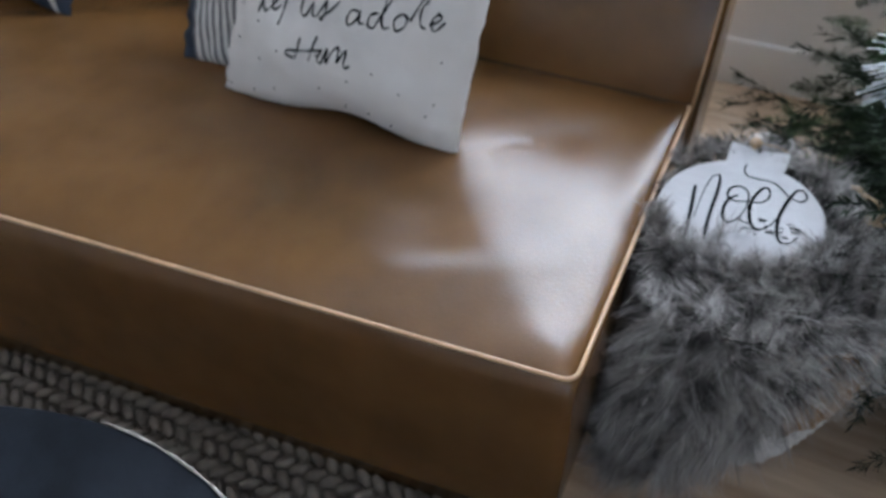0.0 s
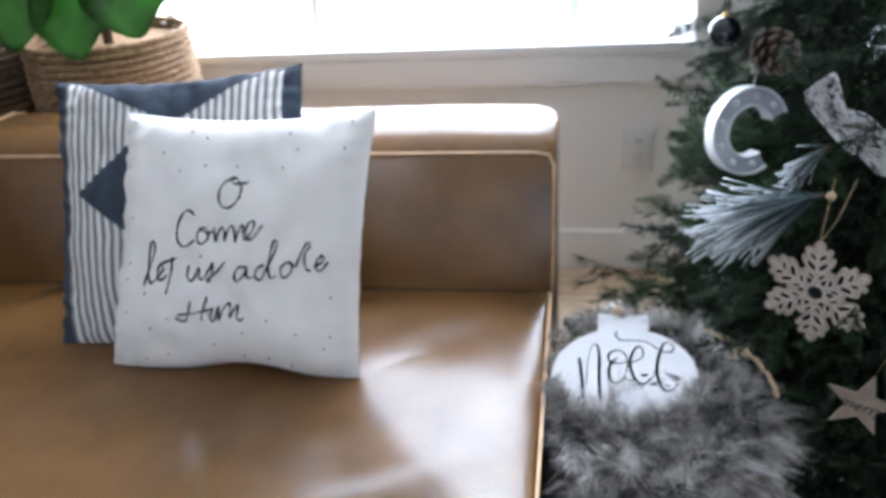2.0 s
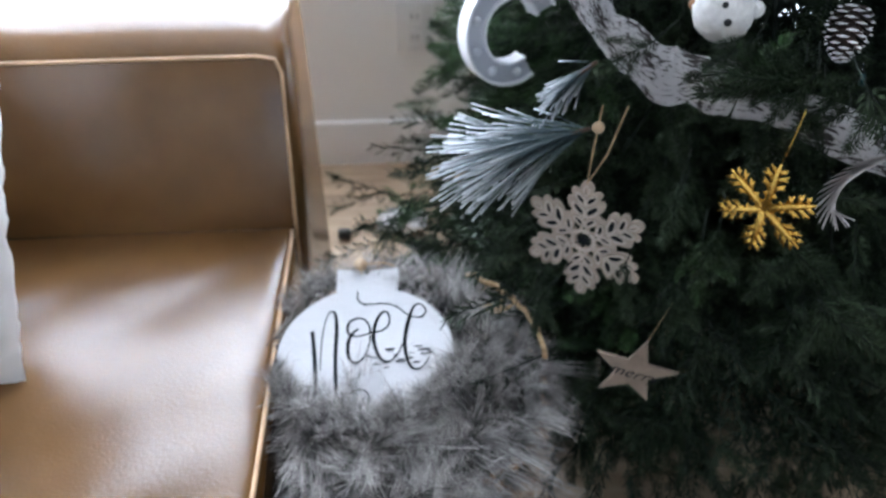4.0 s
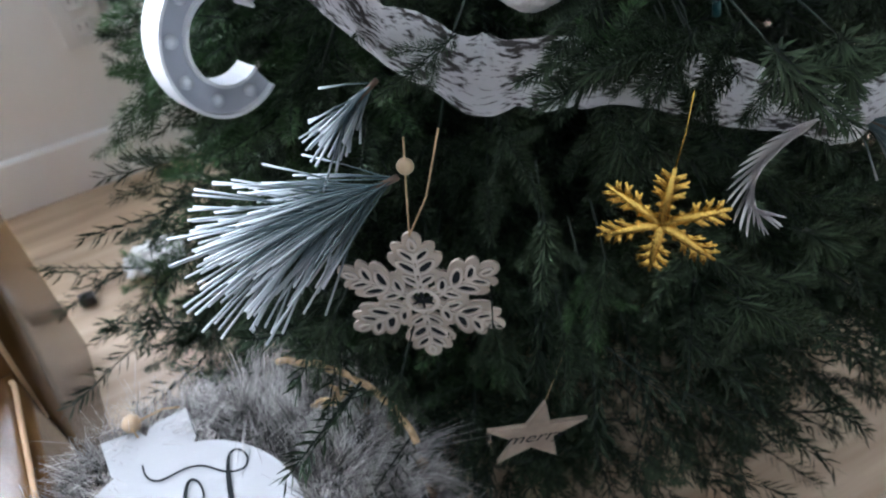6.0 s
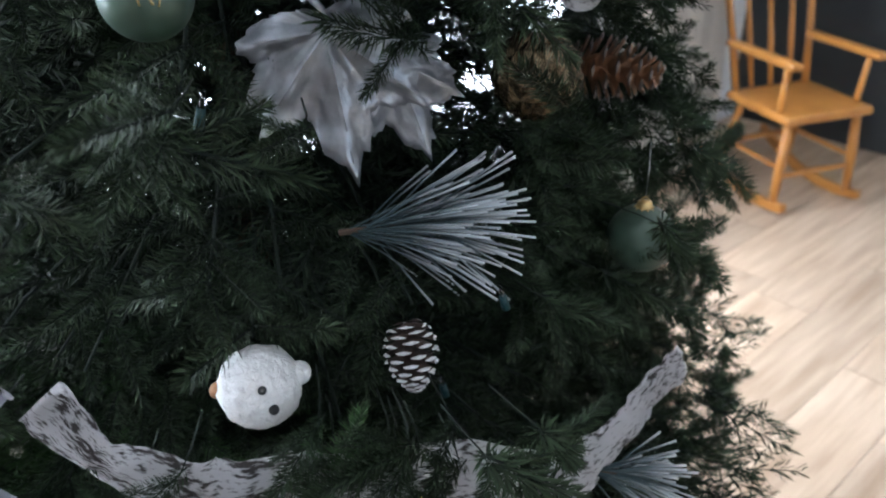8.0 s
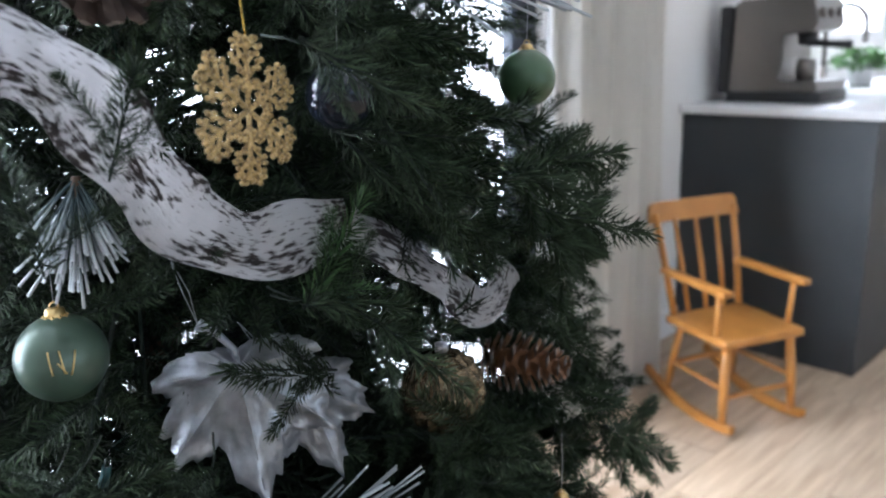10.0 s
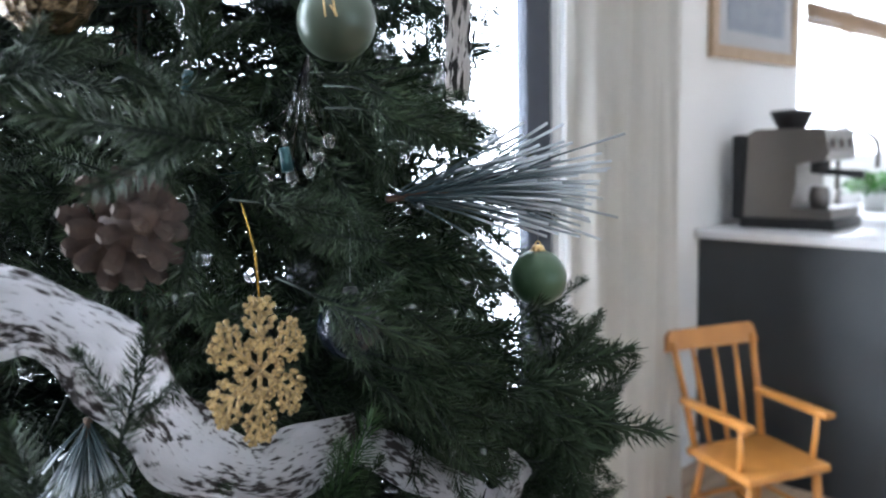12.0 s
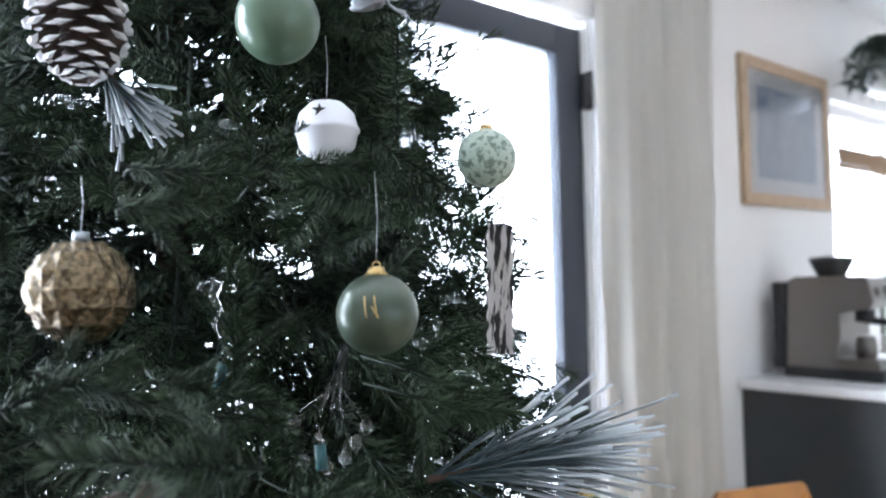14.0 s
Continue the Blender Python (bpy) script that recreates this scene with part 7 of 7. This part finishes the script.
# Clear acrylic sprig and icicle.
ob = thing("acrylic_sprig", (0, 0, 0), "clear acrylic berry sprig with glassy drops", "ornament", GROUP)
ob.matrix_world = facing(O["mist"][0], (0.43, 0.66, 1.3))
for x, z in ((-0.016, -0.028), (-0.004, -0.030), (0.006, -0.026), (0.016, -0.012), (-0.02, -0.006)):
    bm = bmesh.new()
    tube(bm, [(0.008, 0, 0.035), (x * 0.3 + 0.002, 0, 0.005), (x, 0, z)], [0.0012, 0.001, 0.0008], 6)
    part("stem", bm, GLASS, ob)
for x, z in ((-0.016, -0.031), (-0.004, -0.034), (0.006, -0.030), (0.018, -0.014), (-0.021, -0.009), (0.012, -0.022)):
    bm = bmesh.new()
    bmesh.ops.create_uvsphere(bm, u_segments=12, v_segments=8, radius=0.0042, matrix=Matrix.Translation((x, -0.001, z)) @ Matrix.Diagonal((0.85, 0.7, 1.25, 1)))
    part("drop", bm, GLASS, ob)
ICICLE = "clear twisted acrylic icicle ornament"
for k, p in enumerate(((0.617, 1.055, 1.345), (0.417, 1.100, 0.432), (0.470, 0.990, 0.385))):
    ob = thing("acrylic_icicle", p, ICICLE, "ornament", GROUP)
    bm = bmesh.new()
    tube(bm, [(0.0012 * math.cos(j), 0.0012 * math.sin(j), 0.014 - 0.0022 * j) for j in range(14)], [0.003 - 0.0002 * j for j in range(14)], 7)
    part("spike", bm, GLASS, ob)

# String lights.
ob = thing("string_lights", (0, 0, 0), "unlit string lights with teal sockets in the branches", "string lights")
spots = [(0.662, 1.03, 1.262), (0.625, 1.07, 1.305), (0.60, 1.10, 1.225), (0.72, 1.06, 1.02), (0.56, 1.10, 0.945), (0.735, 1.02, 0.78), (0.69, 1.09, 1.42), (0.60, 1.10, 1.12), (0.70, 1.05, 0.70)]
for k, p in enumerate(spots):
    d = V((0.3 * math.sin(k * 2.1), 0.2 * math.cos(k), 1)).normalized()
    bm = bmesh.new()
    tube(bm, [V(p), V(p) + d * 0.013], [0.0033, 0.0028], 8)
    sk = part("socket", bm, TEAL, ob, "teal plastic socket")
    bm = bmesh.new()
    tube(bm, [V(p) + d * 0.013, V(p) + d * 0.018, V(p) + d * 0.024], [0.0022, 0.0018, 0.0004], 8)
    part("bulb", bm, GLASS, sk)
order = sorted(spots, key=lambda p: p[2])
bm = bmesh.new()
wire = []
for a, b2 in zip(order, order[1:]):
    for f in (0, 0.33, 0.66):
        q = V(a).lerp(V(b2), f)
        inn = 0.05 * math.sin(f * math.pi)
        wire.append(q + V((AX - q.x, AY - q.y, 0)).normalized() * (inn + 0.05) - V((0, 0, 0.02 * math.sin(f * math.pi))))
tube(bm, wire, 0.0008, 5)
part("wire", bm, CABLE, ob)

# ---- floor planks ----
PW = 0.15
plank_sizes = (0.92, 1.24, 1.48)
meshes = []
for ln in plank_sizes:
    bm = bmesh.new()
    box(bm, (0.0006, 0.0006, -0.010), (ln - 0.0006, PW - 0.0006, 0.0), 0.0006, 1)
    me = bpy.data.meshes.new("plank")
    bm.to_mesh(me)
    bm.free()
    me.materials.append(OAK)
    meshes.append(me)
rp = random.Random(5)
rest_v, rest_f = [], []
y, made = WY - PW, 0
while y > -3.3:
    x = -3.2 + rp.uniform(-1.2, 0)
    while x < 6.6:
        k = rp.randrange(3)
        near = -0.6 < x < 5.0 and 0.3 < y < 2.1 and made < 290
        if near:
            ob = new("plank", meshes[k])
            ob.location = (x, y, 0)
            ob.parent = floor
            made += 1
        else:
            b = len(rest_v)
            x0, x1, y1 = max(x, -3.2) + 0.0012, min(6.6, x + plank_sizes[k]) - 0.0012, y + PW - 0.0012
            rest_v += [(x0, y + 0.0012, 0), (x1, y + 0.0012, 0), (x1, y1, 0), (x0, y1, 0)]
            rest_f.append((b, b + 1, b + 2, b + 3))
        x += plank_sizes[k]
    y -= PW
tagged(raw_mesh("planks", np.array(rest_v), np.array(rest_f), [OAK], floor), "more oak planks", kind="stuff")
y = KY - PW
for k in range(5):
    ob = new("plank", meshes[k % 3])
    ob.location, ob.parent = (2.62 + 0.9 * k, WY, 0), floor
